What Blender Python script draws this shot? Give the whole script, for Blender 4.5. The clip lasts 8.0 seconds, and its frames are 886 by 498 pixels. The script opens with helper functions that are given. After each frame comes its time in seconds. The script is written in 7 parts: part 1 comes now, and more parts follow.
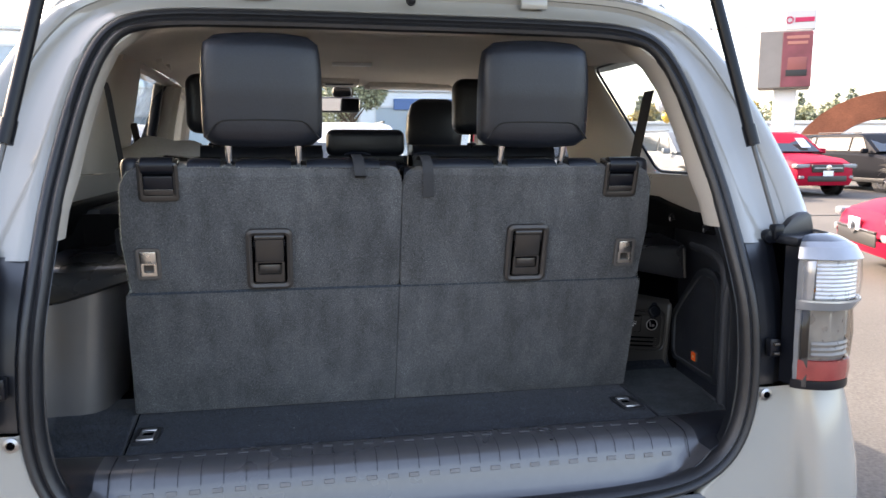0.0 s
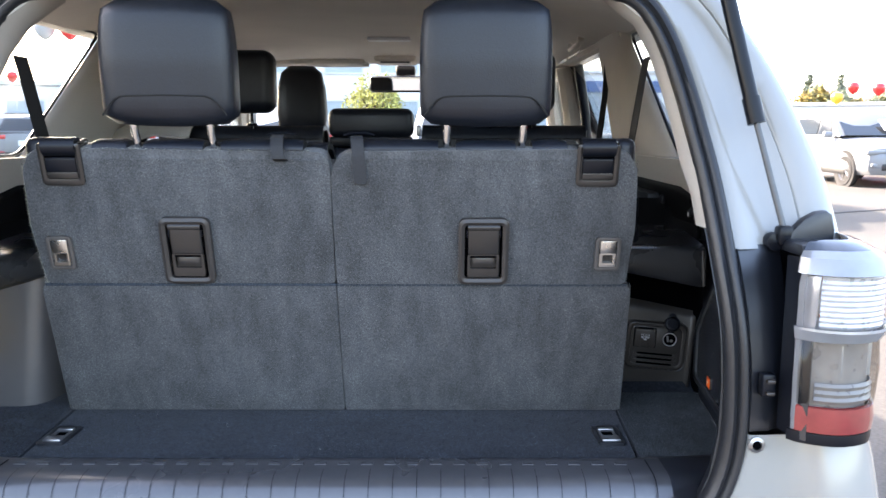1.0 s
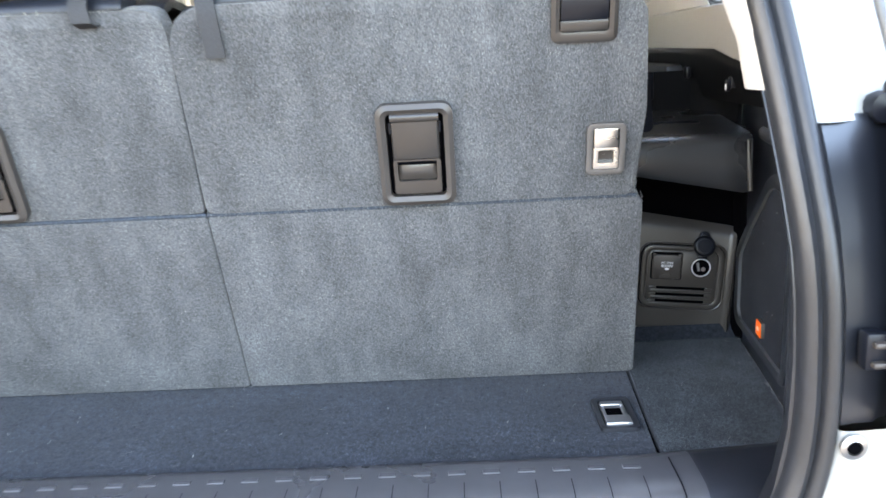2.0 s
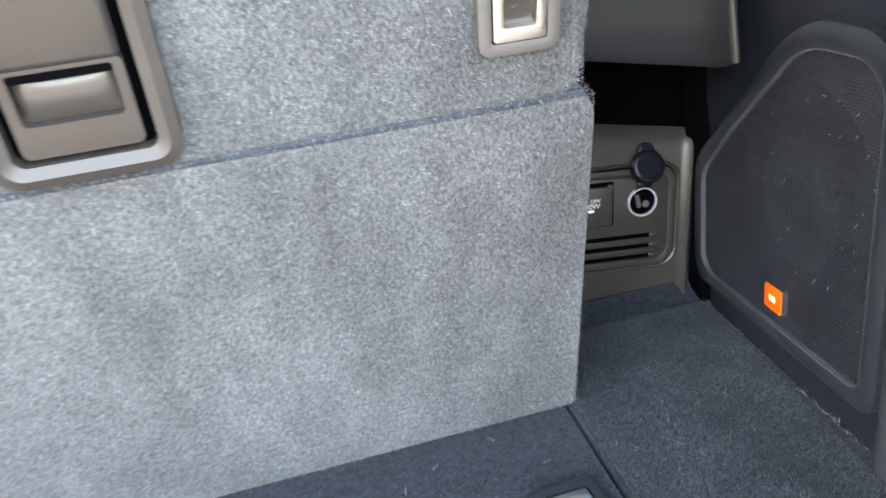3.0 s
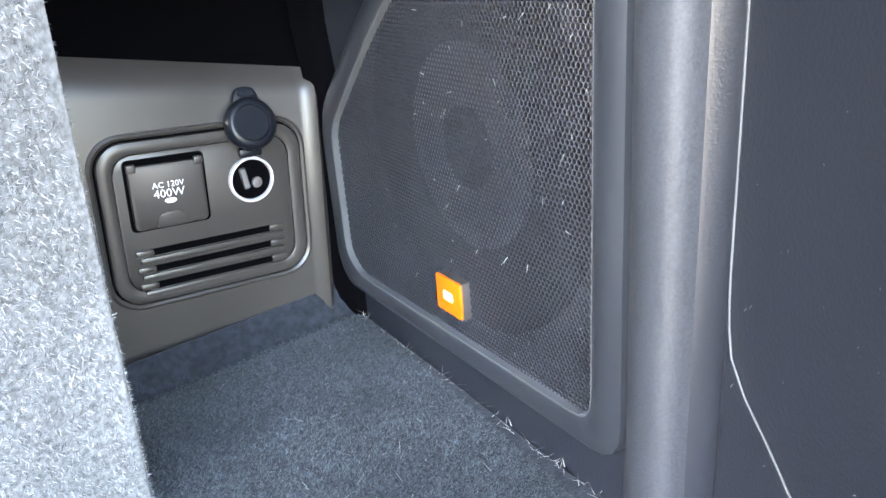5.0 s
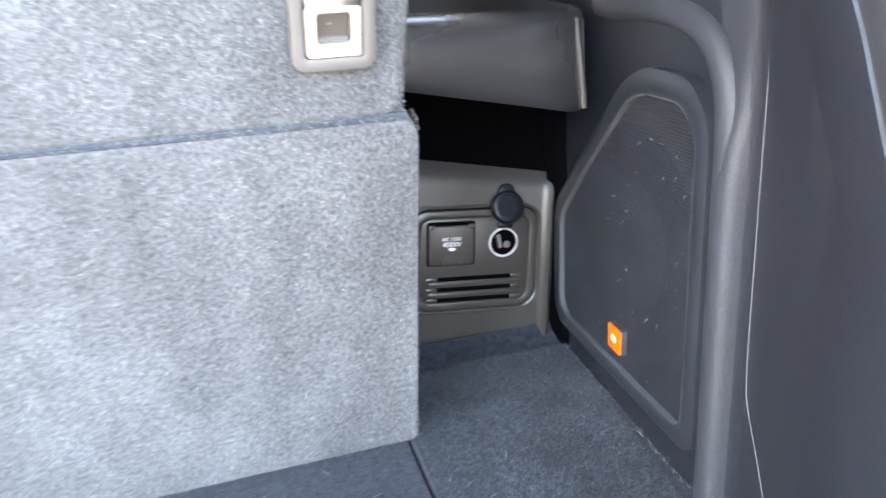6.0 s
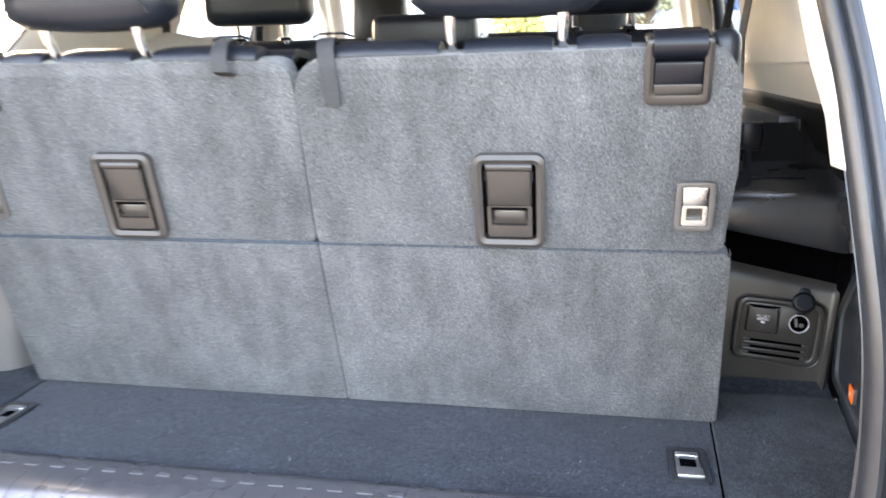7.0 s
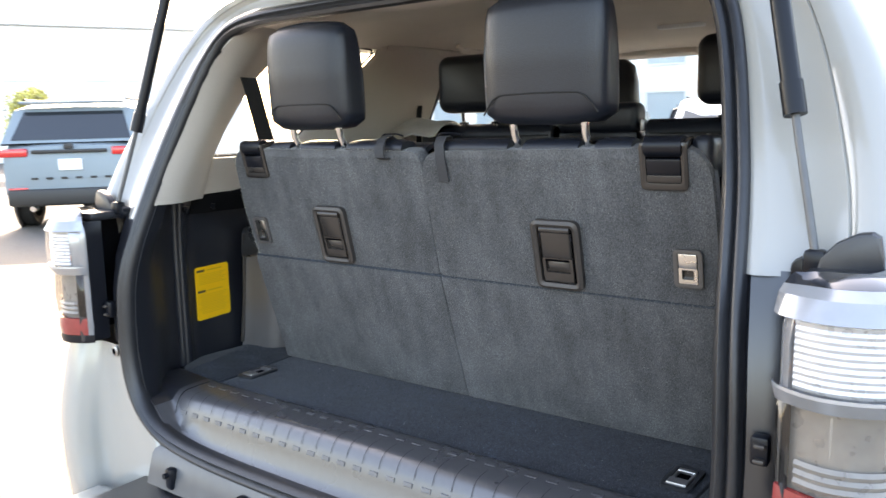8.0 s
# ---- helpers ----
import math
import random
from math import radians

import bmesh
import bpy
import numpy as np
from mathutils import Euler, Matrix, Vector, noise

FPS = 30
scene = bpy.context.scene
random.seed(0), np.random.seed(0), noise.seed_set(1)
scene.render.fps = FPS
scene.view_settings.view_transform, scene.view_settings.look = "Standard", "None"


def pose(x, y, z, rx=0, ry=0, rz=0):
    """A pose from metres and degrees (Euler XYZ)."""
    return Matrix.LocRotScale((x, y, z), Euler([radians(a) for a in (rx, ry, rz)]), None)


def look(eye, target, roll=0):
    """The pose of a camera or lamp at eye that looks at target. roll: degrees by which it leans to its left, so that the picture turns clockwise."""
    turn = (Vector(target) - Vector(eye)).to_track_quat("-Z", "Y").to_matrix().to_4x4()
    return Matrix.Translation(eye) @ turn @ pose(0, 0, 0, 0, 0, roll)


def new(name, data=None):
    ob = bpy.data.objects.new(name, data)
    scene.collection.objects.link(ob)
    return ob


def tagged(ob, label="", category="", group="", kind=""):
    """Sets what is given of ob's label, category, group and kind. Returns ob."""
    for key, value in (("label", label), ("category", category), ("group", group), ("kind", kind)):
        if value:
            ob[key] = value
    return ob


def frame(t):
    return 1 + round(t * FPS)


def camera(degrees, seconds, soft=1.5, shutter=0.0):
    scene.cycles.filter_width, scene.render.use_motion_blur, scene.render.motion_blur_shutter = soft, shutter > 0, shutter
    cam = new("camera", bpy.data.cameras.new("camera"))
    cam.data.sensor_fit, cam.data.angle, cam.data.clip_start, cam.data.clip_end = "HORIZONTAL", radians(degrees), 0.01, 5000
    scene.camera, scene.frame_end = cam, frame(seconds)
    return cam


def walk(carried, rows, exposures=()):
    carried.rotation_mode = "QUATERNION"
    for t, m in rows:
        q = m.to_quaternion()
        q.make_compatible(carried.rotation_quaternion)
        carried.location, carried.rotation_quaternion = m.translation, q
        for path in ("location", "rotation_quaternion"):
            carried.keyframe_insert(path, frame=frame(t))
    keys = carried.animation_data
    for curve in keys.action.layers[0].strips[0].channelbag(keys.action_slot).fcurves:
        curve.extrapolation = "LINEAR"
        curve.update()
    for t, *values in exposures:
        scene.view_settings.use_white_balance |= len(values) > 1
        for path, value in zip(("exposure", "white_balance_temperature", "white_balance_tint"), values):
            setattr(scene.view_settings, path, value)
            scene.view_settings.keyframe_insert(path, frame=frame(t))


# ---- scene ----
cam = camera(60.3, 8.0, shutter=0.2)
PATH = [
    (0, (-0.215, -1.226, 1.377), (0.171, 0.72, 1.126), -0.0),
    (0.5, (-0.014, -1.124, 1.373), (0.183, 0.849, 1.11), 0.3),
    (1, (0.19, -1.042, 1.372), (0.195, 0.936, 1.078), 0.1),
    (1.2, (0.263, -0.994, 1.362), (0.207, 0.98, 1.047), -0.4),
    (2.3, (0.322, -0.422, 1.248), (0.318, 1.498, 0.688), -4.8),
    (2.5, (0.329, -0.314, 1.228), (0.4, 1.594, 0.63), -5.8),
    (3, (0.349, -0.086, 1.192), (0.731, 1.732, 0.452), -7.7),
    (3.5, (0.402, 0.033, 1.154), (1.104, 1.721, 0.342), -8.1),
    (4, (0.464, 0.08, 1.1), (1.437, 1.626, 0.288), -7.2),
    (4.2, (0.478, 0.106, 1.08), (1.556, 1.573, 0.252), -6.4),
    (5.3, (0.483, 0.093, 1.076), (1.615, 1.575, 0.354), -4.5),
    (5.5, (0.478, 0.055, 1.09), (1.462, 1.669, 0.429), -5.0),
    (6, (0.408, -0.108, 1.165), (0.992, 1.702, 0.548), -3.1),
    (6.5, (0.343, -0.357, 1.227), (0.426, 1.56, 0.663), -2.2),
    (7, (0.366, -0.64, 1.335), (-0.015, 1.267, 0.867), -1.3),
    (7.5, (0.575, -0.852, 1.388), (-0.221, 0.942, 1.001), -1.0),
    (8, (0.859, -0.85, 1.381), (-0.304, 0.748, 1.074), -1.1),
]
walk(cam, [(t, look(eye, target, roll)) for t, eye, target, roll in PATH],
     exposures=[(0.0, 2.78, 7600, 18), (0.5, 3.18, 7200, 16.5), (1.2, 3.5, 7100, 16), (2.3, 5.1, 8100, 13.5), (3.0, 5.3, 8300, 13.5), (3.5, 5.5, 8400, 13), (4.2, 6.1, 8200, 12.5), (5.3, 6.65, 7600, 14), (6.0, 5.95, 7800, 16.5), (6.5, 5.4, 8200, 18), (7.0, 4.95, 8200, 17.5), (7.5, 4.3, 7800, 15.5), (8.0, 3.38, 8000, 15)])

# ---- world and sun ----
SUN_TO = Vector((-0.70, 0.60, 0.55)).normalized()
world = bpy.data.worlds.new("sky")
scene.world = world
world.use_nodes = True
wn = world.node_tree.nodes
sky = wn.new("ShaderNodeTexSky")
sky.sky_type, sky.sun_disc = "NISHITA", False
sky.sun_elevation = math.asin(SUN_TO.z)
sky.sun_rotation = math.atan2(SUN_TO.x, SUN_TO.y)
sky.dust_density, sky.air_density = 3.0, 1.0
wn["Background"].inputs["Strength"].default_value = 0.15
world.node_tree.links.new(sky.outputs[0], wn["Background"].inputs["Color"])
sun_data = bpy.data.lights.new("sun", "SUN")
sun_data.energy, sun_data.angle, sun_data.color = 2.0, radians(0.6), (1.0, 0.955, 0.885)
sun = new("sun", sun_data)
sun.matrix_world = look(SUN_TO * 30, (0, 0, 0))


# ---- materials ----
def pmat(name, col, rough=0.5, metal=0.0, big=(0, 0), fine=(0, 0), bump=(0, 0), coat=0.0, spec=0.5, rvar=0.0, island=0.0, objvar=0.0, stretch=(1, 1, 1), sheen=0.0, streak=None):
    """A surface with colour variation at two scales, roughness wear and fine relief."""
    m = bpy.data.materials.new(name)
    m.use_nodes = True
    nt = m.node_tree
    n, link = nt.nodes, nt.links.new
    p = n["Principled BSDF"]
    p.inputs["Base Color"].default_value = (*col, 1)
    p.inputs["Roughness"].default_value = rough
    p.inputs["Metallic"].default_value = metal
    p.inputs["Coat Weight"].default_value = coat
    p.inputs["Coat Roughness"].default_value = 0.04
    p.inputs["Specular IOR Level"].default_value = spec
    if sheen:
        p.inputs["Sheen Weight"].default_value = sheen
        p.inputs["Sheen Roughness"].default_value = 0.5
    tc = n.new("ShaderNodeTexCoord")
    mp = n.new("ShaderNodeMapping")
    mp.inputs["Scale"].default_value = stretch
    link(tc.outputs["Object"], mp.inputs["Vector"])

    def tex(scale, detail=3.0):
        t = n.new("ShaderNodeTexNoise")
        t.inputs["Scale"].default_value, t.inputs["Detail"].default_value = scale, detail
        link(mp.outputs["Vector"], t.inputs["Vector"])
        return t

    value = None

    def times(sock, lo, hi):
        nonlocal value
        r = n.new("ShaderNodeMapRange")
        r.inputs["From Min"].default_value, r.inputs["From Max"].default_value = 0.25, 0.75
        r.inputs["To Min"].default_value, r.inputs["To Max"].default_value = lo, hi
        link(sock, r.inputs["Value"])
        if value is None:
            value = r.outputs[0]
        else:
            k = n.new("ShaderNodeMath")
            k.operation = "MULTIPLY"
            link(value, k.inputs[0]), link(r.outputs[0], k.inputs[1])
            value = k.outputs[0]

    if big[0]:
        b = tex(big[0], 4.0)
        times(b.outputs["Fac"], 1 - big[1], 1 + big[1])
        if rvar:
            r = n.new("ShaderNodeMapRange")
            r.inputs["To Min"].default_value, r.inputs["To Max"].default_value = max(0.02, rough - rvar), min(1, rough + rvar)
            link(b.outputs["Fac"], r.inputs["Value"])
            link(r.outputs[0], p.inputs["Roughness"])
    if fine[0]:
        times(tex(fine[0], 5.0).outputs["Fac"], 1 - fine[1], 1 + fine[1])
    if streak:
        sm = n.new("ShaderNodeMapping")
        sm.inputs["Scale"].default_value = streak[2]
        link(tc.outputs["Object"], sm.inputs["Vector"])
        st = n.new("ShaderNodeTexNoise")
        st.inputs["Scale"].default_value, st.inputs["Detail"].default_value = streak[0], 2.0
        link(sm.outputs["Vector"], st.inputs["Vector"])
        times(st.outputs["Fac"], 1 - streak[1], 1 + streak[1])
    if island:
        g = n.new("ShaderNodeNewGeometry")
        times(g.outputs["Random Per Island"], 1 - island, 1 + island)
    if objvar:
        g = n.new("ShaderNodeObjectInfo")
        times(g.outputs["Random"], 1 - objvar, 1 + objvar)
    if value is not None:
        mx = n.new("ShaderNodeVectorMath")
        mx.operation = "SCALE"
        mx.inputs[0].default_value = col
        link(value, mx.inputs["Scale"])
        link(mx.outputs[0], p.inputs["Base Color"])
    if bump[0]:
        bt = tex(bump[0], 6.0)
        bn = n.new("ShaderNodeBump")
        bn.inputs["Strength"].default_value, bn.inputs["Distance"].default_value = bump[1], 0.4 / bump[0]
        link(bt.outputs["Fac"], bn.inputs["Height"])
        link(bn.outputs[0], p.inputs["Normal"])
    return m


def glass_mat(name, col, rough=0.0):
    m = bpy.data.materials.new(name)
    m.use_nodes = True
    nt = m.node_tree
    n, link = nt.nodes, nt.links.new
    n.remove(n["Principled BSDF"])
    tr, gl, mix, fr = n.new("ShaderNodeBsdfTransparent"), n.new("ShaderNodeBsdfGlossy"), n.new("ShaderNodeMixShader"), n.new("ShaderNodeMapRange")
    lw, pw = n.new("ShaderNodeLayerWeight"), n.new("ShaderNodeMath")
    pw.operation, pw.inputs[1].default_value = "POWER", 4.0
    link(lw.outputs["Facing"], pw.inputs[0]), link(pw.outputs[0], fr.inputs["Value"])
    fr.inputs["To Min"].default_value, fr.inputs["To Max"].default_value = 0.04, 0.7
    tr.inputs[0].default_value = (*col, 1)
    gl.inputs["Roughness"].default_value = 0.02 + rough
    link(fr.outputs[0], mix.inputs[0]), link(tr.outputs[0], mix.inputs[1]), link(gl.outputs[0], mix.inputs[2])
    link(mix.outputs[0], n["Material Output"].inputs["Surface"])
    return m


M_CARPET = pmat("seat carpet", (0.086, 0.089, 0.093), 0.95, big=(9, 0.26), fine=(430, 0.55), bump=(420, 0.9), spec=0.1, stretch=(1.2, 1, 0.8), sheen=0.15, streak=(30, 0.20, (1, 1, 0.22)))
M_PILE = pmat("carpet fibre", (0.122, 0.125, 0.129), 0.95, big=(9, 0.26), fine=(430, 0.55), island=0.55, spec=0.08, stretch=(1.2, 1, 0.8), sheen=0.1, streak=(30, 0.20, (1, 1, 0.22)))
# darker than the carpet: the fold's shadow is put into this tone
M_SEAM = pmat("blue grey shaded fold", (0.040, 0.049, 0.062), 0.95, fine=(220, 0.4), bump=(500, 0.8), spec=0.1)
M_FLOORCARPET = pmat("floor carpet", (0.018, 0.021, 0.027), 0.97, big=(8, 0.25), fine=(180, 0.5), bump=(520, 0.9), spec=0.08, sheen=0.15)
M_FLOORPILE = pmat("floor fibre", (0.032, 0.040, 0.054), 0.95, big=(12, 0.4), fine=(180, 0.6), streak=(40, 0.4, (0.2, 1, 1)), island=0.7, spec=0.1, sheen=0.15)
M_NOOKPILE = pmat("nook carpet fibre", (0.045, 0.053, 0.058), 0.95, big=(22, 0.50), fine=(260, 0.35), island=0.55, spec=0.1, sheen=0.2)
M_LINT = pmat("lint", (0.34, 0.33, 0.31), 0.8, island=0.3)
M_BLACK = pmat("grained black plastic", (0.0098, 0.0116, 0.0168), 0.40, spec=0.70, big=(6, 0.15), fine=(700, 0.15), bump=(750, 0.32), rvar=0.08)
M_SOFTBLACK = pmat("smooth black plastic", (0.0056, 0.0068, 0.0105), 0.32, spec=0.26, big=(8, 0.15), bump=(900, 0.08), rvar=0.08)
M_NOOK = pmat("brown grey plastic", (0.037, 0.0328, 0.0300), 0.34, big=(20, 0.10), bump=(1500, 0.15), rvar=0.06)
M_WEB = pmat("grey webbing", (0.022, 0.023, 0.026), 0.75, fine=(500, 0.3), bump=(700, 0.4))
M_HANDLE = pmat("satin charcoal plastic", (0.040, 0.0345, 0.0315), 0.42, big=(20, 0.12), bump=(1800, 0.10), rvar=0.06)
M_SCOOP = pmat("polished charcoal scoop", (0.050, 0.044, 0.040), 0.22, big=(20, 0.1))
M_LEVER = pmat("glossy charcoal plastic", (0.029, 0.0255, 0.0235), 0.25, big=(20, 0.12), rvar=0.05)
# paler than the wall's black: opening light on the ridge put into the colour
M_GRAIN = pmat("lit grained black lining", (0.024, 0.0265, 0.033), 0.60, spec=0.55, big=(10, 0.12), fine=(700, 0.40), bump=(1000, 0.7), rvar=0.06)
M_SILL = pmat("sill plastic", (0.052, 0.052, 0.057), 0.28, big=(5, 0.12), fine=(60, 0.10), bump=(900, 0.06), rvar=0.05, spec=1.0)
M_ARCHPL = pmat("satin arch plastic", (0.105, 0.100, 0.100), 0.36, big=(10, 0.12), bump=(900, 0.1), spec=1.0)
M_SILLTOP = pmat("sill lip plastic", (0.060, 0.060, 0.065), 0.4, big=(30, 0.1))
M_FRAME = pmat("satin black frame", (0.017, 0.019, 0.0235), 0.34, spec=0.9, big=(15, 0.15), fine=(300, 0.12), bump=(900, 0.16))
M_LAMPGREY = pmat("silver lamp bezel", (0.36, 0.37, 0.39), 0.20, 0.45, big=(30, 0.1))
# rib plastic, paler than the plate's
M_SILLRIB = pmat("paler sill plastic", (0.11, 0.11, 0.115), 0.40, big=(40, 0.15))
M_MATTBLACK = pmat("matt black plastic", (0.004, 0.0044, 0.0055), 0.6, spec=0.12, big=(12, 0.2))
M_GLOSSPANEL = pmat("gloss black panel", (0.0085, 0.0102, 0.0150), 0.36, big=(8, 0.15), spec=1.0, rvar=0.05)
M_GREYPL = pmat("grey lamp plastic", (0.085, 0.088, 0.092), 0.35, big=(30, 0.1))
M_PLATEGREY = pmat("warm grey plastic", (0.080, 0.073, 0.069), 0.34, big=(30, 0.1))
M_LEATHER = pmat("black leather", (0.0078, 0.0102, 0.0160), 0.38, spec=0.42, big=(12, 0.15), fine=(300, 0.2), bump=(440, 0.42), rvar=0.10)
# sunlight on the frayed edge put into this pale colour
M_SUNEDGE = pmat("sunlit carpet edge", (0.34, 0.34, 0.29), 0.9, island=0.5)
M_STITCH = pmat("grey thread", (0.35, 0.34, 0.33), 0.8)
M_BLACKTHREAD = pmat("black thread", (0.006, 0.006, 0.006), 0.8)
M_CHROME = pmat("chrome", (0.72, 0.72, 0.72), 0.12, 1.0, big=(30, 0.05), rvar=0.05)
M_SATIN = pmat("satin nickel", (0.66, 0.65, 0.63), 0.28, 1.0, big=(40, 0.06), rvar=0.08)
M_RINGMETAL = pmat("bright satin metal", (0.40, 0.40, 0.41), 0.28, 0.85, big=(40, 0.06))
M_STEEL = pmat("grey steel", (0.38, 0.38, 0.39), 0.35, 1.0, big=(30, 0.1), rvar=0.08)
M_BEIGE = pmat("beige pillar trim", (0.49, 0.455, 0.41), 0.72, big=(4, 0.05), fine=(500, 0.06), bump=(900, 0.18))
M_HEADLINER = pmat("grey beige headliner cloth", (0.72, 0.665, 0.60), 0.9, big=(5, 0.05), fine=(600, 0.10), bump=(800, 0.2))
M_WHITE = pmat("white pearl paint", (0.305, 0.302, 0.282), 0.22, big=(2, 0.03), coat=0.8, rvar=0.05)
M_RUBBER = pmat("rubber seal", (0.0115, 0.0125, 0.0155), 0.44, spec=0.6, big=(14, 0.2), fine=(90, 0.2), bump=(300, 0.15))
M_BELT = pmat("black belt webbing", (0.012, 0.012, 0.013), 0.75, fine=(500, 0.3), bump=(700, 0.4))
M_CLOTH = pmat("beige crumpled cloth", (0.40, 0.38, 0.34), 0.9, big=(15, 0.12), fine=(400, 0.1), bump=(60, 0.5))
# near-black without gloss: shade of hollows, wells and gaps put into the colour
M_DARK = pmat("shade black", (0.002, 0.002, 0.0025), 0.9, spec=0.0)
M_SHELF = pmat("satin shelf plastic", (0.024, 0.025, 0.028), 0.28, spec=0.8, big=(8, 0.15), bump=(900, 0.15), rvar=0.06)
M_GLASS = glass_mat("clear glass", (0.93, 0.95, 0.94))
M_TINT = glass_mat("tinted glass", (0.93, 0.95, 0.945))
M_LENS = glass_mat("clear lamp lens", (0.96, 0.96, 0.96), 0.03)
M_SMOKE = glass_mat("smoked lamp lens", (0.62, 0.60, 0.57), 0.04)
M_REDLENS = pmat("red lamp lens", (0.24, 0.036, 0.034), 0.18, coat=0.6, big=(40, 0.2))
M_SILVER = pmat("silvered plastic", (0.62, 0.62, 0.63), 0.30, 0.35, big=(60, 0.12), rvar=0.1)
M_LENSBLOCK = pmat("clear prism plastic", (0.75, 0.76, 0.77), 0.15, 0.2, coat=0.5)
M_LAMPTOP = pmat("dark glossy lamp top", (0.020, 0.022, 0.027), 0.10, coat=1.0, big=(20, 0.1))
M_AMBER = pmat("amber bulb", (0.85, 0.28, 0.03), 0.3)
M_ORANGE = pmat("orange badge", (0.93, 0.115, 0.005), 0.35)
M_BADGEINK = pmat("pale orange ink", (0.95, 0.62, 0.45), 0.5)
M_YELLOW = pmat("yellow paper label", (0.85, 0.47, 0.008), 0.55, big=(10, 0.04))
M_LABELINK = pmat("label ink", (0.60, 0.36, 0.01), 0.6)
M_LABELDARK = pmat("dark label ink", (0.10, 0.07, 0.02), 0.6)
M_WHITEINK = pmat("white ink", (0.8, 0.8, 0.8), 0.5)
M_TYRE = pmat("tyre rubber", (0.014, 0.014, 0.014), 0.75, big=(8, 0.2), bump=(90, 0.3))
M_RIM = pmat("alloy rim", (0.35, 0.35, 0.36), 0.3, 1.0)
M_MIRROR = pmat("mirror glass", (0.85, 0.87, 0.88), 0.02, 1.0)
M_PARCHMENT = pmat("pale plastic", (0.6, 0.58, 0.53), 0.5, big=(10, 0.05))


# ---- mesh helpers ----
ROOT = {}


def thing(name, label, category, loc=(0, 0, 0), group="", kind=""):
    ob = new(name)
    ob.location = loc
    ob.empty_display_size = 0.05
    ROOT[ob] = Vector(loc)
    return tagged(ob, label, category, group, kind)


def finish(name, bm, material, smooth=None):
    bmesh.ops.recalc_face_normals(bm, faces=bm.faces[:])
    me = bpy.data.meshes.new(name)
    bm.to_mesh(me)
    bm.free()
    me.materials.append(material)
    if smooth is not None:
        me.shade_smooth()
        if smooth < 180:
            me.set_sharp_from_angle(angle=radians(smooth))
    return me


def part(name, bm, material, parent, label="", smooth=35, kind=""):
    """One mesh under a thing or a part; coordinates are those of the place."""
    root = parent if parent in ROOT else parent.parent if parent.parent in ROOT else parent.parent.parent
    if ROOT[root].length > 0:
        bmesh.ops.translate(bm, vec=-ROOT[root], verts=bm.verts[:])
    ob = new(name, finish(name, bm, material, smooth))
    ob.parent = parent
    return tagged(ob, label, kind=kind)


def solid(name, bm, material, label, category, kind="structure", smooth=35, group=""):
    ob = new(name, finish(name, bm, material, smooth))
    return tagged(ob, label, category, group, kind)


def join(*bms):
    out = bmesh.new()
    for b in bms:
        me = bpy.data.meshes.new("tmp")
        b.to_mesh(me)
        b.free()
        out.from_mesh(me)
        bpy.data.meshes.remove(me)
    return out


def rbox(c, s, bev=0.004, seg=2, m=None, bm=None):
    """A box with rounded edges: centre, full sizes."""
    b = bmesh.new()
    bmesh.ops.create_cube(b, size=1.0)
    for v in b.verts:
        v.co = Vector((v.co.x * s[0], v.co.y * s[1], v.co.z * s[2]))
    if bev > 0:
        bmesh.ops.bevel(b, geom=b.edges[:], offset=min(bev, min(s) * 0.49), segments=seg, affect="EDGES", profile=0.5)
    bmesh.ops.translate(b, vec=Vector(c), verts=b.verts[:])
    if m is not None:
        bmesh.ops.transform(b, matrix=m, verts=b.verts[:])
    return b if bm is None else join(bm, b)


def rrect(w, h, r, n=5, cx=0.0, cy=0.0):
    """Outline of a rounded rectangle, counter-clockwise."""
    pts = []
    for sx, sy, a0 in ((1, 1, 0), (-1, 1, 90), (-1, -1, 180), (1, -1, 270)):
        for i in range(n + 1):
            a = radians(a0 + 90 * i / n)
            pts.append((cx + sx * (w / 2 - r) + r * math.cos(a), cy + sy * (h / 2 - r) + r * math.sin(a)))
    return pts


def rounded(poly, r, n=4):
    """A polygon with its corners rounded."""
    out = []
    k = len(poly)
    for i in range(k):
        a, b, c = (Vector(poly[(i + j) % k]) for j in (-1, 0, 1))
        d1, d2 = (a - b), (c - b)
        q = min(r, d1.length * 0.45, d2.length * 0.45)
        p1, p2 = b + d1.normalized() * q, b + d2.normalized() * q
        for j in range(n + 1):
            t = j / n
            out.append(tuple(p1 * (1 - t) ** 2 + b * 2 * t * (1 - t) + p2 * t ** 2))
    return out


def prism(outline, z0, z1, m=None, bev=0.0, seg=2):
    """The outline raised from z0 to z1 in its own plane's frame m; bev rounds the rim at z1."""
    b = bmesh.new()
    lo = [b.verts.new((x, y, z0)) for x, y in outline]
    hi = [b.verts.new((x, y, z1)) for x, y in outline]
    k = len(outline)
    b.faces.new(lo[::-1])
    top = b.faces.new(hi)
    for i in range(k):
        b.faces.new((lo[i], lo[(i + 1) % k], hi[(i + 1) % k], hi[i]))
    if bev > 0:
        bmesh.ops.bevel(b, geom=list(top.edges), offset=bev, segments=seg, affect="EDGES", profile=0.5)
    if m is not None:
        bmesh.ops.transform(b, matrix=m, verts=b.verts[:])
    return b


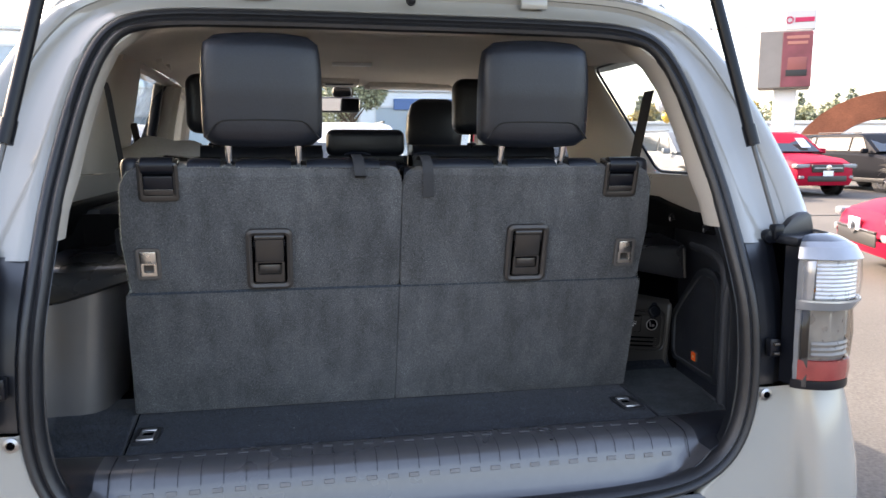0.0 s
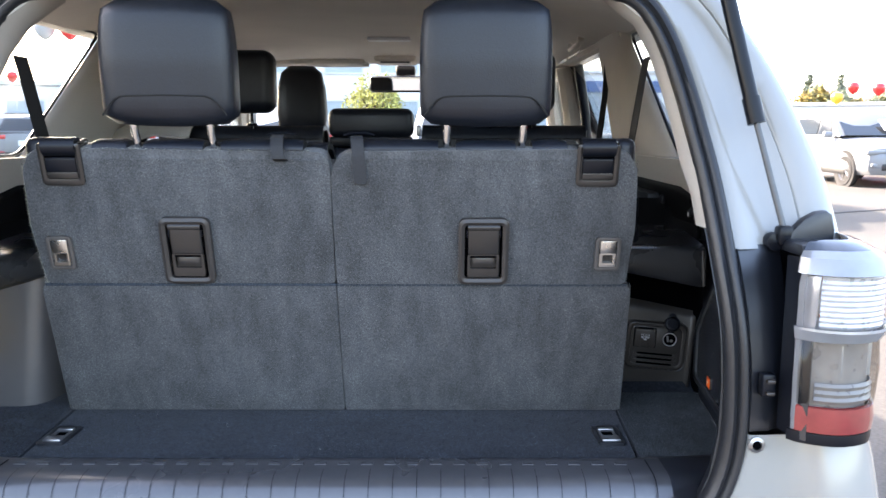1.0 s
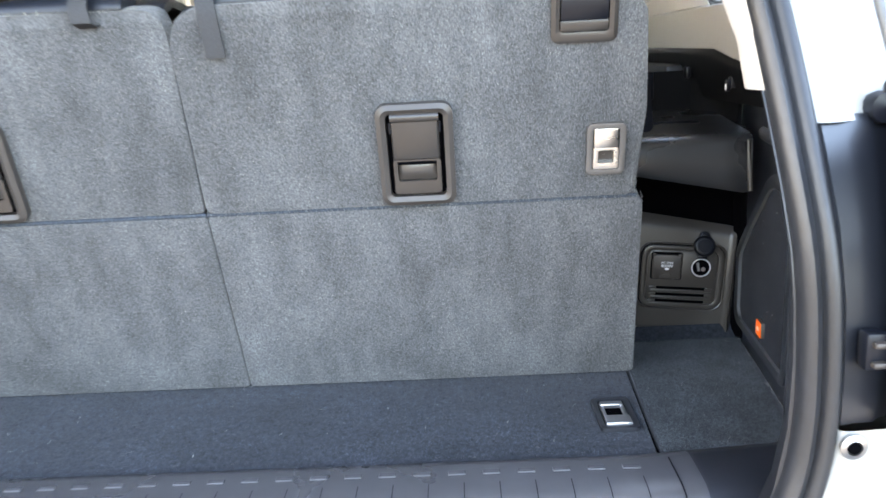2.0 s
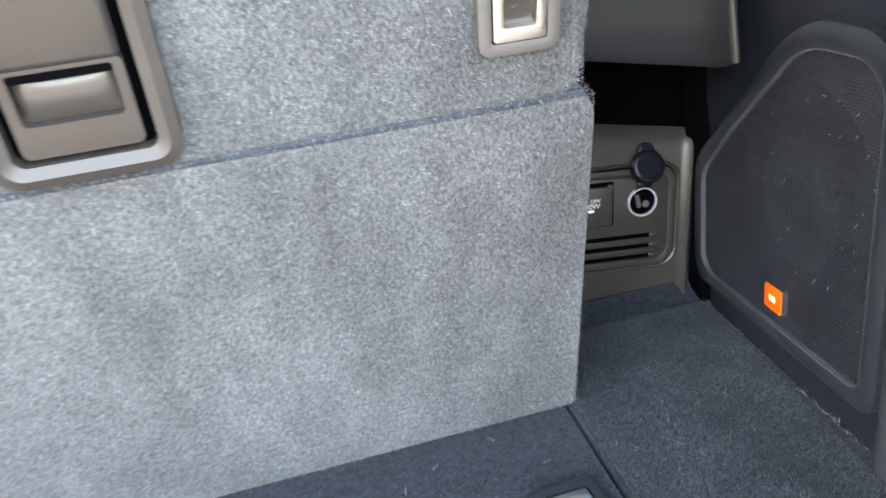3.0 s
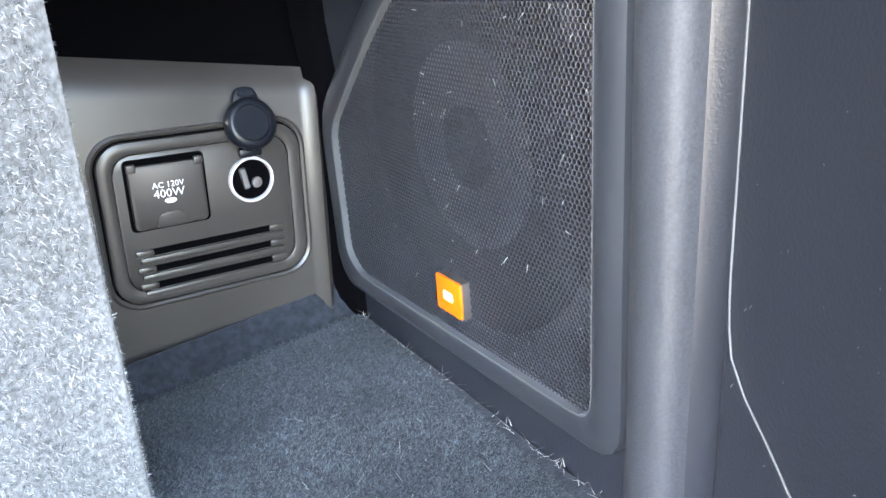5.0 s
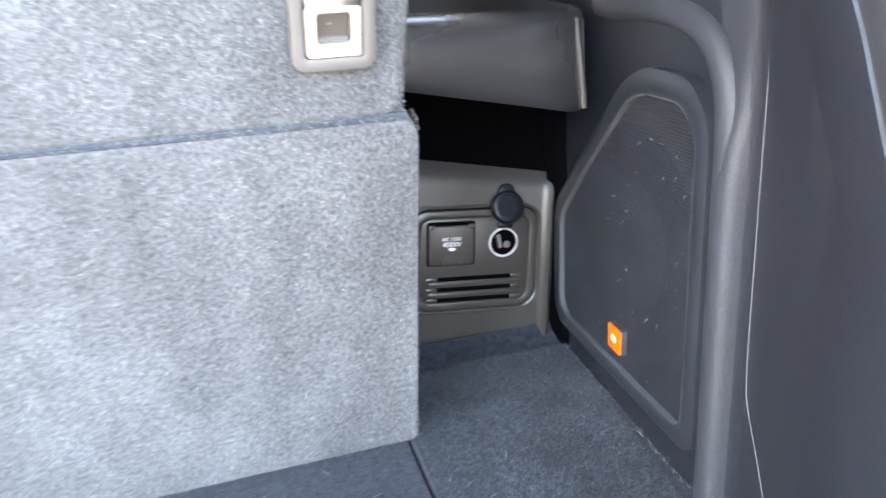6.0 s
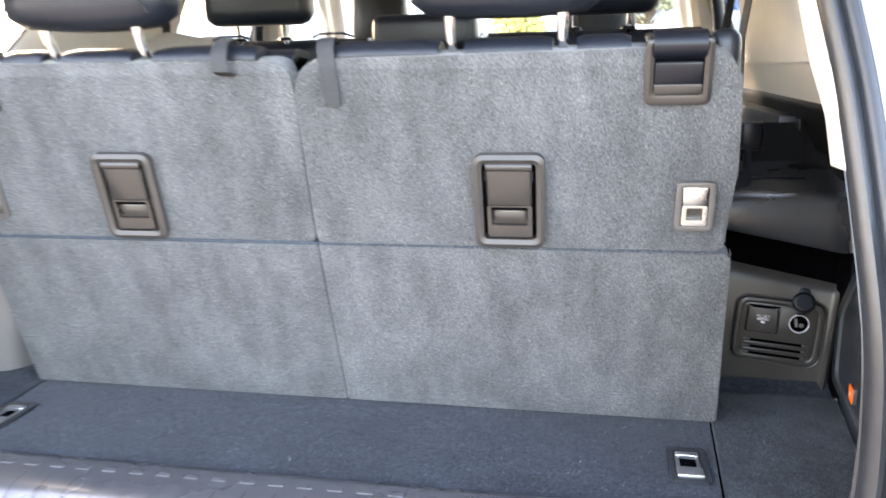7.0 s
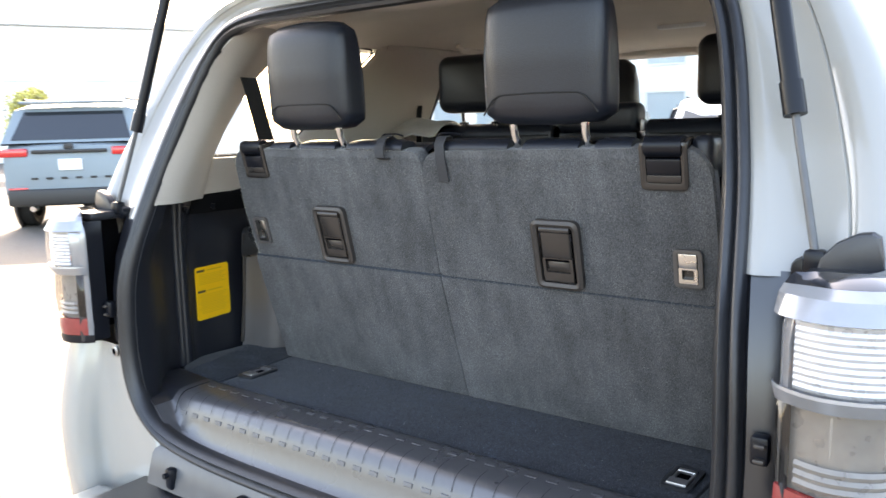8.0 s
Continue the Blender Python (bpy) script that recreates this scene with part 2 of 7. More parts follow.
def frame_ring(outer, inner, z0, z1, m=None, crown=0.0):
    """A flat ring between two outlines with the same number of points, with a crowned face."""
    b = bmesh.new()
    k = len(outer)
    mid = [((o[0] + i[0]) / 2, (o[1] + i[1]) / 2) for o, i in zip(outer, inner)]
    rows = [[(x, y, z0) for x, y in outer], [(x, y, z1) for x, y in outer], [(x, y, z1 + crown) for x, y in mid], [(x, y, z1) for x, y in inner], [(x, y, z0) for x, y in inner]]
    vs = [[b.verts.new(p) for p in r] for r in rows]
    for j in range(len(rows)):
        a, c = vs[j], vs[(j + 1) % len(rows)]
        for i in range(k):
            b.faces.new((a[i], a[(i + 1) % k], c[(i + 1) % k], c[i]))
    if m is not None:
        bmesh.ops.transform(b, matrix=m, verts=b.verts[:])
    return b


def tube(pts, r, n=10, caps=True):
    """A round bar along points; r one radius or one for each point."""
    b = bmesh.new()
    pts = [Vector(p) for p in pts]
    rs = r if isinstance(r, (list, tuple)) else [r] * len(pts)
    rings = []
    ref = None
    for i, p in enumerate(pts):
        d = (pts[min(i + 1, len(pts) - 1)] - pts[max(i - 1, 0)]).normalized()
        if ref is None:
            ref = Vector((0, 0, 1)) if abs(d.z) < 0.9 else Vector((1, 0, 0))
        u = d.cross(ref).normalized()
        v = d.cross(u).normalized()
        rings.append([b.verts.new(p + rs[i] * (math.cos(6.28319 * k / n) * u + math.sin(6.28319 * k / n) * v)) for k in range(n)])
    for a, c in zip(rings, rings[1:]):
        for k in range(n):
            b.faces.new((a[k], a[(k + 1) % n], c[(k + 1) % n], c[k]))
    if caps:
        b.faces.new(rings[0][::-1]), b.faces.new(rings[-1])
    return b


def grid(rows, close_u=False, cap=False):
    """A skin through rows of points."""
    b = bmesh.new()
    vs = [[b.verts.new(p) for p in r] for r in rows]
    k = len(rows[0])
    for a, c in zip(vs, vs[1:]):
        for i in range(k if close_u else k - 1):
            j = (i + 1) % k
            if len({a[i].co.to_tuple(5), a[j].co.to_tuple(5), c[j].co.to_tuple(5), c[i].co.to_tuple(5)}) > 2:
                b.faces.new((a[i], a[j], c[j], c[i]))
    if cap and close_u:
        b.faces.new(vs[0][::-1]), b.faces.new(vs[-1])
    return b


def sheet(rows, t, flip=False):
    """A skin through rows of points, given a thickness t away from its front (the side its normals face)."""
    if flip:
        rows = [r[::-1] for r in rows]
    b = grid(rows)
    b.normal_update()
    front = b.verts[:]
    k = len(rows[0])
    nrm = [v.normal.copy() for v in front]
    back = [b.verts.new(v.co - nr * t) for v, nr in zip(front, nrm)]
    n_rows = len(rows)
    idx = lambda r, c: r * k + c
    for r in range(n_rows - 1):
        for c in range(k - 1):
            b.faces.new((back[idx(r, c)], back[idx(r + 1, c)], back[idx(r + 1, c + 1)], back[idx(r, c + 1)]))
    rim = [idx(0, c) for c in range(k)] + [idx(r, k - 1) for r in range(1, n_rows)] + [idx(n_rows - 1, c) for c in range(k - 2, -1, -1)] + [idx(r, 0) for r in range(n_rows - 2, 0, -1)]
    for i, a in enumerate(rim):
        c = rim[(i + 1) % len(rim)]
        b.faces.new((front[a], back[a], back[c], front[c]))
    return b


def lathe(profile, n=24, m=None, close=False):
    """A turned form: radius and height pairs."""
    b = grid([[(r * math.cos(6.28319 * k / n), r * math.sin(6.28319 * k / n), z) for k in range(n)] for r, z in profile], close_u=True, cap=close)
    if m is not None:
        bmesh.ops.transform(b, matrix=m, verts=b.verts[:])
    return b


def mirror_x(b):
    for v in b.verts:
        v.co.x = -v.co.x
    return b


def lerp(table, z):
    """A value from rows of (z, value), linear between them."""
    if z <= table[0][0]:
        return table[0][1]
    for (a, va), (c, vc) in zip(table, table[1:]):
        if z <= c:
            return va + (vc - va) * (z - a) / (c - a)
    return table[-1][1]


def spline(pts, n=4):
    """A smooth curve through points, n steps between each two."""
    pts = [Vector(p) for p in pts]
    out = []
    for i in range(len(pts) - 1):
        a, b, c, d = pts[max(i - 1, 0)], pts[i], pts[i + 1], pts[min(i + 2, len(pts) - 1)]
        for k in range(n):
            t = k / n
            out.append(tuple(0.5 * (2 * b + (c - a) * t + (2 * a - 5 * b + 4 * c - d) * t * t + (3 * b - a - 3 * c + d) * t ** 3)))
    return out + [tuple(pts[-1])]


def strands(name, places, material, parent, length, width, lean, label="", count_lo=0.6):
    """Fine fibres, each one thin blade: places give point and normal arrays."""
    pts, nrm = places
    k = len(pts)
    rng = np.random.default_rng(5)
    side = rng.normal(size=(k, 3))
    side -= nrm * np.sum(side * nrm, axis=1)[:, None]
    side /= np.linalg.norm(side, axis=1)[:, None] + 1e-9
    across = np.cross(nrm, side)
    ln = length * rng.uniform(count_lo, 1.4, size=(k, 1))
    tip = pts + nrm * ln * rng.uniform(0.25, 1.0, size=(k, 1)) + side * ln * lean
    v = np.empty((k * 3, 3), np.float32)
    v[0::3], v[1::3], v[2::3] = pts - across * width / 2, pts + across * width / 2, tip
    root = parent if parent in ROOT else parent.parent
    v -= np.array(ROOT[root], np.float32)
    me = bpy.data.meshes.new(name)
    me.vertices.add(k * 3), me.loops.add(k * 3), me.polygons.add(k)
    me.vertices.foreach_set("co", v.ravel())
    me.loops.foreach_set("vertex_index", np.arange(k * 3, dtype=np.int32))
    me.polygons.foreach_set("loop_start", np.arange(0, k * 3, 3, dtype=np.int32))
    me.polygons.foreach_set("loop_total", np.full(k, 3, np.int32))
    me.update()
    me.materials.append(material)
    ob = new(name, me)
    ob.parent = parent
    return tagged(ob, label, kind="stuff")


def letters(text, size, m, material, parent, name="lettering"):
    """Raised print in the built-in font, as a mesh part."""
    cu = bpy.data.curves.new(name, "FONT")
    cu.body, cu.size, cu.align_x, cu.align_y, cu.resolution_u = text, size, "CENTER", "CENTER", 2
    tmp = new(name, cu)
    me = bpy.data.meshes.new_from_object(tmp.evaluated_get(bpy.context.evaluated_depsgraph_get()))
    bpy.data.objects.remove(tmp)
    b = bmesh.new()
    b.from_mesh(me)
    bmesh.ops.transform(b, matrix=m, verts=b.verts[:])
    return part(name, b, material, parent, smooth=None)


def basis(x, y, z, o):
    """A frame from its three axes and origin."""
    m = Matrix.Identity(4)
    for i, a in enumerate((x, y, z, o)):
        for j in range(3):
            m[j][i] = a[j]
    return m


# ---- the opening of the vehicle ----
OPENING = [(0, 0.722), (0.1521, 0.722), (0.3042, 0.724), (0.4157, 0.73), (0.507, 0.745), (0.5678, 0.775), (0.6084, 0.82), (0.6307, 0.88), (0.6388, 0.95), (0.6378, 1.03), (0.6338, 1.1),
           (0.6256, 1.19), (0.6145, 1.3016), (0.6013, 1.3829), (0.5851, 1.4642), (0.5648, 1.5354), (0.5374, 1.5882), (0.4969, 1.6187), (0.4259, 1.6329), (0.3042, 1.637), (0.1521, 1.638), (0, 1.638)]
OPEN_X = [(z, x) for x, z in OPENING[4:17]]


def open_y(z):
    """How far forward the rear opening lies at a height."""
    s = z - 1.1
    return 0.03 + 0.45 * (0.5 * (s + math.sqrt(s * s + 0.004)))


def loop_of(half):
    return half + [(-x, z) for x, z in half[-2:0:-1]]


def inset(loop, d):
    """The closed outline moved inwards by d."""
    out = []
    k = len(loop)
    for i in range(k):
        a, c = Vector(loop[i - 1]), Vector(loop[(i + 1) % k])
        t = (c - a).normalized()
        out.append((loop[i][0] - t.y * d, loop[i][1] + t.x * d))
    return out


def round_loop(loop, sections):
    """Sweeps (inset, rearward) sections round the opening."""
    rows = []
    for d, back in sections:
        rows.append([(x, open_y(z) - back, z) for x, z in inset(loop, d)])
    return grid(rows, close_u=True)


RING = loop_of(spline(OPENING, 4))

# ---- the vehicle's shell ----
suv = thing("suv", "white pearl sport utility vehicle with its tailgate raised, parked on asphalt", "vehicle")

part("weatherstrip", round_loop(RING, [(-0.004, -0.02), (-0.002, 0.008), (0.003, 0.014), (0.009, 0.013), (0.012, 0.006), (0.0145, 0.004), (0.017, 0.010), (0.023, 0.014), (0.0295, 0.009), (0.032, -0.004), (0.030, -0.016)]), M_RUBBER, suv, "dark rubber seal round the rear opening", smooth=60)

# rear pillars and header round the upper half of the opening
UP_IN = [(0.6246, 1.2061), (0.6145, 1.3016), (0.6013, 1.3829), (0.5851, 1.4642), (0.5648, 1.5354), (0.5374, 1.5882), (0.4969, 1.6187), (0.4259, 1.6329), (0.3042, 1.637), (0.1521, 1.638)]
UP_OUT = [(0.800, 1.206), (0.788, 1.30), (0.765, 1.38), (0.735, 1.46), (0.700, 1.53), (0.665, 1.585), (0.610, 1.645), (0.50, 1.690), (0.32, 1.705), (0.15, 1.708)]
UP_IN, UP_OUT = spline(UP_IN, 4), spline(UP_OUT, 4)
arch = UP_IN + [(-x, z) for x, z in UP_IN[::-1]]
arch_out = UP_OUT + [(-x, z) for x, z in UP_OUT[::-1]]
rows = []
for f, dy in ((-0.02, 0.02), (0.0, 0.0), (0.06, -0.006), (0.14, -0.004), (0.32, 0.010), (0.50, 0.012), (0.62, 0.003), (0.635, 0.006), (0.65, 0.002), (0.80, -0.004), (0.94, 0.004), (1.0, 0.022)):
    rows.append([(a[0] + (b[0] - a[0]) * f, open_y(a[1] + (b[1] - a[1]) * f) + dy, a[1] + (b[1] - a[1]) * f) for a, b in zip(arch, arch_out)])
for dx, y_add in ((0.012, 0.06), (0.024, 0.14)):
    rows.append([(b[0] * (1 + dx * 1.2), open_y(b[1]) + y_add, b[1] + (0.02 if abs(b[0]) < 0.6 else 0.006) * y_add / 0.06) for b in arch_out])
part("rear_pillar_frame", grid(rows), M_WHITE, suv, "white painted body frame round the tailgate opening", smooth=50)

# hinge bolt and catch on the header
part("bump_stop", lathe([(0.0, 0), (0.009, 0), (0.010, 0.005), (0.006, 0.008), (0.009, 0.011), (0.007, 0.018), (0.0, 0.02)], 12, pose(0.02, open_y(1.66) - 0.003, 1.668, 100)), M_SOFTBLACK, suv)
for hx in (-0.27, 0.27):
    part("hinge_plate", rbox((hx, open_y(1.67) - 0.002, 1.672), (0.055, 0.012, 0.022), 0.003), M_WHITE, suv)
    part("hinge_arm", rbox((hx, open_y(1.67) + 0.02, 1.695), (0.03, 0.07, 0.02), 0.004), M_WHITE, suv)


def quarter(sx):
    """Black inner panel, tail lamp, strut, stop and bumper corner of one side."""
    def mx(b):
        return b if sx > 0 else mirror_x(b)
    # black panel beside the lamp
    rows = []
    for z in (0.940, 0.99, 1.05, 1.12, 1.18, 1.212):
        x0 = lerp(OPEN_X, z)
        y0 = open_y(z)
        rows.append([(x0 - 0.004, y0 + 0.012, z), (x0 + 0.008, y0 - 0.001, z), (0.5 * (x0 + 0.68), y0 + 0.002, z), (0.675, y0 + 0.003, z), (0.684, y0 + 0.010, z), (0.704, y0 + 0.02, z)])
    part("inner_panel", mx(sheet(rows, 0.004)), M_GLOSSPANEL, suv, "glossy black panel beside the tail lamp", smooth=40)
    # stop on it
    stop = part("rubber_stop", mx(rbox((0.664, 0.025, 1.015), (0.020, 0.018, 0.035), 0.004)), M_SOFTBLACK, suv)
    for dz in (-0.012, 0.006):
        part("stop_rib", mx(rbox((0.665, 0.014, 1.017 + dz), (0.013, 0.009, 0.006), 0.0025)), M_HANDLE, stop)
    # tail lamp
    plan = [(0.672, 0.040), (0.682, -0.006), (0.695, -0.022), (0.735, -0.038), (0.775, -0.030), (0.802, -0.006), (0.822, 0.05), (0.838, 0.14), (0.848, 0.26), (0.852, 0.32)]
    lamp = part("tail_lamp", mx(grid([[(x - 0.030, y + 0.045, z) for x, y in spline(plan[3:], 3)] for z in (0.948, 0.97, 1.05, 1.15, 1.205)])), M_SOFTBLACK, suv, "tail lamp with clear upper, smoked middle and red lower lens")

    curve = spline(plan[1:], 3)

    def off(o, z, skip=0):
        """The lamp's outline moved outwards by o at a height; the inner end stays in place."""
        out = []
        for k in range(skip, len(curve)):
            a, c = Vector(curve[max(k - 1, 0)]), Vector(curve[min(k + 1, len(curve) - 1)])
            t = (c - a).normalized()
            w = o * min(1.0, 0.1 + k / 5)
            out.append((curve[k][0] + t.y * w, curve[k][1] - t.x * w, z))
        return out

    def lens(name, z0, z1, mid, mat, base=0.0, skip=2):
        return part(name, mx(grid([off(base + o, z0 + (z1 - z0) * f, skip) for f, o in ((0, -0.006), (0.03, 0.0), (0.5, mid), (0.97, 0.0), (1, -0.006))])), mat, lamp, smooth=50)

    def slope(name, profile, mat, label, sharp=25):
        return part(name, mx(sheet([off(o, z, 1) for o, z in profile], 0.002)), mat, lamp, label, smooth=sharp)
    lens("clear_lens", 1.111, 1.188, 0.003, M_LENS, 0.0115)
    slope("lamp_top", [(-0.046, 1.2275), (-0.030, 1.2240), (-0.015, 1.2165)], M_LAMPTOP, "dark glossy sloping top")
    slope("top_facet", [(-0.015, 1.2163), (0.001, 1.2075), (0.0135, 1.1870)], M_LAMPGREY, "silvery sloping facet over the clear lens")
    slope("divider", [(0.0120, 1.1130), (0.0125, 1.1100), (0.0030, 1.0955), (-0.004, 1.0945)], M_LAMPGREY, "grey chamfered ledge under the clear lens")
    lens("smoked_lens", 1.001, 1.098, 0.003, M_SMOKE, 0.002)
    lens("red_lens", 0.962, 1.000, 0.002, M_REDLENS, 0.001)
    lens("lamp_foot", 0.945, 0.962, 0.001, M_SOFTBLACK, 0.0, 0)
    # pale bezel along the inner edge: a narrow bright strip, then a wide satin face
    part("lamp_bezel", mx(sheet([[(0.6868 + s, -0.003, z), (0.6875 + s, -0.008, z), (0.690 + s, -0.015, z), (0.693, -0.014, z)] for z, s in ((0.948, 0.002), (0.98, 0.001), (1.05, 0.0), (1.12, 0.0), (1.17, 0.0), (1.19, 0.003), (1.205, 0.010))], 0.003)), M_LAMPGREY, lamp, "narrow silver bezel", smooth=50)
    part("bezel_side", mx(sheet([[(0.684, 0.03, z), (0.6858 + s, 0.004, z), (0.6866 + s, -0.004, z)] for z, s in ((0.948, 0.002), (1.05, 0.0), (1.17, 0.0), (1.19, 0.003), (1.205, 0.010))], 0.003)), M_SOFTBLACK, lamp, "black side of the bezel", smooth=50)
    part("bezel_face", mx(sheet([[(0.691 + s, -0.012, z), (0.694 + s, -0.023 - k, z), (0.700 + s, -0.028 - k, z), (0.703 + s, -0.026, z)] for z, s, k in ((1.094, 0.0, 0.0), (1.12, 0.0, 0.004), (1.16, 0.0, 0.006), (1.185, 0.003, 0.005), (1.203, 0.010, 0.0))], 0.003)), M_LAMPGREY, lamp, "grey facet beside the clear lens", smooth=40)
    part("lens_frame", mx(sheet([[(0.691, -0.012, z), (0.694, -0.022, z), (0.700, -0.027, z), (0.703, -0.024, z)] for z in (0.950, 1.0, 1.05, 1.096)], 0.003)), M_LAMPTOP, lamp, "dark frame beside the smoked lens", smooth=40)
    part("reflector", mx(grid([off(-0.010, z, 3) for z in (0.99, 1.05, 1.10)] + [off(-0.004, z, 3) for z in (1.11, 1.15, 1.195)])), M_SILVER, lamp, "bright silvery reflector", smooth=60)
    for k in range(10):
        z = 1.113 + 0.0074 * k
        part("reflector_fin", mx(grid([off(o, zz, 4) for o, zz in ((0.0040, z), (0.0055, z + 0.0037), (0.0040, z + 0.0074))])), M_SILVER, lamp)
    for k in range(3):
        z = 1.004 + 0.010 * k
        part("reflector_fin", mx(grid([off(o, zz, 4) for o, zz in ((-0.006, z), (-0.003, z + 0.005), (-0.006, z + 0.0095))])), M_SILVER, lamp)
    for k, (bx, bz) in enumerate(((0.710, 1.182), (0.710, 1.130))):
        part("amber_bulb", mx(rbox((bx + 0.004, -0.026, bz), (0.015, 0.012, 0.020 if k == 0 else 0.012), 0.005)), M_AMBER, lamp, "amber bulb")
    for bx in (0.742, 0.768, 0.790):
        part("bulb_tower", mx(rbox((bx, -0.022 + max(0.0, bx - 0.75) * 0.5, 1.064), (0.010, 0.012, 0.052), 0.004)), M_LENSBLOCK, lamp, "clear prism block")
    # fin over the lamp
    fin = [(0.698, 1.205), (0.706, 1.233), (0.722, 1.251), (0.742, 1.262), (0.756, 1.264), (0.764, 1.259), (0.768, 1.235), (0.770, 1.205)]
    part("lamp_fin", mx(join(prism(fin, 0, 0.016, basis((1, 0, 0), (0, 0, 1), (0, -1, 0), (0, 0.085, 0)), 0.004), rbox((0.738, 0.055, 1.213), (0.085, 0.08, 0.018), 0.006))), M_BLACK, suv, "black cover above the tail lamp")
    # gas strut
    low, mid, top = Vector((0.700, 0.082, 1.232)), Vector((0.664, 0.118, 1.391)), Vector((0.590, 0.188, 1.740))
    strut = part("gas_strut", mx(tube([mid, top], 0.0115, 14)), M_SOFTBLACK, suv, "black gas strut holding the tailgate")
    part("strut_rod", mx(tube([low, mid + (top - mid) * 0.02], 0.0048, 12)), M_GREYPL, strut)
    part("strut_collar", mx(tube([mid, mid + (top - mid) * 0.11], 0.0135, 14)), M_SOFTBLACK, strut)
    part("ball_socket", mx(join(rbox(low + Vector((0, 0, -0.006)), (0.024, 0.024, 0.030), 0.006), lathe([(0.0, -0.012), (0.013, -0.01), (0.015, 0), (0.013, 0.01), (0, 0.012)], 14, pose(low.x - 0.012, low.y + 0.008, low.z - 0.016, 90)))), M_SOFTBLACK, strut)
    # bumper corner
    rows = []
    for z, o in ((0.36, 0.03), (0.44, 0.0), (0.56, -0.012), (0.66, -0.02), (0.74, -0.022), (0.80, -0.016), (0.86, -0.004), (0.905, 0.006), (0.938, 0.016)):
        x0 = lerp(OPEN_X, max(z, 0.745)) if z > 0.74 else 0.53
        rows.append([(x0, 0.05, z), (x0 + 0.005, 0.027, z), (x0 + 0.3 * (0.70 - x0), 0.024, z), (0.700, 0.022 + o * 0.3, z), (0.722, 0.004 + o, z), (0.742, -0.018 + o, z), (0.785, -0.020 + o, z), (0.818 - o * 0.4, -0.002 + o, z), (0.842 - o * 0.5, 0.05 + o, z), (0.868 - o * 0.3, 0.18, z), (0.895, 0.36, z), (0.905, 0.50, z)])
    bumper = part("bumper_corner", mx(grid([spline(r, 4) for r in rows])), M_WHITE, suv, "white bumper corner", smooth=60)
    part("screw_boss", mx(lathe([(0, 0), (0.011, 0), (0.012, 0.004), (0.007, 0.006), (0.006, 0.002), (0, 0.002)], 16, pose(0.652, 0.022, 0.925, 90))), M_STEEL, bumper, "plastic rivet")
    part("screw_hole", mx(lathe([(0, 0), (0.006, 0), (0.0055, 0.004), (0, 0.005)], 12, pose(0.652, 0.020, 0.925, 90))), M_DARK, bumper)


quarter(1)
quarter(-1)

# flange under the opening, step pad and bumper bar
rows = [[(x, 0.03 - o, z) for x in (-0.54, -0.4, -0.2, 0, 0.2, 0.4, 0.54)] for o, z in ((0.0, 0.735), (0.012, 0.722), (0.022, 0.690), (0.030, 0.662))]
flange = part("sill_flange", grid(rows), M_GREYPL, suv, "dark grey flange under the opening")
for cx in (-0.46, -0.24, 0.0, 0.24, 0.46):
    part("flange_clip", join(rbox((cx, 0.006, 0.690), (0.022, 0.02, 0.045), 0.006), tube([(cx, -0.004, 0.70), (cx, -0.012, 0.70)], 0.006, 10)), M_SOFTBLACK, flange)
part("step_pad", rbox((0, -0.06, 0.642), (1.18, 0.19, 0.03), 0.008), M_BLACK, suv, "black bumper step pad")
part("bumper_bar", rbox((0, -0.075, 0.50), (1.44, 0.16, 0.25), 0.03, 3), M_WHITE, suv)

# raised tailgate
gate = part("tailgate", sheet([[(x * w, 0.36 - 1.0 * f, 1.735 + 0.42 * f + 0.02 * math.sin(3.1 * f)) for x in (-0.62, -0.4, 0, 0.4, 0.62)] for f, w in ((0.0, 0.92), (0.3, 1.0), (0.6, 1.06), (0.85, 1.05), (1.0, 0.98))], 0.05), M_WHITE, suv, "raised white tailgate", smooth=40)
part("gate_trim", sheet([[(x, 0.36 - 1.0 * f, 1.675 + 0.42 * f) for x in (-0.5, 0, 0.5)] for f in (0.50, 0.75, 0.95)], 0.02), M_BLACK, gate)
part("gate_glass", sheet([[(x, 0.36 - 1.0 * f, 1.682 + 0.42 * f) for x in (-0.5, 0, 0.5)] for f in (0.10, 0.3, 0.47)], 0.005), M_TINT, gate)
part("spoiler", rbox((0, 0.20, 1.86), (1.15, 0.22, 0.03), 0.012, 3, None), M_WHITE, gate)


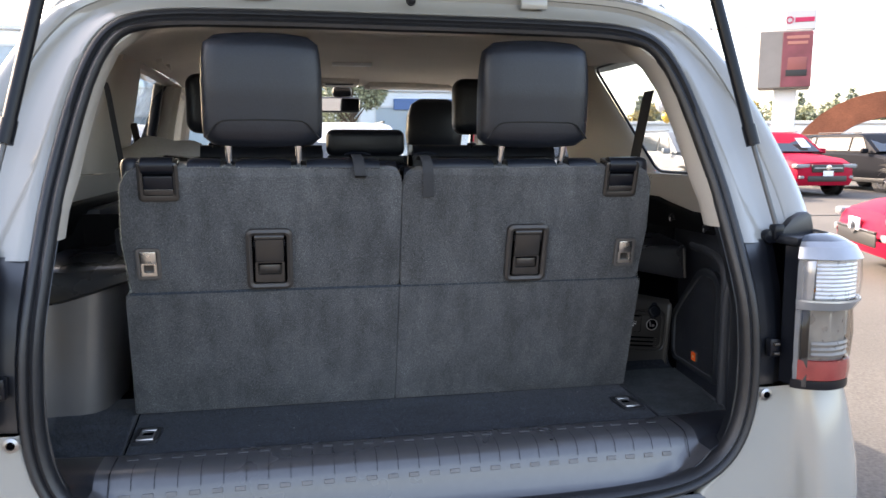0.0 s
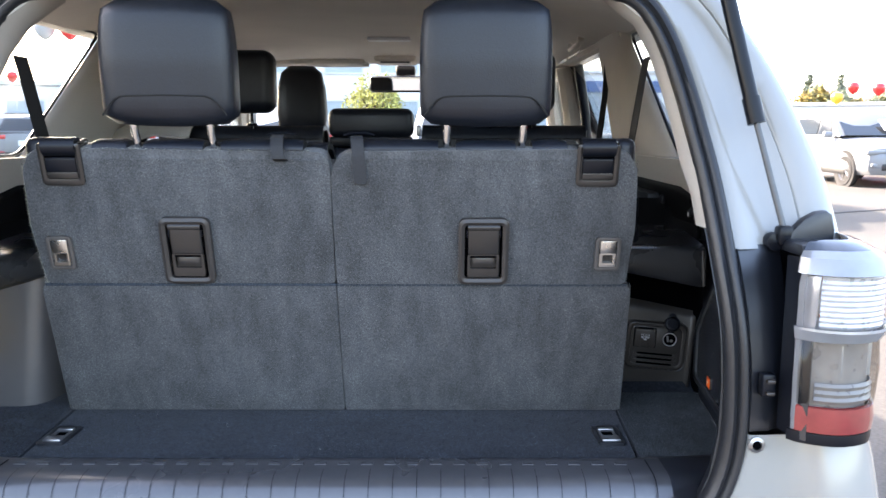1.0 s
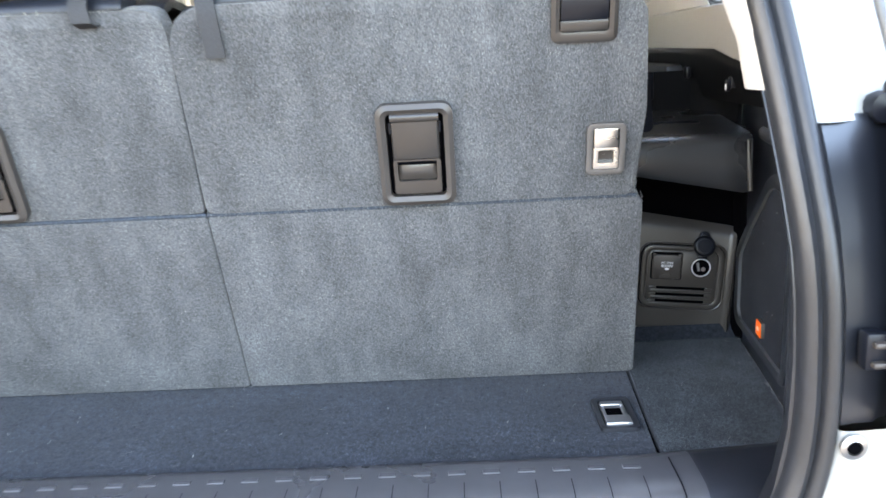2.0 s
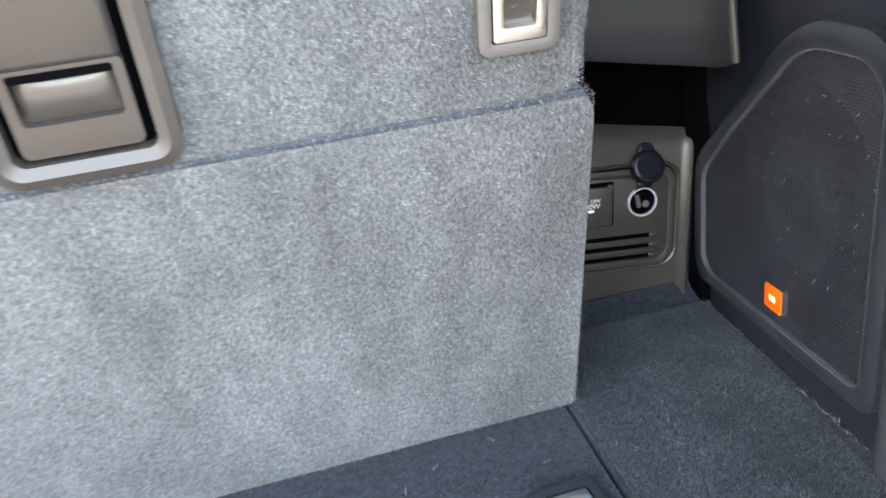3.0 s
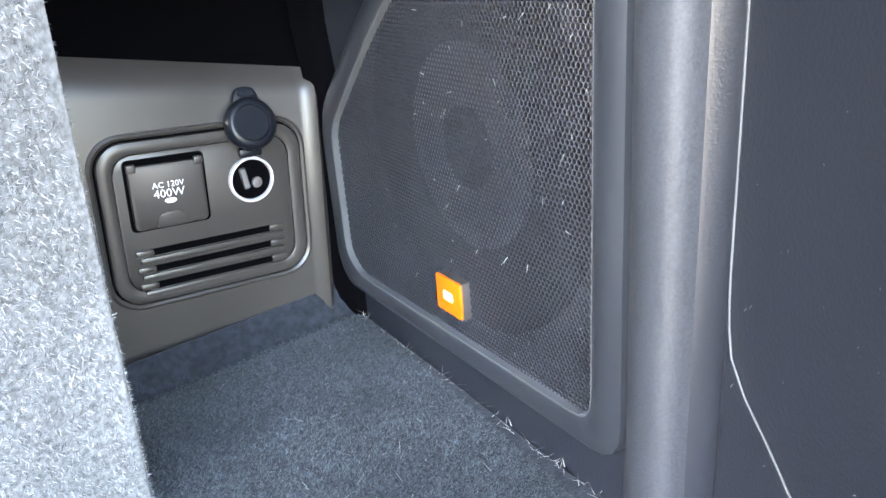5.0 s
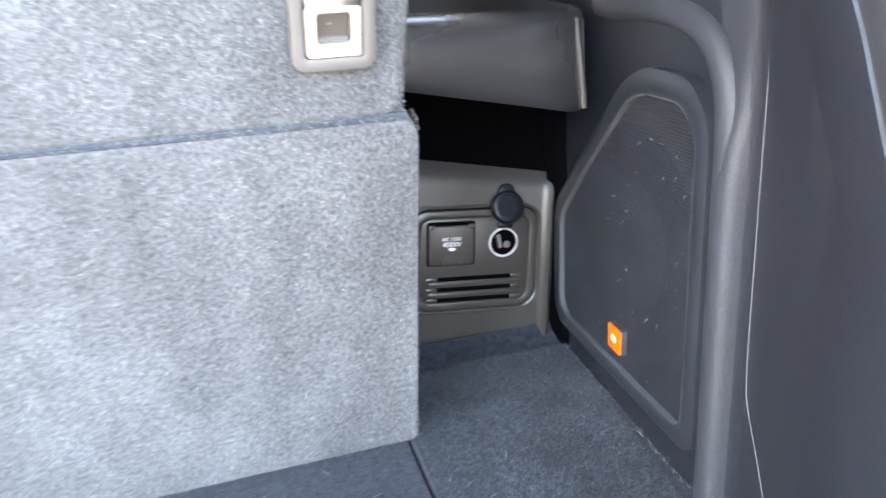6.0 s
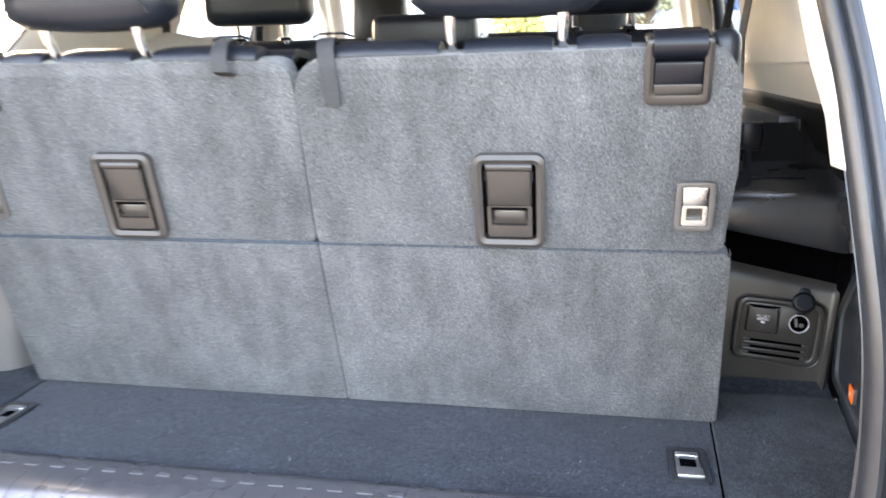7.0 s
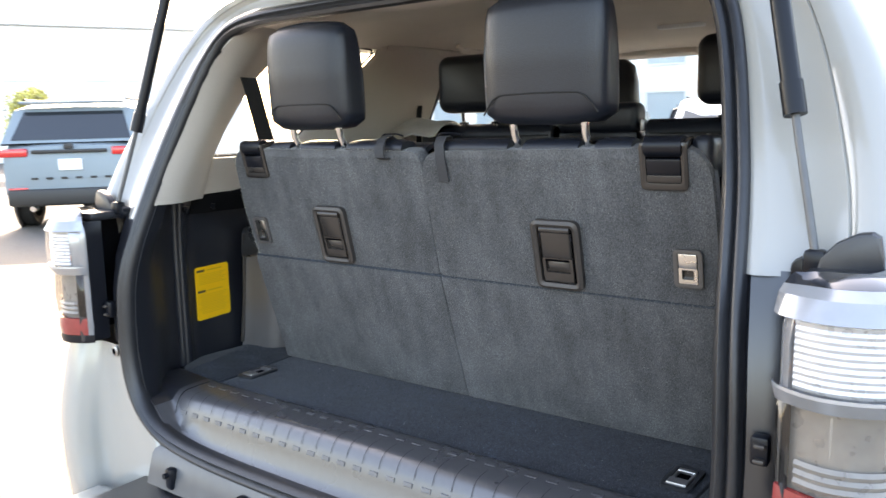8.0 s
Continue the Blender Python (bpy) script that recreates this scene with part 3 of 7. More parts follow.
def side_shell(sx):
    """Outer side, glass and wheels of one side, from the rear corner to the nose."""
    def mx(b):
        return b if sx > 0 else mirror_x(b)
    def xs(z):
        return lerp([(0.36, 0.88), (0.55, 0.915), (0.8, 0.93), (1.05, 0.90), (1.22, 0.838), (1.31, 0.795), (1.45, 0.738), (1.62, 0.672), (1.70, 0.60), (1.74, 0.5)], z)
    ys = [0.14, 0.3, 0.5, 0.9, 1.4, 1.9, 2.5, 3.0, 3.5, 4.0]
    rows = [[(xs(z) - (0.06 if y < 0.2 else 0.0) - (0.03 * max(0, (y - 3.0)) ** 1.5), y, z - max(0, y - 2.6) * 0.06 * (z > 1.1)) for y in ys] for z in (0.36, 0.55, 0.8, 1.05, 1.2, 1.29)]
    part("body_side", mx(sheet(rows[::-1], 0.02)), M_WHITE, suv, "white body side")
    # pillars outside and window glass
    def slab(name, quad, mat, t=0.015):
        """quad: (y, z) at low rear, low front, top front, top rear."""
        (a, b2, c, d) = quad
        rows = []
        for f in (0, 0.25, 0.5, 0.75, 1):
            r, s = Vector(a).lerp(Vector(d), f), Vector(b2).lerp(Vector(c), f)
            rows.append([(xs(p.y) - 0.004, p.x, p.y) for p in (r.lerp(s, g) for g in (0, 0.33, 0.67, 1))])
        return part(name, mx(sheet(rows[::-1], t)), mat, suv, smooth=40)
    slab("rear_pillar_side", [(0.22, 1.28), (0.30, 1.28), (0.50, 1.66), (0.41, 1.70)], M_WHITE)
    slab("quarter_glass", [(0.26, 1.285), (0.72, 1.285), (1.13, 1.650), (0.49, 1.655)], M_TINT, 0.005)
    slab("side_pillar", [(0.73, 1.28), (1.14, 1.28), (1.30, 1.66), (1.145, 1.66)], M_WHITE)
    slab("door_glass", [(1.15, 1.285), (1.80, 1.285), (1.76, 1.650), (1.31, 1.650)], M_TINT, 0.005)
    slab("centre_pillar", [(1.81, 1.28), (1.95, 1.28), (1.90, 1.66), (1.77, 1.66)], M_SOFTBLACK)
    slab("front_door_glass", [(1.96, 1.285), (2.78, 1.27), (2.45, 1.640), (1.91, 1.650)], M_GLASS, 0.005)
    part("roof_rail", mx(tube([(0.62, 0.5, 1.79), (0.62, 1.4, 1.80), (0.62, 2.2, 1.79)], 0.018, 8)), M_SOFTBLACK, suv)
    part("front_pillar", mx(tube([(0.715, 2.36, 1.665), (0.78, 2.66, 1.47), (0.83, 2.98, 1.22)], 0.04, 8)), M_WHITE, suv)
    part("roof_edge", mx(grid([[(0.674, 0.37, 1.600), (0.628, 0.38, 1.655), (0.52, 0.39, 1.706)], [(0.674, 0.52, 1.612), (0.640, 0.52, 1.675), (0.55, 0.52, 1.724)]] + [[(0.672, y, 1.62), (0.64, y, 1.69), (0.57, y, 1.735)] for y in (0.8, 1.5, 2.1, 2.4)])), M_WHITE, suv)
    for wy in (0.98, 3.72):
        wheel = part("wheel", mx(lathe([(0.21, -0.11), (0.34, -0.115), (0.375, -0.09), (0.385, 0), (0.375, 0.09), (0.34, 0.115), (0.21, 0.11)], 32, pose(0.80, wy, 0.385 + 0.0145 * (wy - 2.0), 0, 90))), M_TYRE, suv)
        part("rim", mx(join(lathe([(0.0, 0.05), (0.06, 0.06), (0.07, 0.03), (0.19, 0.03), (0.215, 0.09), (0.225, 0.10)], 28, pose(0.80, wy, 0.385 + 0.0145 * (wy - 2.0), 0, 90)), *[rbox((0.84, 0, 0.12), (0.03, 0.05, 0.2), 0.008, 1, pose(0, wy, 0.385 + 0.0145 * (wy - 2.0), 360 * k / 6)) for k in range(6)])), M_RIM, wheel)
    part("door_mirror", mx(rbox((0.98, 2.72, 1.30), (0.22, 0.10, 0.17), 0.04, 3)), M_WHITE, suv)


side_shell(1)
side_shell(-1)
part("roof", sheet([[(x * (1.0 if y > 0.6 else 0.88), y, 1.735 - (0.028 if y < 0.6 else 0.0) + 0.03 * (1 - (x / 0.62) ** 2) - 0.05 * max(0, y - 1.9)) for x in (-0.61, -0.3, 0, 0.3, 0.61)][::-1] for y in (0.38, 0.8, 1.4, 2.0, 2.4)], 0.02), M_WHITE, suv, smooth=60)
part("windscreen", sheet([[(x * (1 - 0.1 * f), 2.98 - 0.60 * f + 0.10 * (1 - (x / 0.82) ** 2), 1.21 + 0.485 * f) for x in (-0.80, -0.4, 0, 0.4, 0.80)] for f in (0, 0.5, 1)], 0.005), M_GLASS, suv, smooth=60)
part("bonnet", sheet([[(x, y, 1.19 - 0.08 * (y - 3.0) - 0.04 * (x / 0.85) ** 2) for x in (-0.86, -0.4, 0, 0.4, 0.86)][::-1] for y in (2.98, 3.5, 4.1, 4.3)], 0.02), M_WHITE, suv, smooth=60)
part("nose", rbox((0, 4.30, 0.75), (1.72, 0.30, 0.72), 0.08, 3), M_WHITE, suv)
part("grille", rbox((0, 4.45, 0.85), (1.1, 0.03, 0.3), 0.02), M_SOFTBLACK, suv)
part("underbody", rbox((0, 2.1, 0.50), (1.55, 4.0, 0.20), 0.03), M_DARK, suv)

# ---- cabin lining ----
FLOOR = 0.830
# headliner
hl = []
for y, z0 in ((0.285, 1.613), (0.31, 1.614), (0.37, 1.619), (0.45, 1.630), (0.57, 1.648), (0.70, 1.665), (0.88, 1.681), (1.10, 1.693), (1.60, 1.700), (2.05, 1.700), (2.20, 1.690), (2.33, 1.690), (2.40, 1.684)):
    row = []
    for x in (-0.70, -0.64, -0.58, -0.50, -0.35, -0.15, 0, 0.15, 0.35, 0.50, 0.58, 0.64, 0.70):
        drop = 0.0 if abs(x) < 0.45 else (abs(x) - 0.45) ** 1.5 * 0.62
        row.append((x * (0.80 + 0.20 * max(0, min(1, (y - 0.262) / 0.30))), y, max(z0 - drop, min(z0, 1.612))))
    hl.append(row)
solid("ceiling", sheet(hl, 0.012, True), M_HEADLINER, "grey beige cloth headliner of the cabin", "headliner", smooth=60)

trim = thing("cabin_trim", "beige moulded trim of the rear side pillars and quarter windows", "trim", kind="structure")


def upper_trim(sx):
    def mx(b):
        return b if sx > 0 else mirror_x(b)
    def yw(z):
        return lerp([(1.208, 0.26), (1.235, 0.272), (1.33, 0.310), (1.36, 0.325), (1.50, 0.434), (1.58, 0.514), (1.614, 0.566), (1.63, 0.605)], z)
    rows = []
    for z in (1.235, 1.28, 1.33, 1.39, 1.45, 1.51, 1.56, 1.595, 1.625):
        xo = lerp(OPEN_X, min(z, 1.58)) - 0.0275 - (0.03 if z > 1.59 else 0) - (0.03 if z > 1.62 else 0)
        y0, y1 = open_y(z) + 0.003, yw(z)
        w = 0.654 if z < 1.5 else 0.654 - (z - 1.5) * 0.30
        rows.append([(xo + (w - xo) * g + b * (0.020 if z > 1.3 else 0.012), y0 + (y1 - y0) * f, z) for f, g, b in ((0, 0, 0), (0.08, 0.03, -0.25), (0.25, 0.14, -0.85), (0.45, 0.36, -1.0), (0.65, 0.66, -0.7), (0.85, 0.92, -0.2), (0.97, 1.0, 0.1), (1.0, 1.06, 0.6))])
    part("rear_pillar_trim", mx(sheet(rows, 0.004)), M_BEIGE, trim, smooth=60)
    # band under the quarter window and the wide pillar in front of it
    rows = []
    for z in (1.236, 1.27, 1.31, 1.327):
        rows.append([(0.665 + (1.33 - z) * 0.35 + (0.004 if y > 0.3 else 0), y, z) for y in (yw(z) - 0.004, 0.36, 0.45, 0.55, 0.70, 0.95, 1.16)])
    part("window_band", mx(sheet(rows, 0.004)), M_BEIGE, trim, smooth=60)
    lining_top = [(0.262, 1.236), (0.39, 1.238), (0.48, 1.252), (0.54, 1.264), (0.95, 1.268)]
    rows = []
    for f, o in ((0.0, 0.0), (0.5, 0.0), (0.9, 0.0), (1.0, 0.0025), (1.04, 0.007)):
        row = []
        for y in (0.268, 0.32, 0.39, 0.44, 0.48, 0.51, 0.54, 0.62, 0.75, 0.95, 1.16):
            z = 1.195 + (lerp(lining_top, y) - 1.195) * f
            row.append((0.665 + (1.33 - z) * 0.35 - 0.004 + o, y, z))
        rows.append(row)
    part("upper_lining", mx(sheet(rows, 0.004)), M_MATTBLACK, trim, "black upper edge of the side lining", smooth=50)
    rows = []
    for f in (0, 0.08, 0.3, 0.5, 0.7, 0.9, 1.0):
        z = 1.327 + (1.636 - 1.327) * f
        ya = 0.552 + (0.935 - 0.552) * min(1.0, f * 1.06)
        yb = 1.16 + 0.13 * f
        rows.append([(x, ya + (yb - ya) * g, z) for g, x in ((0, 0.684 - 0.020 * f), (0.03, 0.672 - 0.022 * f), (0.3, 0.668 - 0.026 * f), (0.7, 0.672 - 0.030 * f), (1, 0.690 - 0.03 * f))])
    part("side_pillar_trim", mx(sheet(rows, 0.004)), M_BEIGE, trim, smooth=60)
    # dark edge round the window opening
    edge = rounded([(0.300, 1.330), (0.552, 1.330), (0.925, 1.622), (0.545, 1.622)], 0.035, 5)
    part("window_edge", mx(tube([(0.686 - 0.02 * (z - 1.33) / 0.3, y, z) for y, z in edge + edge[:1]], 0.004, 6)), M_SOFTBLACK, trim, "black rubber window edge", smooth=60)
    # door pillar linings further forward
    part("door_lining", mx(rbox((0.74, 1.82, 1.02), (0.06, 2.1, 0.50), 0.02)), M_BLACK, trim)
    part("centre_pillar_lining", mx(tube([(0.72, 1.90, 1.28), (0.70, 1.88, 1.45), (0.66, 1.84, 1.63)], 0.05, 10)), M_BEIGE, trim)
    for py in (1.80, 1.99):
        part("door_frame", mx(tube([(0.735, py, 1.27), (0.715, py - 0.02, 1.45), (0.678, py - 0.06, 1.62)], 0.018, 8)), M_SOFTBLACK, trim, "black door window frame", smooth=60)
    part("door_frame", mx(tube([(0.740, 1.17, 1.27), (0.715, 1.25, 1.45), (0.680, 1.33, 1.62)], 0.016, 8)), M_SOFTBLACK, trim, "black door window frame", smooth=60)
    part("roof_lining_edge", mx(tube([(0.66, 0.95, 1.635), (0.665, 1.4, 1.64), (0.665, 2.0, 1.64), (0.66, 2.4, 1.62)], 0.022, 10)), M_BEIGE, trim)
    part("front_pillar_lining", mx(tube([(0.66, 2.38, 1.63), (0.73, 2.66, 1.44), (0.78, 2.92, 1.24)], 0.035, 10)), M_BEIGE, trim)
    # lower lining in front of the cargo nook
    part("wheel_lining", mx(rbox((0.69, 1.02, 1.06), (0.06, 0.64, 0.37), 0.01)), M_BLACK, trim)


upper_trim(1)
upper_trim(-1)

# ---- cargo floor ----
tagged(new("floor", finish("floor", rbox((0, 0.6, 0.80), (1.46, 0.98, 0.04), 0.003), M_DARK)), "black boarded cargo floor of the vehicle under its carpets", "floor", kind="structure")


def carpet(name, outline, label):
    b = prism(rounded(outline, 0.006, 2), FLOOR - 0.009, FLOOR, None, 0.003, 2)
    ob = thing(name, label, "carpet", (outline[0][0], outline[0][1], FLOOR - 0.009))
    part("mat", b, M_FLOORCARPET, ob)
    return ob


mat_c = carpet("cargo_mat", [(-0.524, 0.180), (0.524, 0.180), (0.542, 0.47), (-0.542, 0.47)], "dark grey carpeted load floor panel behind the seats")
mat_r = carpet("cargo_mat", [(0.529, 0.184), (0.678, 0.184), (0.694, 0.218), (0.705, 0.250), (0.706, 0.264), (0.7075, 0.30), (0.721, 0.40), (0.7375, 0.526), (0.548, 0.526)], "dark carpet in the side nook beside the speaker")
mat_l = carpet("cargo_mat", [(-0.529, 0.184), (-0.552, 0.533), (-0.714, 0.533), (-0.735, 0.30), (-0.70, 0.22), (-0.650, 0.184)], "dark carpet beside the yellow label panel")
part("mat_upturn", sheet([[(x, y, z) for x in (0.500, 0.60, 0.68, 0.737)] for y, z in ((0.524, FLOOR - 0.001), (0.532, FLOOR + 0.003), (0.538, FLOOR + 0.010), (0.541, FLOOR + 0.019))], 0.004), M_FLOORCARPET, mat_r, "carpet edge turned up against the nook's end", smooth=60)
rng = np.random.default_rng(11)


def scatter(n, quad, nz):
    """Random points on a flat four-sided patch, with its normal."""
    a, b2, c, d = (np.array(q) for q in quad)
    u, v = rng.uniform(size=(n, 1)), rng.uniform(size=(n, 1))
    p = a * (1 - u) * (1 - v) + b2 * u * (1 - v) + c * u * v + d * (1 - u) * v
    return p, np.tile(np.array(nz, float), (n, 1))


strands("carpet_nap", scatter(60000, [(-0.522, 0.182, FLOOR), (0.522, 0.182, FLOOR), (0.540, 0.43, FLOOR), (-0.540, 0.43, FLOOR)], (0, 0, 1)), M_FLOORPILE, mat_c, 0.0028, 0.0005, 0.9)
strands("carpet_nap", scatter(90000, [(0.531, 0.186, FLOOR), (0.680, 0.186, FLOOR), (0.7365, 0.526, FLOOR), (0.550, 0.526, FLOOR)], (0, 0, 1)), M_NOOKPILE, mat_r, 0.0026, 0.0004, 0.9)
strands("carpet_nap", scatter(20000, [(-0.66, 0.186, FLOOR), (-0.531, 0.186, FLOOR), (-0.553, 0.46, FLOOR), (-0.712, 0.46, FLOOR)], (0, 0, 1)), M_FLOORPILE, mat_l, 0.0028, 0.0005, 0.9)
strands("lint", scatter(90, [(-0.50, 0.19, FLOOR), (0.50, 0.19, FLOOR), (0.53, 0.42, FLOOR), (-0.53, 0.42, FLOOR)], (0, 0, 1)), M_LINT, mat_c, 0.0045, 0.0004, 1.6)
strands("lint", scatter(110, [(0.54, 0.19, FLOOR), (0.66, 0.19, FLOOR), (0.730, 0.525, FLOOR), (0.56, 0.525, FLOOR)], (0, 0, 1)), M_LINT, mat_r, 0.004, 0.0003, 1.5)
strands("lint", scatter(90, [(0.700, 0.270, FLOOR + 0.002), (0.7045, 0.270, FLOOR + 0.002), (0.7355, 0.522, FLOOR + 0.002), (0.7310, 0.522, FLOOR + 0.002)], (0, 0, 1)), M_LINT, mat_r, 0.0040, 0.0004, 1.5)

# ---- sill plate ----
sill = thing("sill_plate", "dark grey plastic sill plate with a row of small grip ribs", "sill plate", (0, 0.1, 0.72))
PROFILE = [(0.184, 0.826), (0.178, 0.834), (0.165, 0.8365), (0.13, 0.8365), (0.109, 0.8355), (0.097, 0.8320), (0.0865, 0.8235), (0.0790, 0.809), (0.0725, 0.790), (0.064, 0.762), (0.054, 0.745), (0.036, 0.738)]
UNDER = [(0.0, 0.735), (0.40, 0.740), (0.46, 0.750), (0.50, 0.768), (0.53, 0.790), (0.555, 0.815), (0.575, 0.826), (0.70, 0.828)]
def sill_rows(xs_):
    """The sill's profile at each x; towards the ends it rises with the opening's lower corner."""
    return [[(x, y + 0.10 * max(0.0, abs(x) - 0.50), max(z, lerp(UNDER, abs(x)))) for x in xs_] for y, z in PROFILE]


HALF = (0.15, 0.30, 0.40, 0.44, 0.47, 0.50, 0.52, 0.54, 0.555)
part("plate", sheet(sill_rows([-x for x in HALF[::-1]] + [0.0] + list(HALF)), 0.004, True), M_SILL, sill, smooth=50)
for sx in (-1, 1):
    ends = [sx * x for x in (0.555, 0.57, 0.585, 0.61, 0.64, 0.662, 0.680)][::sx]
    part("end_piece", sheet(sill_rows(ends), 0.004, True), M_BLACK, sill, "black end of the sill plate", smooth=50)
for sx in (-1, 1):
    part("end_cap", rbox((sx * 0.600, 0.122, 0.776), (0.105, 0.130, 0.070), 0.018, 4), M_BLACK, sill, smooth=60)
    part("end_seam", tube([(sx * 0.530, y - 0.0012, z + 0.0012) for y, z in PROFILE[2:9]], 0.0009, 6), M_SOFTBLACK, sill)
for k in range(27):
    x = -0.494 + 0.038 * k
    part("grip_rib", prism([(x - 0.019, -0.004), (x - 0.001, -0.004), (x - 0.001, 0.004), (x - 0.019, 0.004)], 0.0, 0.0022, basis((1, 0, 0), Vector((0, 0.324, 0.946)).normalized(), Vector((0, -0.946, 0.324)).normalized(), (0, 0.0760, 0.8000)), 0.0008, 1), M_SILLRIB, sill)
    part("grip_groove", grid([[(x + s, y - 0.0010, z + 0.0012) for s in (-0.0005, 0.0005)] for y, z in PROFILE[3:8]]), M_SOFTBLACK, sill, smooth=None)
    part("lip_rib", rbox((x - 0.008, 0.150, 0.8368), (0.019, 0.008, 0.0020), 0.0006, 1), M_SILLTOP, sill)

# ---- cargo side linings ----

def side_wall(sx, off, piece=0, cut=9):
    """The black moulded wall from the opening to the nook, for the side sx."""
    rows = []
    for z in (0.790, 0.815, 0.835, 0.87, 0.93, 1.00, 1.05, 1.075, 1.10, 1.15, 1.20, 1.242):
        xo = lerp(OPEN_X, z) - 0.032
        y0 = open_y(z) + 0.012
        top = max(0.0, z - 1.13) * 0.25
        pts = [(xo, y0), (xo + 0.012, y0 + 0.035), (max(xo + 0.030, 0.640), 0.120), (0.674, 0.168), (0.6930, 0.208), (0.6985, 0.2215), (0.6992, 0.2228), (0.7027, 0.2240), (0.7032, 0.2310), (0.7010, 0.2366), (0.6970, 0.2380), (0.6940, 0.2396), (0.6920, 0.2418), (0.6910, 0.2446), (0.6912, 0.2500), (0.6928, 0.2560), (0.6975, 0.2625), (0.7062, 0.270), (0.7095, 0.30), (0.7230, 0.40), (0.7325, 0.47), (0.7430, 0.550)]
        flat = max(0.0, min(1.0, (z - 1.06) / 0.08)) if sx > 0 else 0.0
        pts = [(x + flat * max(0.0, 0.7020 + (y - 0.2366) * 0.15 - x) if 0.2366 < y < 0.270 else x, y) for x, y in pts]
        if piece:
            pts = (pts[:cut + 1], pts[cut:cut + 9], pts[cut + 8:])[piece - 1]
        rows.append([(sx * (x + off * max(0.0, min(1.0, (y - 0.13) / 0.08)) - top * (0.4 if y > 0.2 else 0)), y, z) for x, y in pts])
    return sheet(rows, 0.004, sx > 0)


right = thing("side_lining", "black moulded cargo side lining with speaker grille and power outlet", "side lining", (0.70, 0.3, FLOOR))
part("pillar_foot", side_wall(1, 0.0, 1), M_BLACK, right, "smooth black pillar foot panel", smooth=50)
# ridge in the paler lining, its brightness set by colour
part("wall", side_wall(1, 0.0, 2), M_GRAIN, right, "grained black rounded ridge", smooth=50)
part("wall", side_wall(1, 0.0, 3), M_BLACK, right, "black wall round the speaker", smooth=50)
ARC = spline([(0.7065, 0.2515, 0.960), (0.7045, 0.2510, 1.020), (0.7045, 0.2510, 1.060), (0.7052, 0.2535, 1.095), (0.7060, 0.2600, 1.115), (0.7075, 0.2730, 1.132), (0.7100, 0.2910, 1.143), (0.7135, 0.3180, 1.150), (0.7200, 0.3710, 1.155), (0.7240, 0.4050, 1.154), (0.7290, 0.4450, 1.156)], 4)
part("ridge_arc", tube(ARC, [0.0132 - 0.004 * k / len(ARC) for k in range(len(ARC))], 14), M_GRAIN, right, "grained black ridge curving over the speaker", smooth=80)
# the panel line across the pillar foot, edge highlight drawn as pale tube
part("panel_line", tube([(0.6990, 0.2236, 1.20), (0.6988, 0.2232, 1.06), (0.6984, 0.2222, 0.962), (0.6978, 0.2210, 0.945), (0.6965, 0.2185, 0.934), (0.6935, 0.2110, 0.923), (0.6880, 0.1990, 0.913), (0.6735, 0.1680, 0.884), (0.6560, 0.140, 0.858)], 0.00045, 6), M_GREYPL, right, "worn panel seam, its edge highlight put in as paleness")

sc_p, sc_n = scatter(70, [(0.649, 0.125, 0.87), (0.6955, 0.216, 0.87), (0.6955, 0.216, 1.19), (0.646, 0.120, 1.19)], (-0.90, 0.43, 0))
sc_p[:, 0] -= 0.0016
strands("lint", (sc_p, sc_n), M_LINT, right, 0.0007, 0.00025, 1.6)

# speaker: frame, cone and a pierced grille
SPK = [(0.262, 0.8635), (0.520, 0.857), (0.533, 0.868), (0.533, 0.976), (0.470, 1.032), (0.385, 1.103), (0.350, 1.1165), (0.288, 1.114), (0.262, 1.090)]
SPK_IN = [(0.279, 0.875), (0.506, 0.868), (0.5215, 0.880), (0.5215, 0.966), (0.462, 1.022), (0.378, 1.090), (0.352, 1.0985), (0.297, 1.0975), (0.277, 1.080)]
spk_o, spk_i = rounded(SPK, 0.018, 4), rounded(SPK_IN, 0.014, 4)


def shrink(poly, d):
    k = len(poly)
    out = []
    for i in range(k):
        a, c = Vector(poly[i - 1]), Vector(poly[(i + 1) % k])
        t = (c - a).normalized()
        out.append((poly[i][0] - t.y * d, poly[i][1] + t.x * d))
    return out


frame_back = basis((0.135, 1, 0), (0, 0, 1), (-0.991, 0.134, 0), (0.6690, 0, 0))     # outlines in (y, z) on the slightly splayed wall
speaker = part("speaker_frame", frame_ring(spk_o, spk_i, 0.0, 0.010, frame_back, 0.003), M_FRAME, right, "smooth black frame of the speaker", smooth=50)
# cavity and cone near-black: shade behind the grille put into their colour
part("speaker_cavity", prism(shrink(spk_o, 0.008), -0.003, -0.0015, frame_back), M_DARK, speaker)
ring_in = [(0.378 + 0.098 * math.cos(6.28319 * k / 45), 0.978 + 0.098 * math.sin(6.28319 * k / 45)) for k in range(-13, 32)]
part("backing_plate", frame_ring(shrink(spk_o, 0.008), ring_in, -0.0010, 0.0006, frame_back), M_BLACK, speaker, "black plate round the speaker cone", smooth=None)
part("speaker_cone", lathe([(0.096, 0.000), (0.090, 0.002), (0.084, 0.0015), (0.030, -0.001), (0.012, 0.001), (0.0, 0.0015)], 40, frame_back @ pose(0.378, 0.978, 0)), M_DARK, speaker)


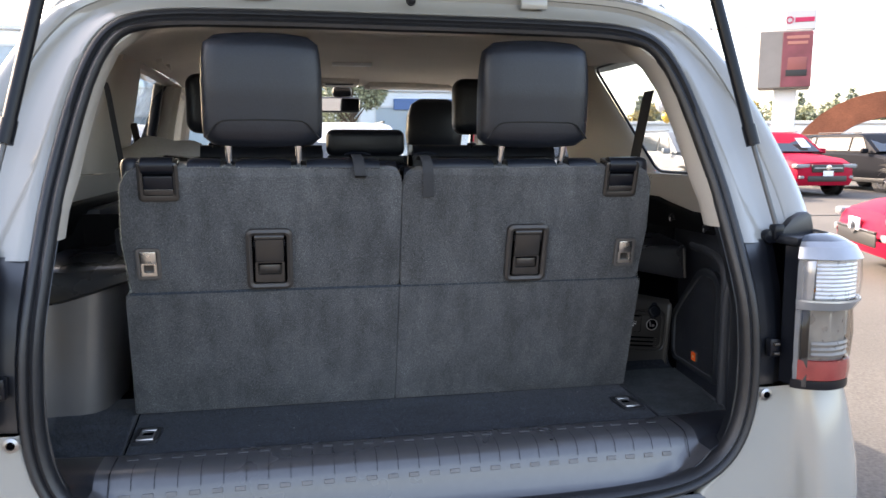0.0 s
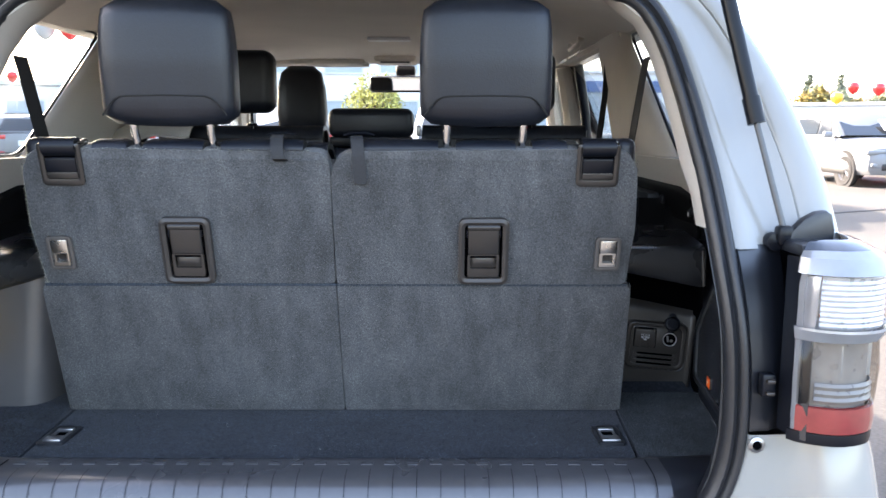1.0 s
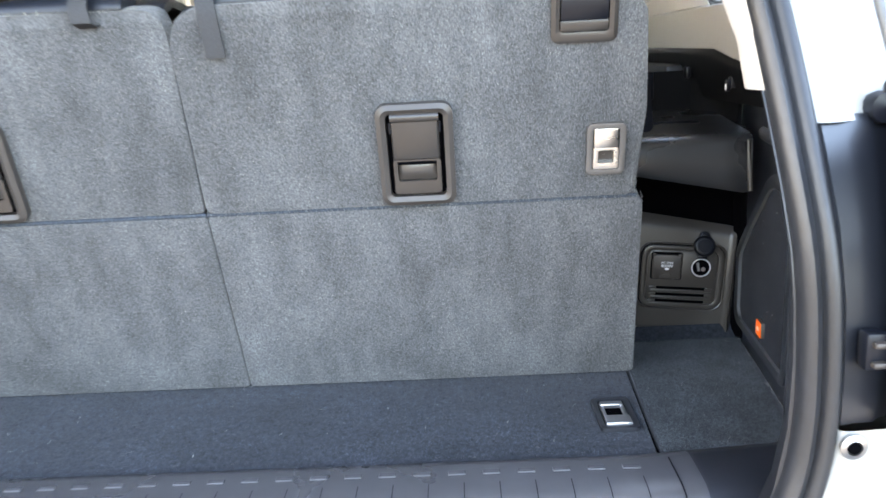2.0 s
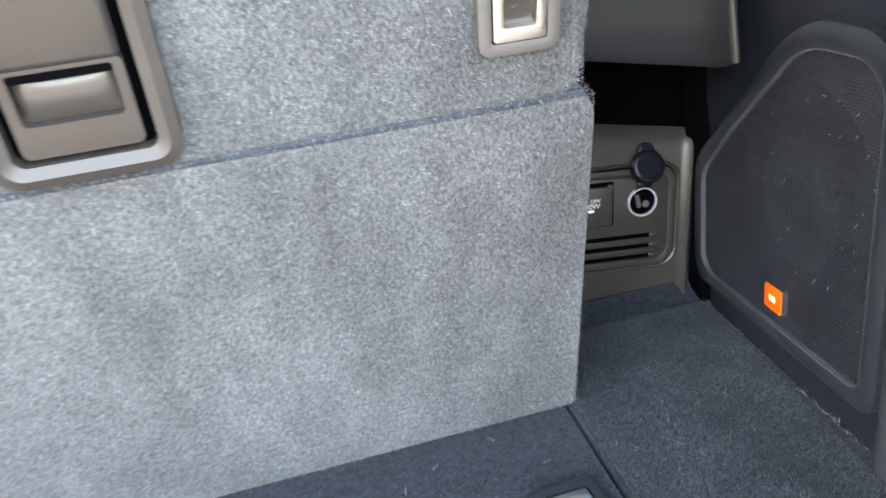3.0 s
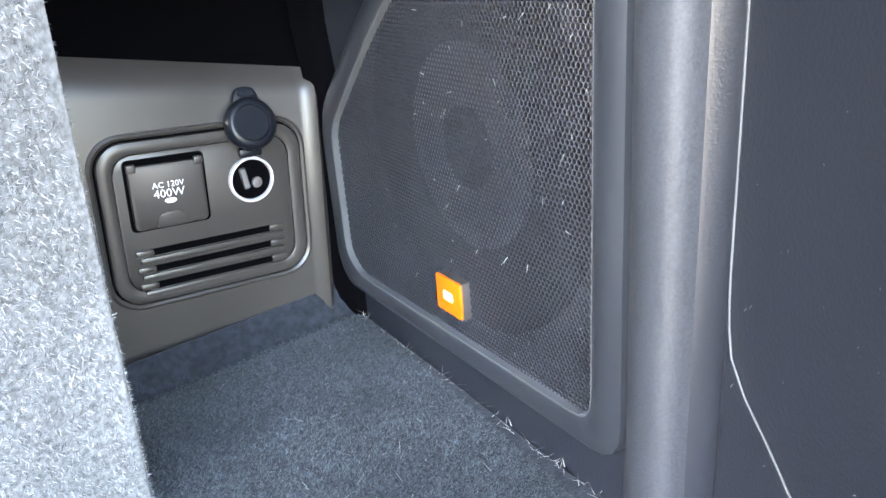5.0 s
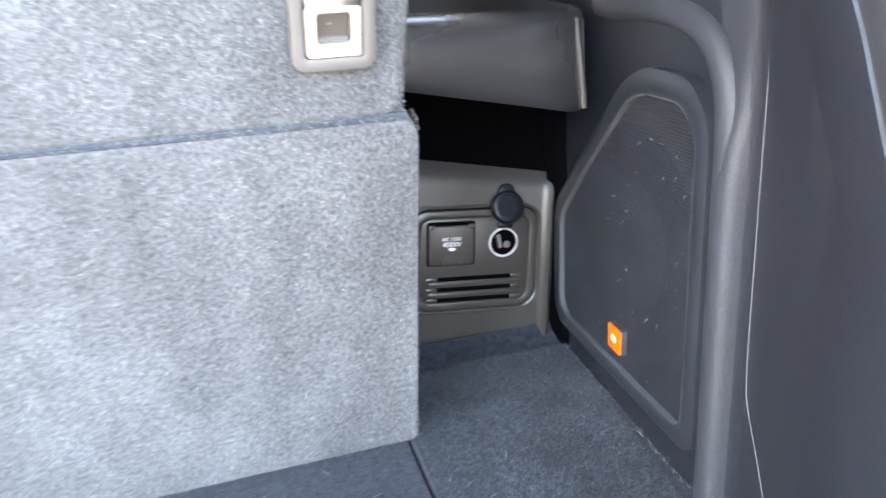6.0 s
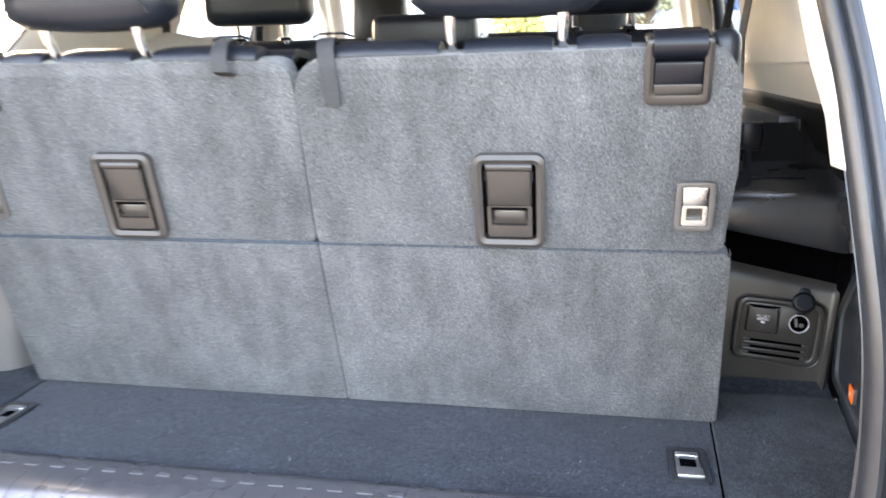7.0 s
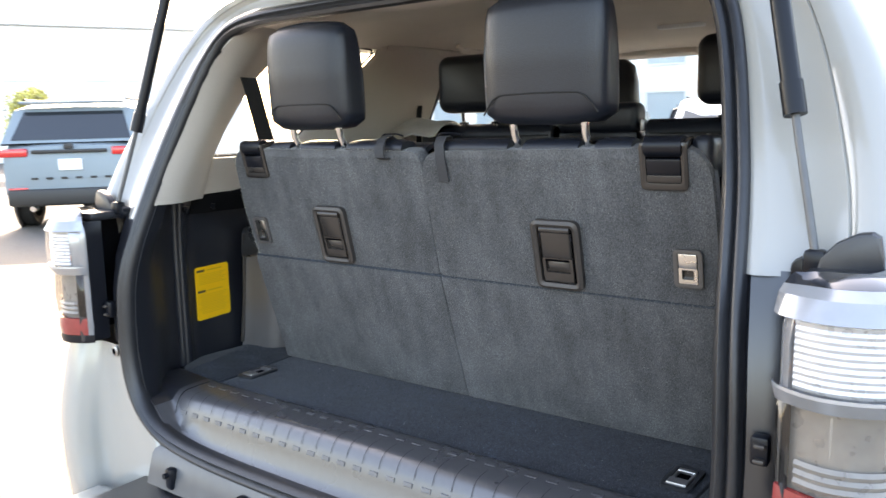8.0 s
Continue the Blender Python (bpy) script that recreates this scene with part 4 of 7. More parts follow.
def inside(p, poly):
    c = False
    k = len(poly)
    for i in range(k):
        (x1, y1), (x2, y2) = poly[i], poly[i - 1]
        if (y1 > p[1]) != (y2 > p[1]) and p[0] < (x2 - x1) * (p[1] - y1) / (y2 - y1) + x1:
            c = not c
    return c


gv, gf = [], []
PITCH, HOLE = 0.0027, 0.00110
small = shrink(spk_i, -0.002)
r_out = PITCH / math.sqrt(3)
row = 0
zz = 0.84
while zz < 1.12:
    yy = 0.250 + (PITCH / 2 if row % 2 else 0)
    while yy < 0.535:
        if inside((yy, zz), small):
            k0 = len(gv)
            for rr, dx in ((r_out, 0.0), (HOLE * 1.06, -0.00022), (HOLE, 0.0006)):
                for j in range(6):
                    a = radians(60 * j + 30)
                    gv.append(tuple(frame_back @ Vector((yy + rr * math.cos(a), zz + rr * math.sin(a), 0.0055 - dx))))
            for ring_i in (0, 6):
                for j in range(6):
                    gf.append((k0 + ring_i + j, k0 + ring_i + (j + 1) % 6, k0 + ring_i + 6 + (j + 1) % 6, k0 + ring_i + 6 + j))
        yy += PITCH
    zz += PITCH * math.sqrt(3) / 2
    row += 1
gb = bmesh.new()
gme = bpy.data.meshes.new("grille")
gme.from_pydata(gv, [], gf)
gb.from_mesh(gme)
M_MESH = pmat("black pierced metal", (0.017, 0.0185, 0.0225), 0.27, spec=1.0, big=(20, 0.2), fine=(300, 0.2), bump=(900, 0.1))
part("speaker_grille", gb, M_MESH, speaker, "fine pierced black speaker grille", smooth=None, kind="stuff")
dust_p, dust_n = scatter(45, [tuple(frame_back @ Vector((a, b, 0.0062))) for a, b in ((0.28, 0.86), (0.48, 0.89), (0.44, 1.05), (0.28, 1.08))], (-0.991, 0.134, 0))
strands("lint", (dust_p, dust_n), M_LINT, speaker, 0.0022, 0.0004, 1.6)
part("grille_edge", frame_ring(spk_i, shrink(spk_i, 0.0009), 0.004, 0.0098, frame_back), M_GREYPL, speaker, "thin pale inner edge of the frame", smooth=None)
badge = part("badge", prism(rrect(0.0235, 0.0205, 0.0012, 2, 0.3875, 0.8970), 0.010, 0.0116, frame_back, 0.0004), M_ORANGE, right, "small orange speaker badge")
part("badge_mark", prism(rrect(0.0090, 0.0052, 0.001, 2, 0.3875, 0.8970), 0.0114, 0.0119, frame_back), M_BADGEINK, badge)
part("badge_body", prism(rrect(0.0245, 0.0215, 0.0012, 2, 0.3875, 0.8970), 0.005, 0.0102, frame_back, 0.0004), M_HANDLE, badge, "charcoal side of the badge")

# back of the nook, outlet panel: a face slightly turned and leaning, outlines in (u, v) round the panel's middle
RU = Vector((0.9935, -0.087, -0.070)).normalized()
RN = RU.cross(Vector((0.068, 0.0, 1.0))).normalized()
REAR = basis(RU, RN.cross(RU).normalized(), RN, (0.650, 0.547, 0.927))


def back_rows(us, vs_dn):
    """Rows of points on the nook's back: v may lean with u; d lies behind the face."""
    return [[tuple(REAR @ Vector((u, v - lean * u, -d - dd))) for u, dd in us] for v, lean, d in vs_dn]


US = ((-0.16, 0.0), (-0.09, 0.0), (0.0, 0.0), (0.066, 0.0), (0.072, -0.002), (0.0760, -0.006))
# nook shade put in as near-black: this strip and the hollow's sheet below
part("nook_corner", sheet([[(0.7270, y - 0.006, z), (0.7305, y - 0.013, z), (0.7320, y - 0.022, z), (0.7350, y - 0.026, z), (0.7480, y - 0.028, z)] for y, z in ((0.547, 0.825), (0.547, 0.86), (0.547, 0.92), (0.547, 0.980), (0.550, 0.998), (0.556, 1.03), (0.556, 1.080))], 0.004), M_DARK, right, "black corner strip of the nook, darkened for its shade", smooth=50)
part("nook_back", sheet(back_rows(US, ((-0.105, 0.0, 0.0), (-0.06, 0.0, 0.0), (0.0, 0.0, 0.0), (0.070, 0.08, 0.0), (0.080, 0.10, 0.003), (0.090, 0.12, 0.012))), 0.006), M_NOOK, right, "brown grey plastic wall at the end of the nook", smooth=50)
part("nook_recess", sheet(back_rows(((-0.16, 0.0), (0.0, 0.0), (0.066, 0.0), (0.092, -0.006)), ((0.084, 0.10, 0.010), (0.098, 0.10, 0.022), (0.115, 0.08, 0.038), (0.150, 0.0, 0.045), (0.230, 0.0, 0.045))), 0.004), M_DARK, right, "hollow under the shelf, its shade put in as black", smooth=50)
outlet = part("outlet_panel", frame_ring(rrect(0.1330, 0.1080, 0.020, 6), rrect(0.1268, 0.1018, 0.018, 6), 0.0, 0.0022, REAR, 0.001), M_NOOK, right, "charcoal power outlet panel with slots", smooth=50)
part("outlet_gap", frame_ring(rrect(0.1270, 0.1020, 0.018, 6), rrect(0.1235, 0.0985, 0.016, 6), 0.0, 0.0006, REAR), M_DARK, outlet)
part("outlet_rim", frame_ring(rrect(0.1236, 0.0986, 0.016, 6), rrect(0.1080, 0.0850, 0.012, 6), 0.0, 0.0040, REAR, 0.0016), M_NOOK, outlet, smooth=50)
part("rim_groove", frame_ring(rrect(0.1081, 0.0851, 0.012, 6), rrect(0.1068, 0.0838, 0.0115, 6), 0.0, 0.0008, REAR), M_DARK, outlet)
part("outlet_face", prism(rrect(0.1068, 0.0838, 0.0115, 6), 0.0, 0.0034, REAR, 0.0008), M_NOOK, outlet)
part("cover_recess", prism(rrect(0.0475, 0.0435, 0.003, 3, -0.0240, 0.0175), 0.0, 0.0038, REAR), M_DARK, outlet)
cover = part("socket_cover", prism(rrect(0.0440, 0.0385, 0.003, 3, -0.0238, 0.0160), 0.0, 0.0062, REAR, 0.0015), M_HANDLE, outlet, "hinged black socket cover")
part("cover_tab", prism(rounded([(-0.0345, -0.0030), (-0.0130, -0.0030), (-0.0170, 0.0060), (-0.0305, 0.0060)], 0.003, 3), 0.0055, 0.0068, REAR, 0.0006), M_HANDLE, cover, "sloping finger tab")
for hu in (-0.0435, -0.0045):
    part("cover_hinge", rbox((hu, 0.0345, 0.0058), (0.0055, 0.0050, 0.0034), 0.001, 2, REAR), M_HANDLE, cover)
letters("AC 120V", 0.0050, REAR @ pose(-0.0238, 0.0225, 0.0064), M_WHITEINK, cover)
letters("400W", 0.0072, REAR @ pose(-0.0238, 0.0172, 0.0064), M_WHITEINK, cover)
part("plug_mark", prism(rounded([(-0.0275, 0.0130), (-0.0255, 0.0112), (-0.0215, 0.0112), (-0.0195, 0.0130), (-0.0215, 0.0142), (-0.0255, 0.0142)], 0.001, 2), 0.0062, 0.0066, REAR), M_WHITEINK, cover)
SOCK = REAR @ pose(0.0280, 0.0165, 0)
socket = part("power_socket", lathe([(0.0126, -0.018), (0.0128, 0.0050), (0.0132, 0.0062), (0.0142, 0.0062), (0.0147, 0.0050), (0.0147, 0.0)], 32, SOCK), M_SILVER, outlet, "round power socket with a bright ring", smooth=60)
part("socket_well", lathe([(0.0, 0.0034), (0.0125, 0.0038)], 24, SOCK), M_DARK, socket)
part("socket_contact", join(rbox((-0.004, 0.002, 0.0040), (0.0045, 0.014, 0.0020), 0.0008, 1, SOCK @ pose(0, 0, 0, 0, 0, 12)), lathe([(0.0, 0.0050), (0.0032, 0.0048), (0.0036, 0.0036)], 14, SOCK @ pose(0.0035, -0.0025, 0))), M_STEEL, socket, "metal contact inside the socket")
CAPM = REAR @ pose(0.0280, 0.0525, 0.011, -18)
cap = part("socket_cap", join(lathe([(0.0, 0.0045), (0.0105, 0.0045), (0.0112, 0.0062), (0.0132, 0.0062), (0.0158, 0.004), (0.0158, -0.001), (0.012, -0.003), (0.0, -0.003)], 28, CAPM), prism(rounded([(-0.0095, 0.010), (0.0095, 0.010), (0.0060, 0.0225), (-0.0060, 0.0225)], 0.005, 3), -0.001, 0.0036, CAPM, 0.001)), M_SOFTBLACK, outlet, "open black cap of the power socket", smooth=50)
part("cap_bump", prism(rrect(0.0095, 0.0028, 0.0010, 2, 0, 0.0180), 0.0034, 0.0050, CAPM), M_SOFTBLACK, cap)
part("cap_strap", join(rbox((0.0280, 0.0345, 0.0065), (0.0150, 0.0060, 0.0060), 0.002, 2, REAR), rbox((0.0280, 0.0400, 0.0085), (0.0090, 0.0090, 0.0050), 0.002, 2, REAR)), M_SOFTBLACK, cap)
for k in range(3):
    v = -0.0180 - 0.0106 * k
    part("slot", prism(rrect(0.0780, 0.0042, 0.0012, 2, -0.001, v), 0.0, 0.0037, REAR), M_DARK, outlet)
    for u0 in (-0.0425, 0.0420):
        part("slot_end", rbox((u0, v, 0.0034), (0.0110, 0.0040, 0.0022), 0.0012, 2, REAR), M_NOOK, outlet)
    part("slot_rib", prism(rrect(0.0920, 0.0044, 0.0016, 2, 0.0, v - 0.0048), 0.0, 0.0052, REAR, 0.0012), M_NOOK, outlet)

# shelf above the nook
shelf_rows = []
for x, zl in ((0.50, 1.118), (0.57, 1.104), (0.63, 1.092), (0.67, 1.084), (0.698, 1.078), (0.709, 1.0760), (0.715, 1.0775)):
    o = 0.0 if x < 0.709 else 0.006
    shelf_rows.append([(x, 0.67, zl + 0.02), (x, 0.475, zl + 0.004), (x, 0.450 + o, zl), (x, 0.4445 + o, zl + 0.006), (x, 0.4455 + o, zl + 0.03), (x, 0.4475 + o, 1.1435), (x, 0.4500 + o, 1.1490), (x, 0.4560 + o, 1.1522), (x, 0.47, 1.1535), (x, 0.53, 1.160), (x, 0.60, 1.168), (x, 0.68, 1.172)])
part("shelf", sheet(shelf_rows, 0.003), M_SHELF, right, "black shelf over the wheel arch", smooth=50)
part("shelf_edge", tube([(0.713, 0.447, 1.077), (0.7105, 0.4480, 1.11), (0.7085, 0.452, 1.145), (0.710, 0.47, 1.152), (0.714, 0.56, 1.162)], 0.0035, 8), M_HANDLE, right)
part("upper_recess", sheet([[(0.50, 0.66, z), (0.60, 0.66, z), (0.69, 0.655, z), (0.716, 0.62, z), (0.722, 0.53, z)] for z in (1.155, 1.185, 1.21, 1.236)], 0.005), M_MATTBLACK, right, smooth=50)
part("recess_clip", rbox((0.612, 0.648, 1.215), (0.032, 0.012, 0.045), 0.004), M_SOFTBLACK, right)
for hy, hz in ((0.481, 1.223), (0.326, 1.211)):
    hook = part("trim_hook", join(rbox((0.697, hy, hz), (0.014, 0.016, 0.016), 0.003), rbox((0.688, hy, hz - 0.004), (0.008, 0.008, 0.016), 0.003)), M_SOFTBLACK, right, "small black bag hook")
    part("hook_pin", tube([(0.6845, hy - 0.003, hz - 0.010), (0.6845, hy - 0.003, hz - 0.002)], 0.0016, 8), M_STEEL, hook, "bright hook tip")
part("lining_clip", rbox((0.682, 0.653, 1.233), (0.008, 0.020, 0.018), 0.003), M_SOFTBLACK, right)
part("shelf_cord", tube([(0.565, 0.50, 1.165), (0.60, 0.49, 1.172), (0.64, 0.50, 1.170), (0.665, 0.53, 1.166)], 0.0018, 6), M_SOFTBLACK, right)
# buckle and belt end beside the seat
part("belt_tag", rbox((0.556, 0.520, 0.892), (0.004, 0.022, 0.045), 0.0015), M_WHITEINK, right, "white tag on a belt end")

left = thing("side_lining", "black moulded cargo side lining with a yellow paper label", "side lining", (-0.70, 0.3, FLOOR))
part("wall", side_wall(-1, 0.022), M_BLACK, left, smooth=50)
LWALL = basis((-0.135, 1, 0), (0, 0, 1), (0.991, 0.134, 0), (-0.6900, 0, 0))
label_sheet = part("yellow_label", prism(rrect(0.112, 0.134, 0.007, 4, 0.343, 0.989), 0.0, 0.0016, LWALL), M_YELLOW, left, "yellow paper warning label")
LB = LWALL @ pose(0, 0, 0.0016)


def bar(y, z, w, h, mat):
    part("print_bar", prism([(y - w / 2, z - h / 2), (y + w / 2, z - h / 2), (y + w / 2, z + h / 2), (y - w / 2, z + h / 2)], 0.0, 0.0004, LB), mat, label_sheet, smooth=None)


for z in (1.046, 0.994):
    bar(0.305, z, 0.026, 0.006, M_LABELDARK)
    bar(0.350, z, 0.050, 0.003, M_LABELINK)
for k in range(10):
    z = 1.036 - 0.0040 * k if k < 7 else 0.0
    if z:
        bar(0.343 - 0.003 * (k % 3), z, 0.092 - 0.007 * (k % 3), 0.0012, M_LABELINK)
for k in range(12):
    bar(0.343 - 0.003 * (k % 2), 0.984 - 0.0042 * k, 0.094 - 0.006 * (k % 4), 0.0012, M_LABELINK)
# hatch lines and latches of the left panel
part("panel_line", tube([(-0.7365, 0.262, 1.10), (-0.7365, 0.262, 0.86), (-0.7365, 0.268, 0.853)], 0.0015, 5), M_HANDLE, left)
part("panel_clip", rbox((-0.735, 0.272, 1.088), (0.004, 0.006, 0.030), 0.001), M_SOFTBLACK, left)
part("panel_clip", rbox((-0.735, 0.272, 0.885), (0.004, 0.006, 0.030), 0.001), M_SOFTBLACK, left)
part("panel_edge", tube([(-0.732, 0.424, 0.838), (-0.729, 0.436, 0.95), (-0.726, 0.442, 1.06), (-0.724, 0.444, 1.125)], 0.005, 8), M_HANDLE, left)
# wheel arch panel and shelf
rows = []
for z in (0.826, 0.86, 0.92, 0.99, 1.05, 1.09, 1.12):
    k = (z - 0.826) / 0.294
    y0 = 0.432 + 0.014 * k
    rows.append([(-0.735 + 0.010 * k, y0 - 0.006, z), (-0.722, y0, z), (-0.69, y0 + 0.003, z), (-0.655 + 0.02 * k, y0 + 0.003, z), (-0.632 + 0.03 * k, y0 + 0.012, z), (-0.616 + 0.036 * k, y0 + 0.035, z), (-0.608 + 0.038 * k, y0 + 0.08, z), (-0.600 + 0.04 * k, 0.62, z)])
part("arch_panel", sheet(rows, 0.004), M_ARCHPL, left, "charcoal wheel arch panel", smooth=60)
rows = []
for x, zl in ((-0.732, 1.062), (-0.715, 1.064), (-0.68, 1.072), (-0.63, 1.086), (-0.58, 1.102), (-0.54, 1.112)):
    rows.append([(x, 0.50, zl), (x, 0.447, zl), (x, 0.4405, zl + 0.005), (x, 0.4405, zl + 0.02), (x, 0.444, 1.122), (x, 0.450, 1.134), (x, 0.462, 1.139), (x, 0.53, 1.152), (x, 0.66, 1.165)])
part("shelf", sheet(rows, 0.003), M_SHELF, left, "black shelf over the wheel arch", smooth=50)
part("upper_recess", sheet([[(-0.50, 0.66, z), (-0.60, 0.66, z), (-0.69, 0.655, z), (-0.716, 0.62, z), (-0.732, 0.53, z)] for z in (1.15, 1.185, 1.21, 1.236)], 0.005), M_MATTBLACK, left, smooth=50)
for hy, hz in ((0.330, 1.212), (0.255, 1.208)):
    part("trim_hook", join(rbox((-0.703, hy, hz), (0.012, 0.014, 0.014), 0.003), rbox((-0.695, hy, hz - 0.004), (0.007, 0.007, 0.014), 0.002)), M_SOFTBLACK, left, "small black bag hook")
part("shelf_cord", tube([(-0.68, 0.50, 1.155), (-0.65, 0.48, 1.168), (-0.61, 0.49, 1.166), (-0.58, 0.52, 1.160)], 0.0018, 6), M_SOFTBLACK, left)

# ---- tie-down rings in the floor ----
def tie_down(x, y):
    ob = thing("tie_down", "chrome folding tie-down ring set in the cargo carpet", "tie-down ring", (x, y, FLOOR), "tie-down rings")
    m = pose(x, y + 0.005, FLOOR + 0.001) @ Matrix.Diagonal((1.04, 1.14, 1.0, 1.0))
    part("base_plate", frame_ring(rrect(0.046, 0.073, 0.006, 3), rrect(0.0325, 0.058, 0.004, 3), 0.0, 0.0046, m, 0.0008), M_FRAME, ob)
    part("well", prism(rrect(0.032, 0.058, 0.003, 3), -0.0005, 0.0006, m), M_DARK, ob)
    part("ring", join(frame_ring(rrect(0.029, 0.050, 0.004, 3), rrect(0.0205, 0.030, 0.002, 3, 0, 0.002), 0.001, 0.0045, m, 0.001), rbox((0, -0.0195, 0.0052), (0.031, 0.019, 0.0055), 0.0018, 2, m), rbox((0, 0.021, 0.0048), (0.028, 0.009, 0.004), 0.0015, 2, m)), M_RINGMETAL, ob, "chrome ring")
    return ob


tie_down(0.494, 0.275)
tie_down(-0.500, 0.272)

# ---- third-row seats ----
U_UP = Vector((0, -0.240, 0.971)).normalized()
N_UP = Vector((1, 0, 0)).cross(U_UP)
UPPER = basis((1, 0, 0), U_UP, N_UP, (0, 0.3215, 1.102))       # local y runs up the seat back from the fold
U_LO = Vector((0, -0.319, 0.948)).normalized()
N_LO = Vector((1, 0, 0)).cross(U_LO)
LOWER = basis((1, 0, 0), U_LO, N_LO, (0, 0.411, 0.832))


def up(z):
    """Distance up the seat back for a height."""
    return (z - 1.102) / U_UP.z


def headrest(seat, cx):
    """A padded headrest with its seam, lower skirt and two bent posts."""
    c = Vector((cx, 0.262, 1.4905))
    rows = []
    for f in range(15):
        v = -1 + 2 * f / 14
        e = (1 - abs(v) ** (6 if v > 0 else 7.5)) ** 0.5 if abs(v) < 1 else 0.0
        z = c.z + v * 0.099
        hw = 0.1100 * (0.92 + 0.08 * e) * (1.0 - 0.06 * max(0, v) ** 2)
        hd = 0.041 * (0.55 + 0.45 * e) - 0.010 * max(0, v)
        ring = []
        for k in range(32):
            a = 6.28319 * k / 32
            cxx, sy = math.cos(a), math.sin(a)
            p = 5.0
            r = (abs(cxx) ** p + abs(sy) ** p) ** (-1 / p)
            ring.append((c.x + hw * r * cxx * (1 if abs(v) < 1 else 0.9), c.y + hd * r * sy - 0.025 * v * 0.25 + 0.006 * abs(cxx) ** 2, z + 0.005 * (1 - (cxx * r) ** 2) * v))
        rows.append(ring)
    rest = part("headrest", grid(rows, close_u=True, cap=True), M_LEATHER, seat, "black leather headrest", smooth=70)
    # seam: across the back, then down to the lower corners
    seam = []
    for x, z in ((-0.1035, 1.4040), (-0.093, 1.4190), (-0.082, 1.4300), (-0.072, 1.4345), (-0.06, 1.4355), (0.0, 1.4365), (0.06, 1.4355), (0.072, 1.4345), (0.082, 1.4300), (0.093, 1.4190), (0.1035, 1.4040)):
        seam.append((cx + x * 0.985, 0.262 - 0.0405 + 0.0065 + 0.006 * (x / 0.112) ** 2 + (0.03 * (1.434 - z) if z < 1.424 else 0) + (0.002 if abs(x) > 0.105 else 0) - 0.0035, z))
    part("seam", tube(seam, 0.0016, 6), M_BLACKTHREAD, rest)
    for k, px in enumerate((-0.0645, 0.0645)):
        x = cx + px
        part("post", tube([(x, 0.262, 1.43), (x, 0.262, 1.395), (x, 0.266, 1.375), (x, 0.280, 1.350), (x, 0.296, 1.325)], 0.0068, 12), M_CHROME, rest, "chrome headrest post", smooth=60)


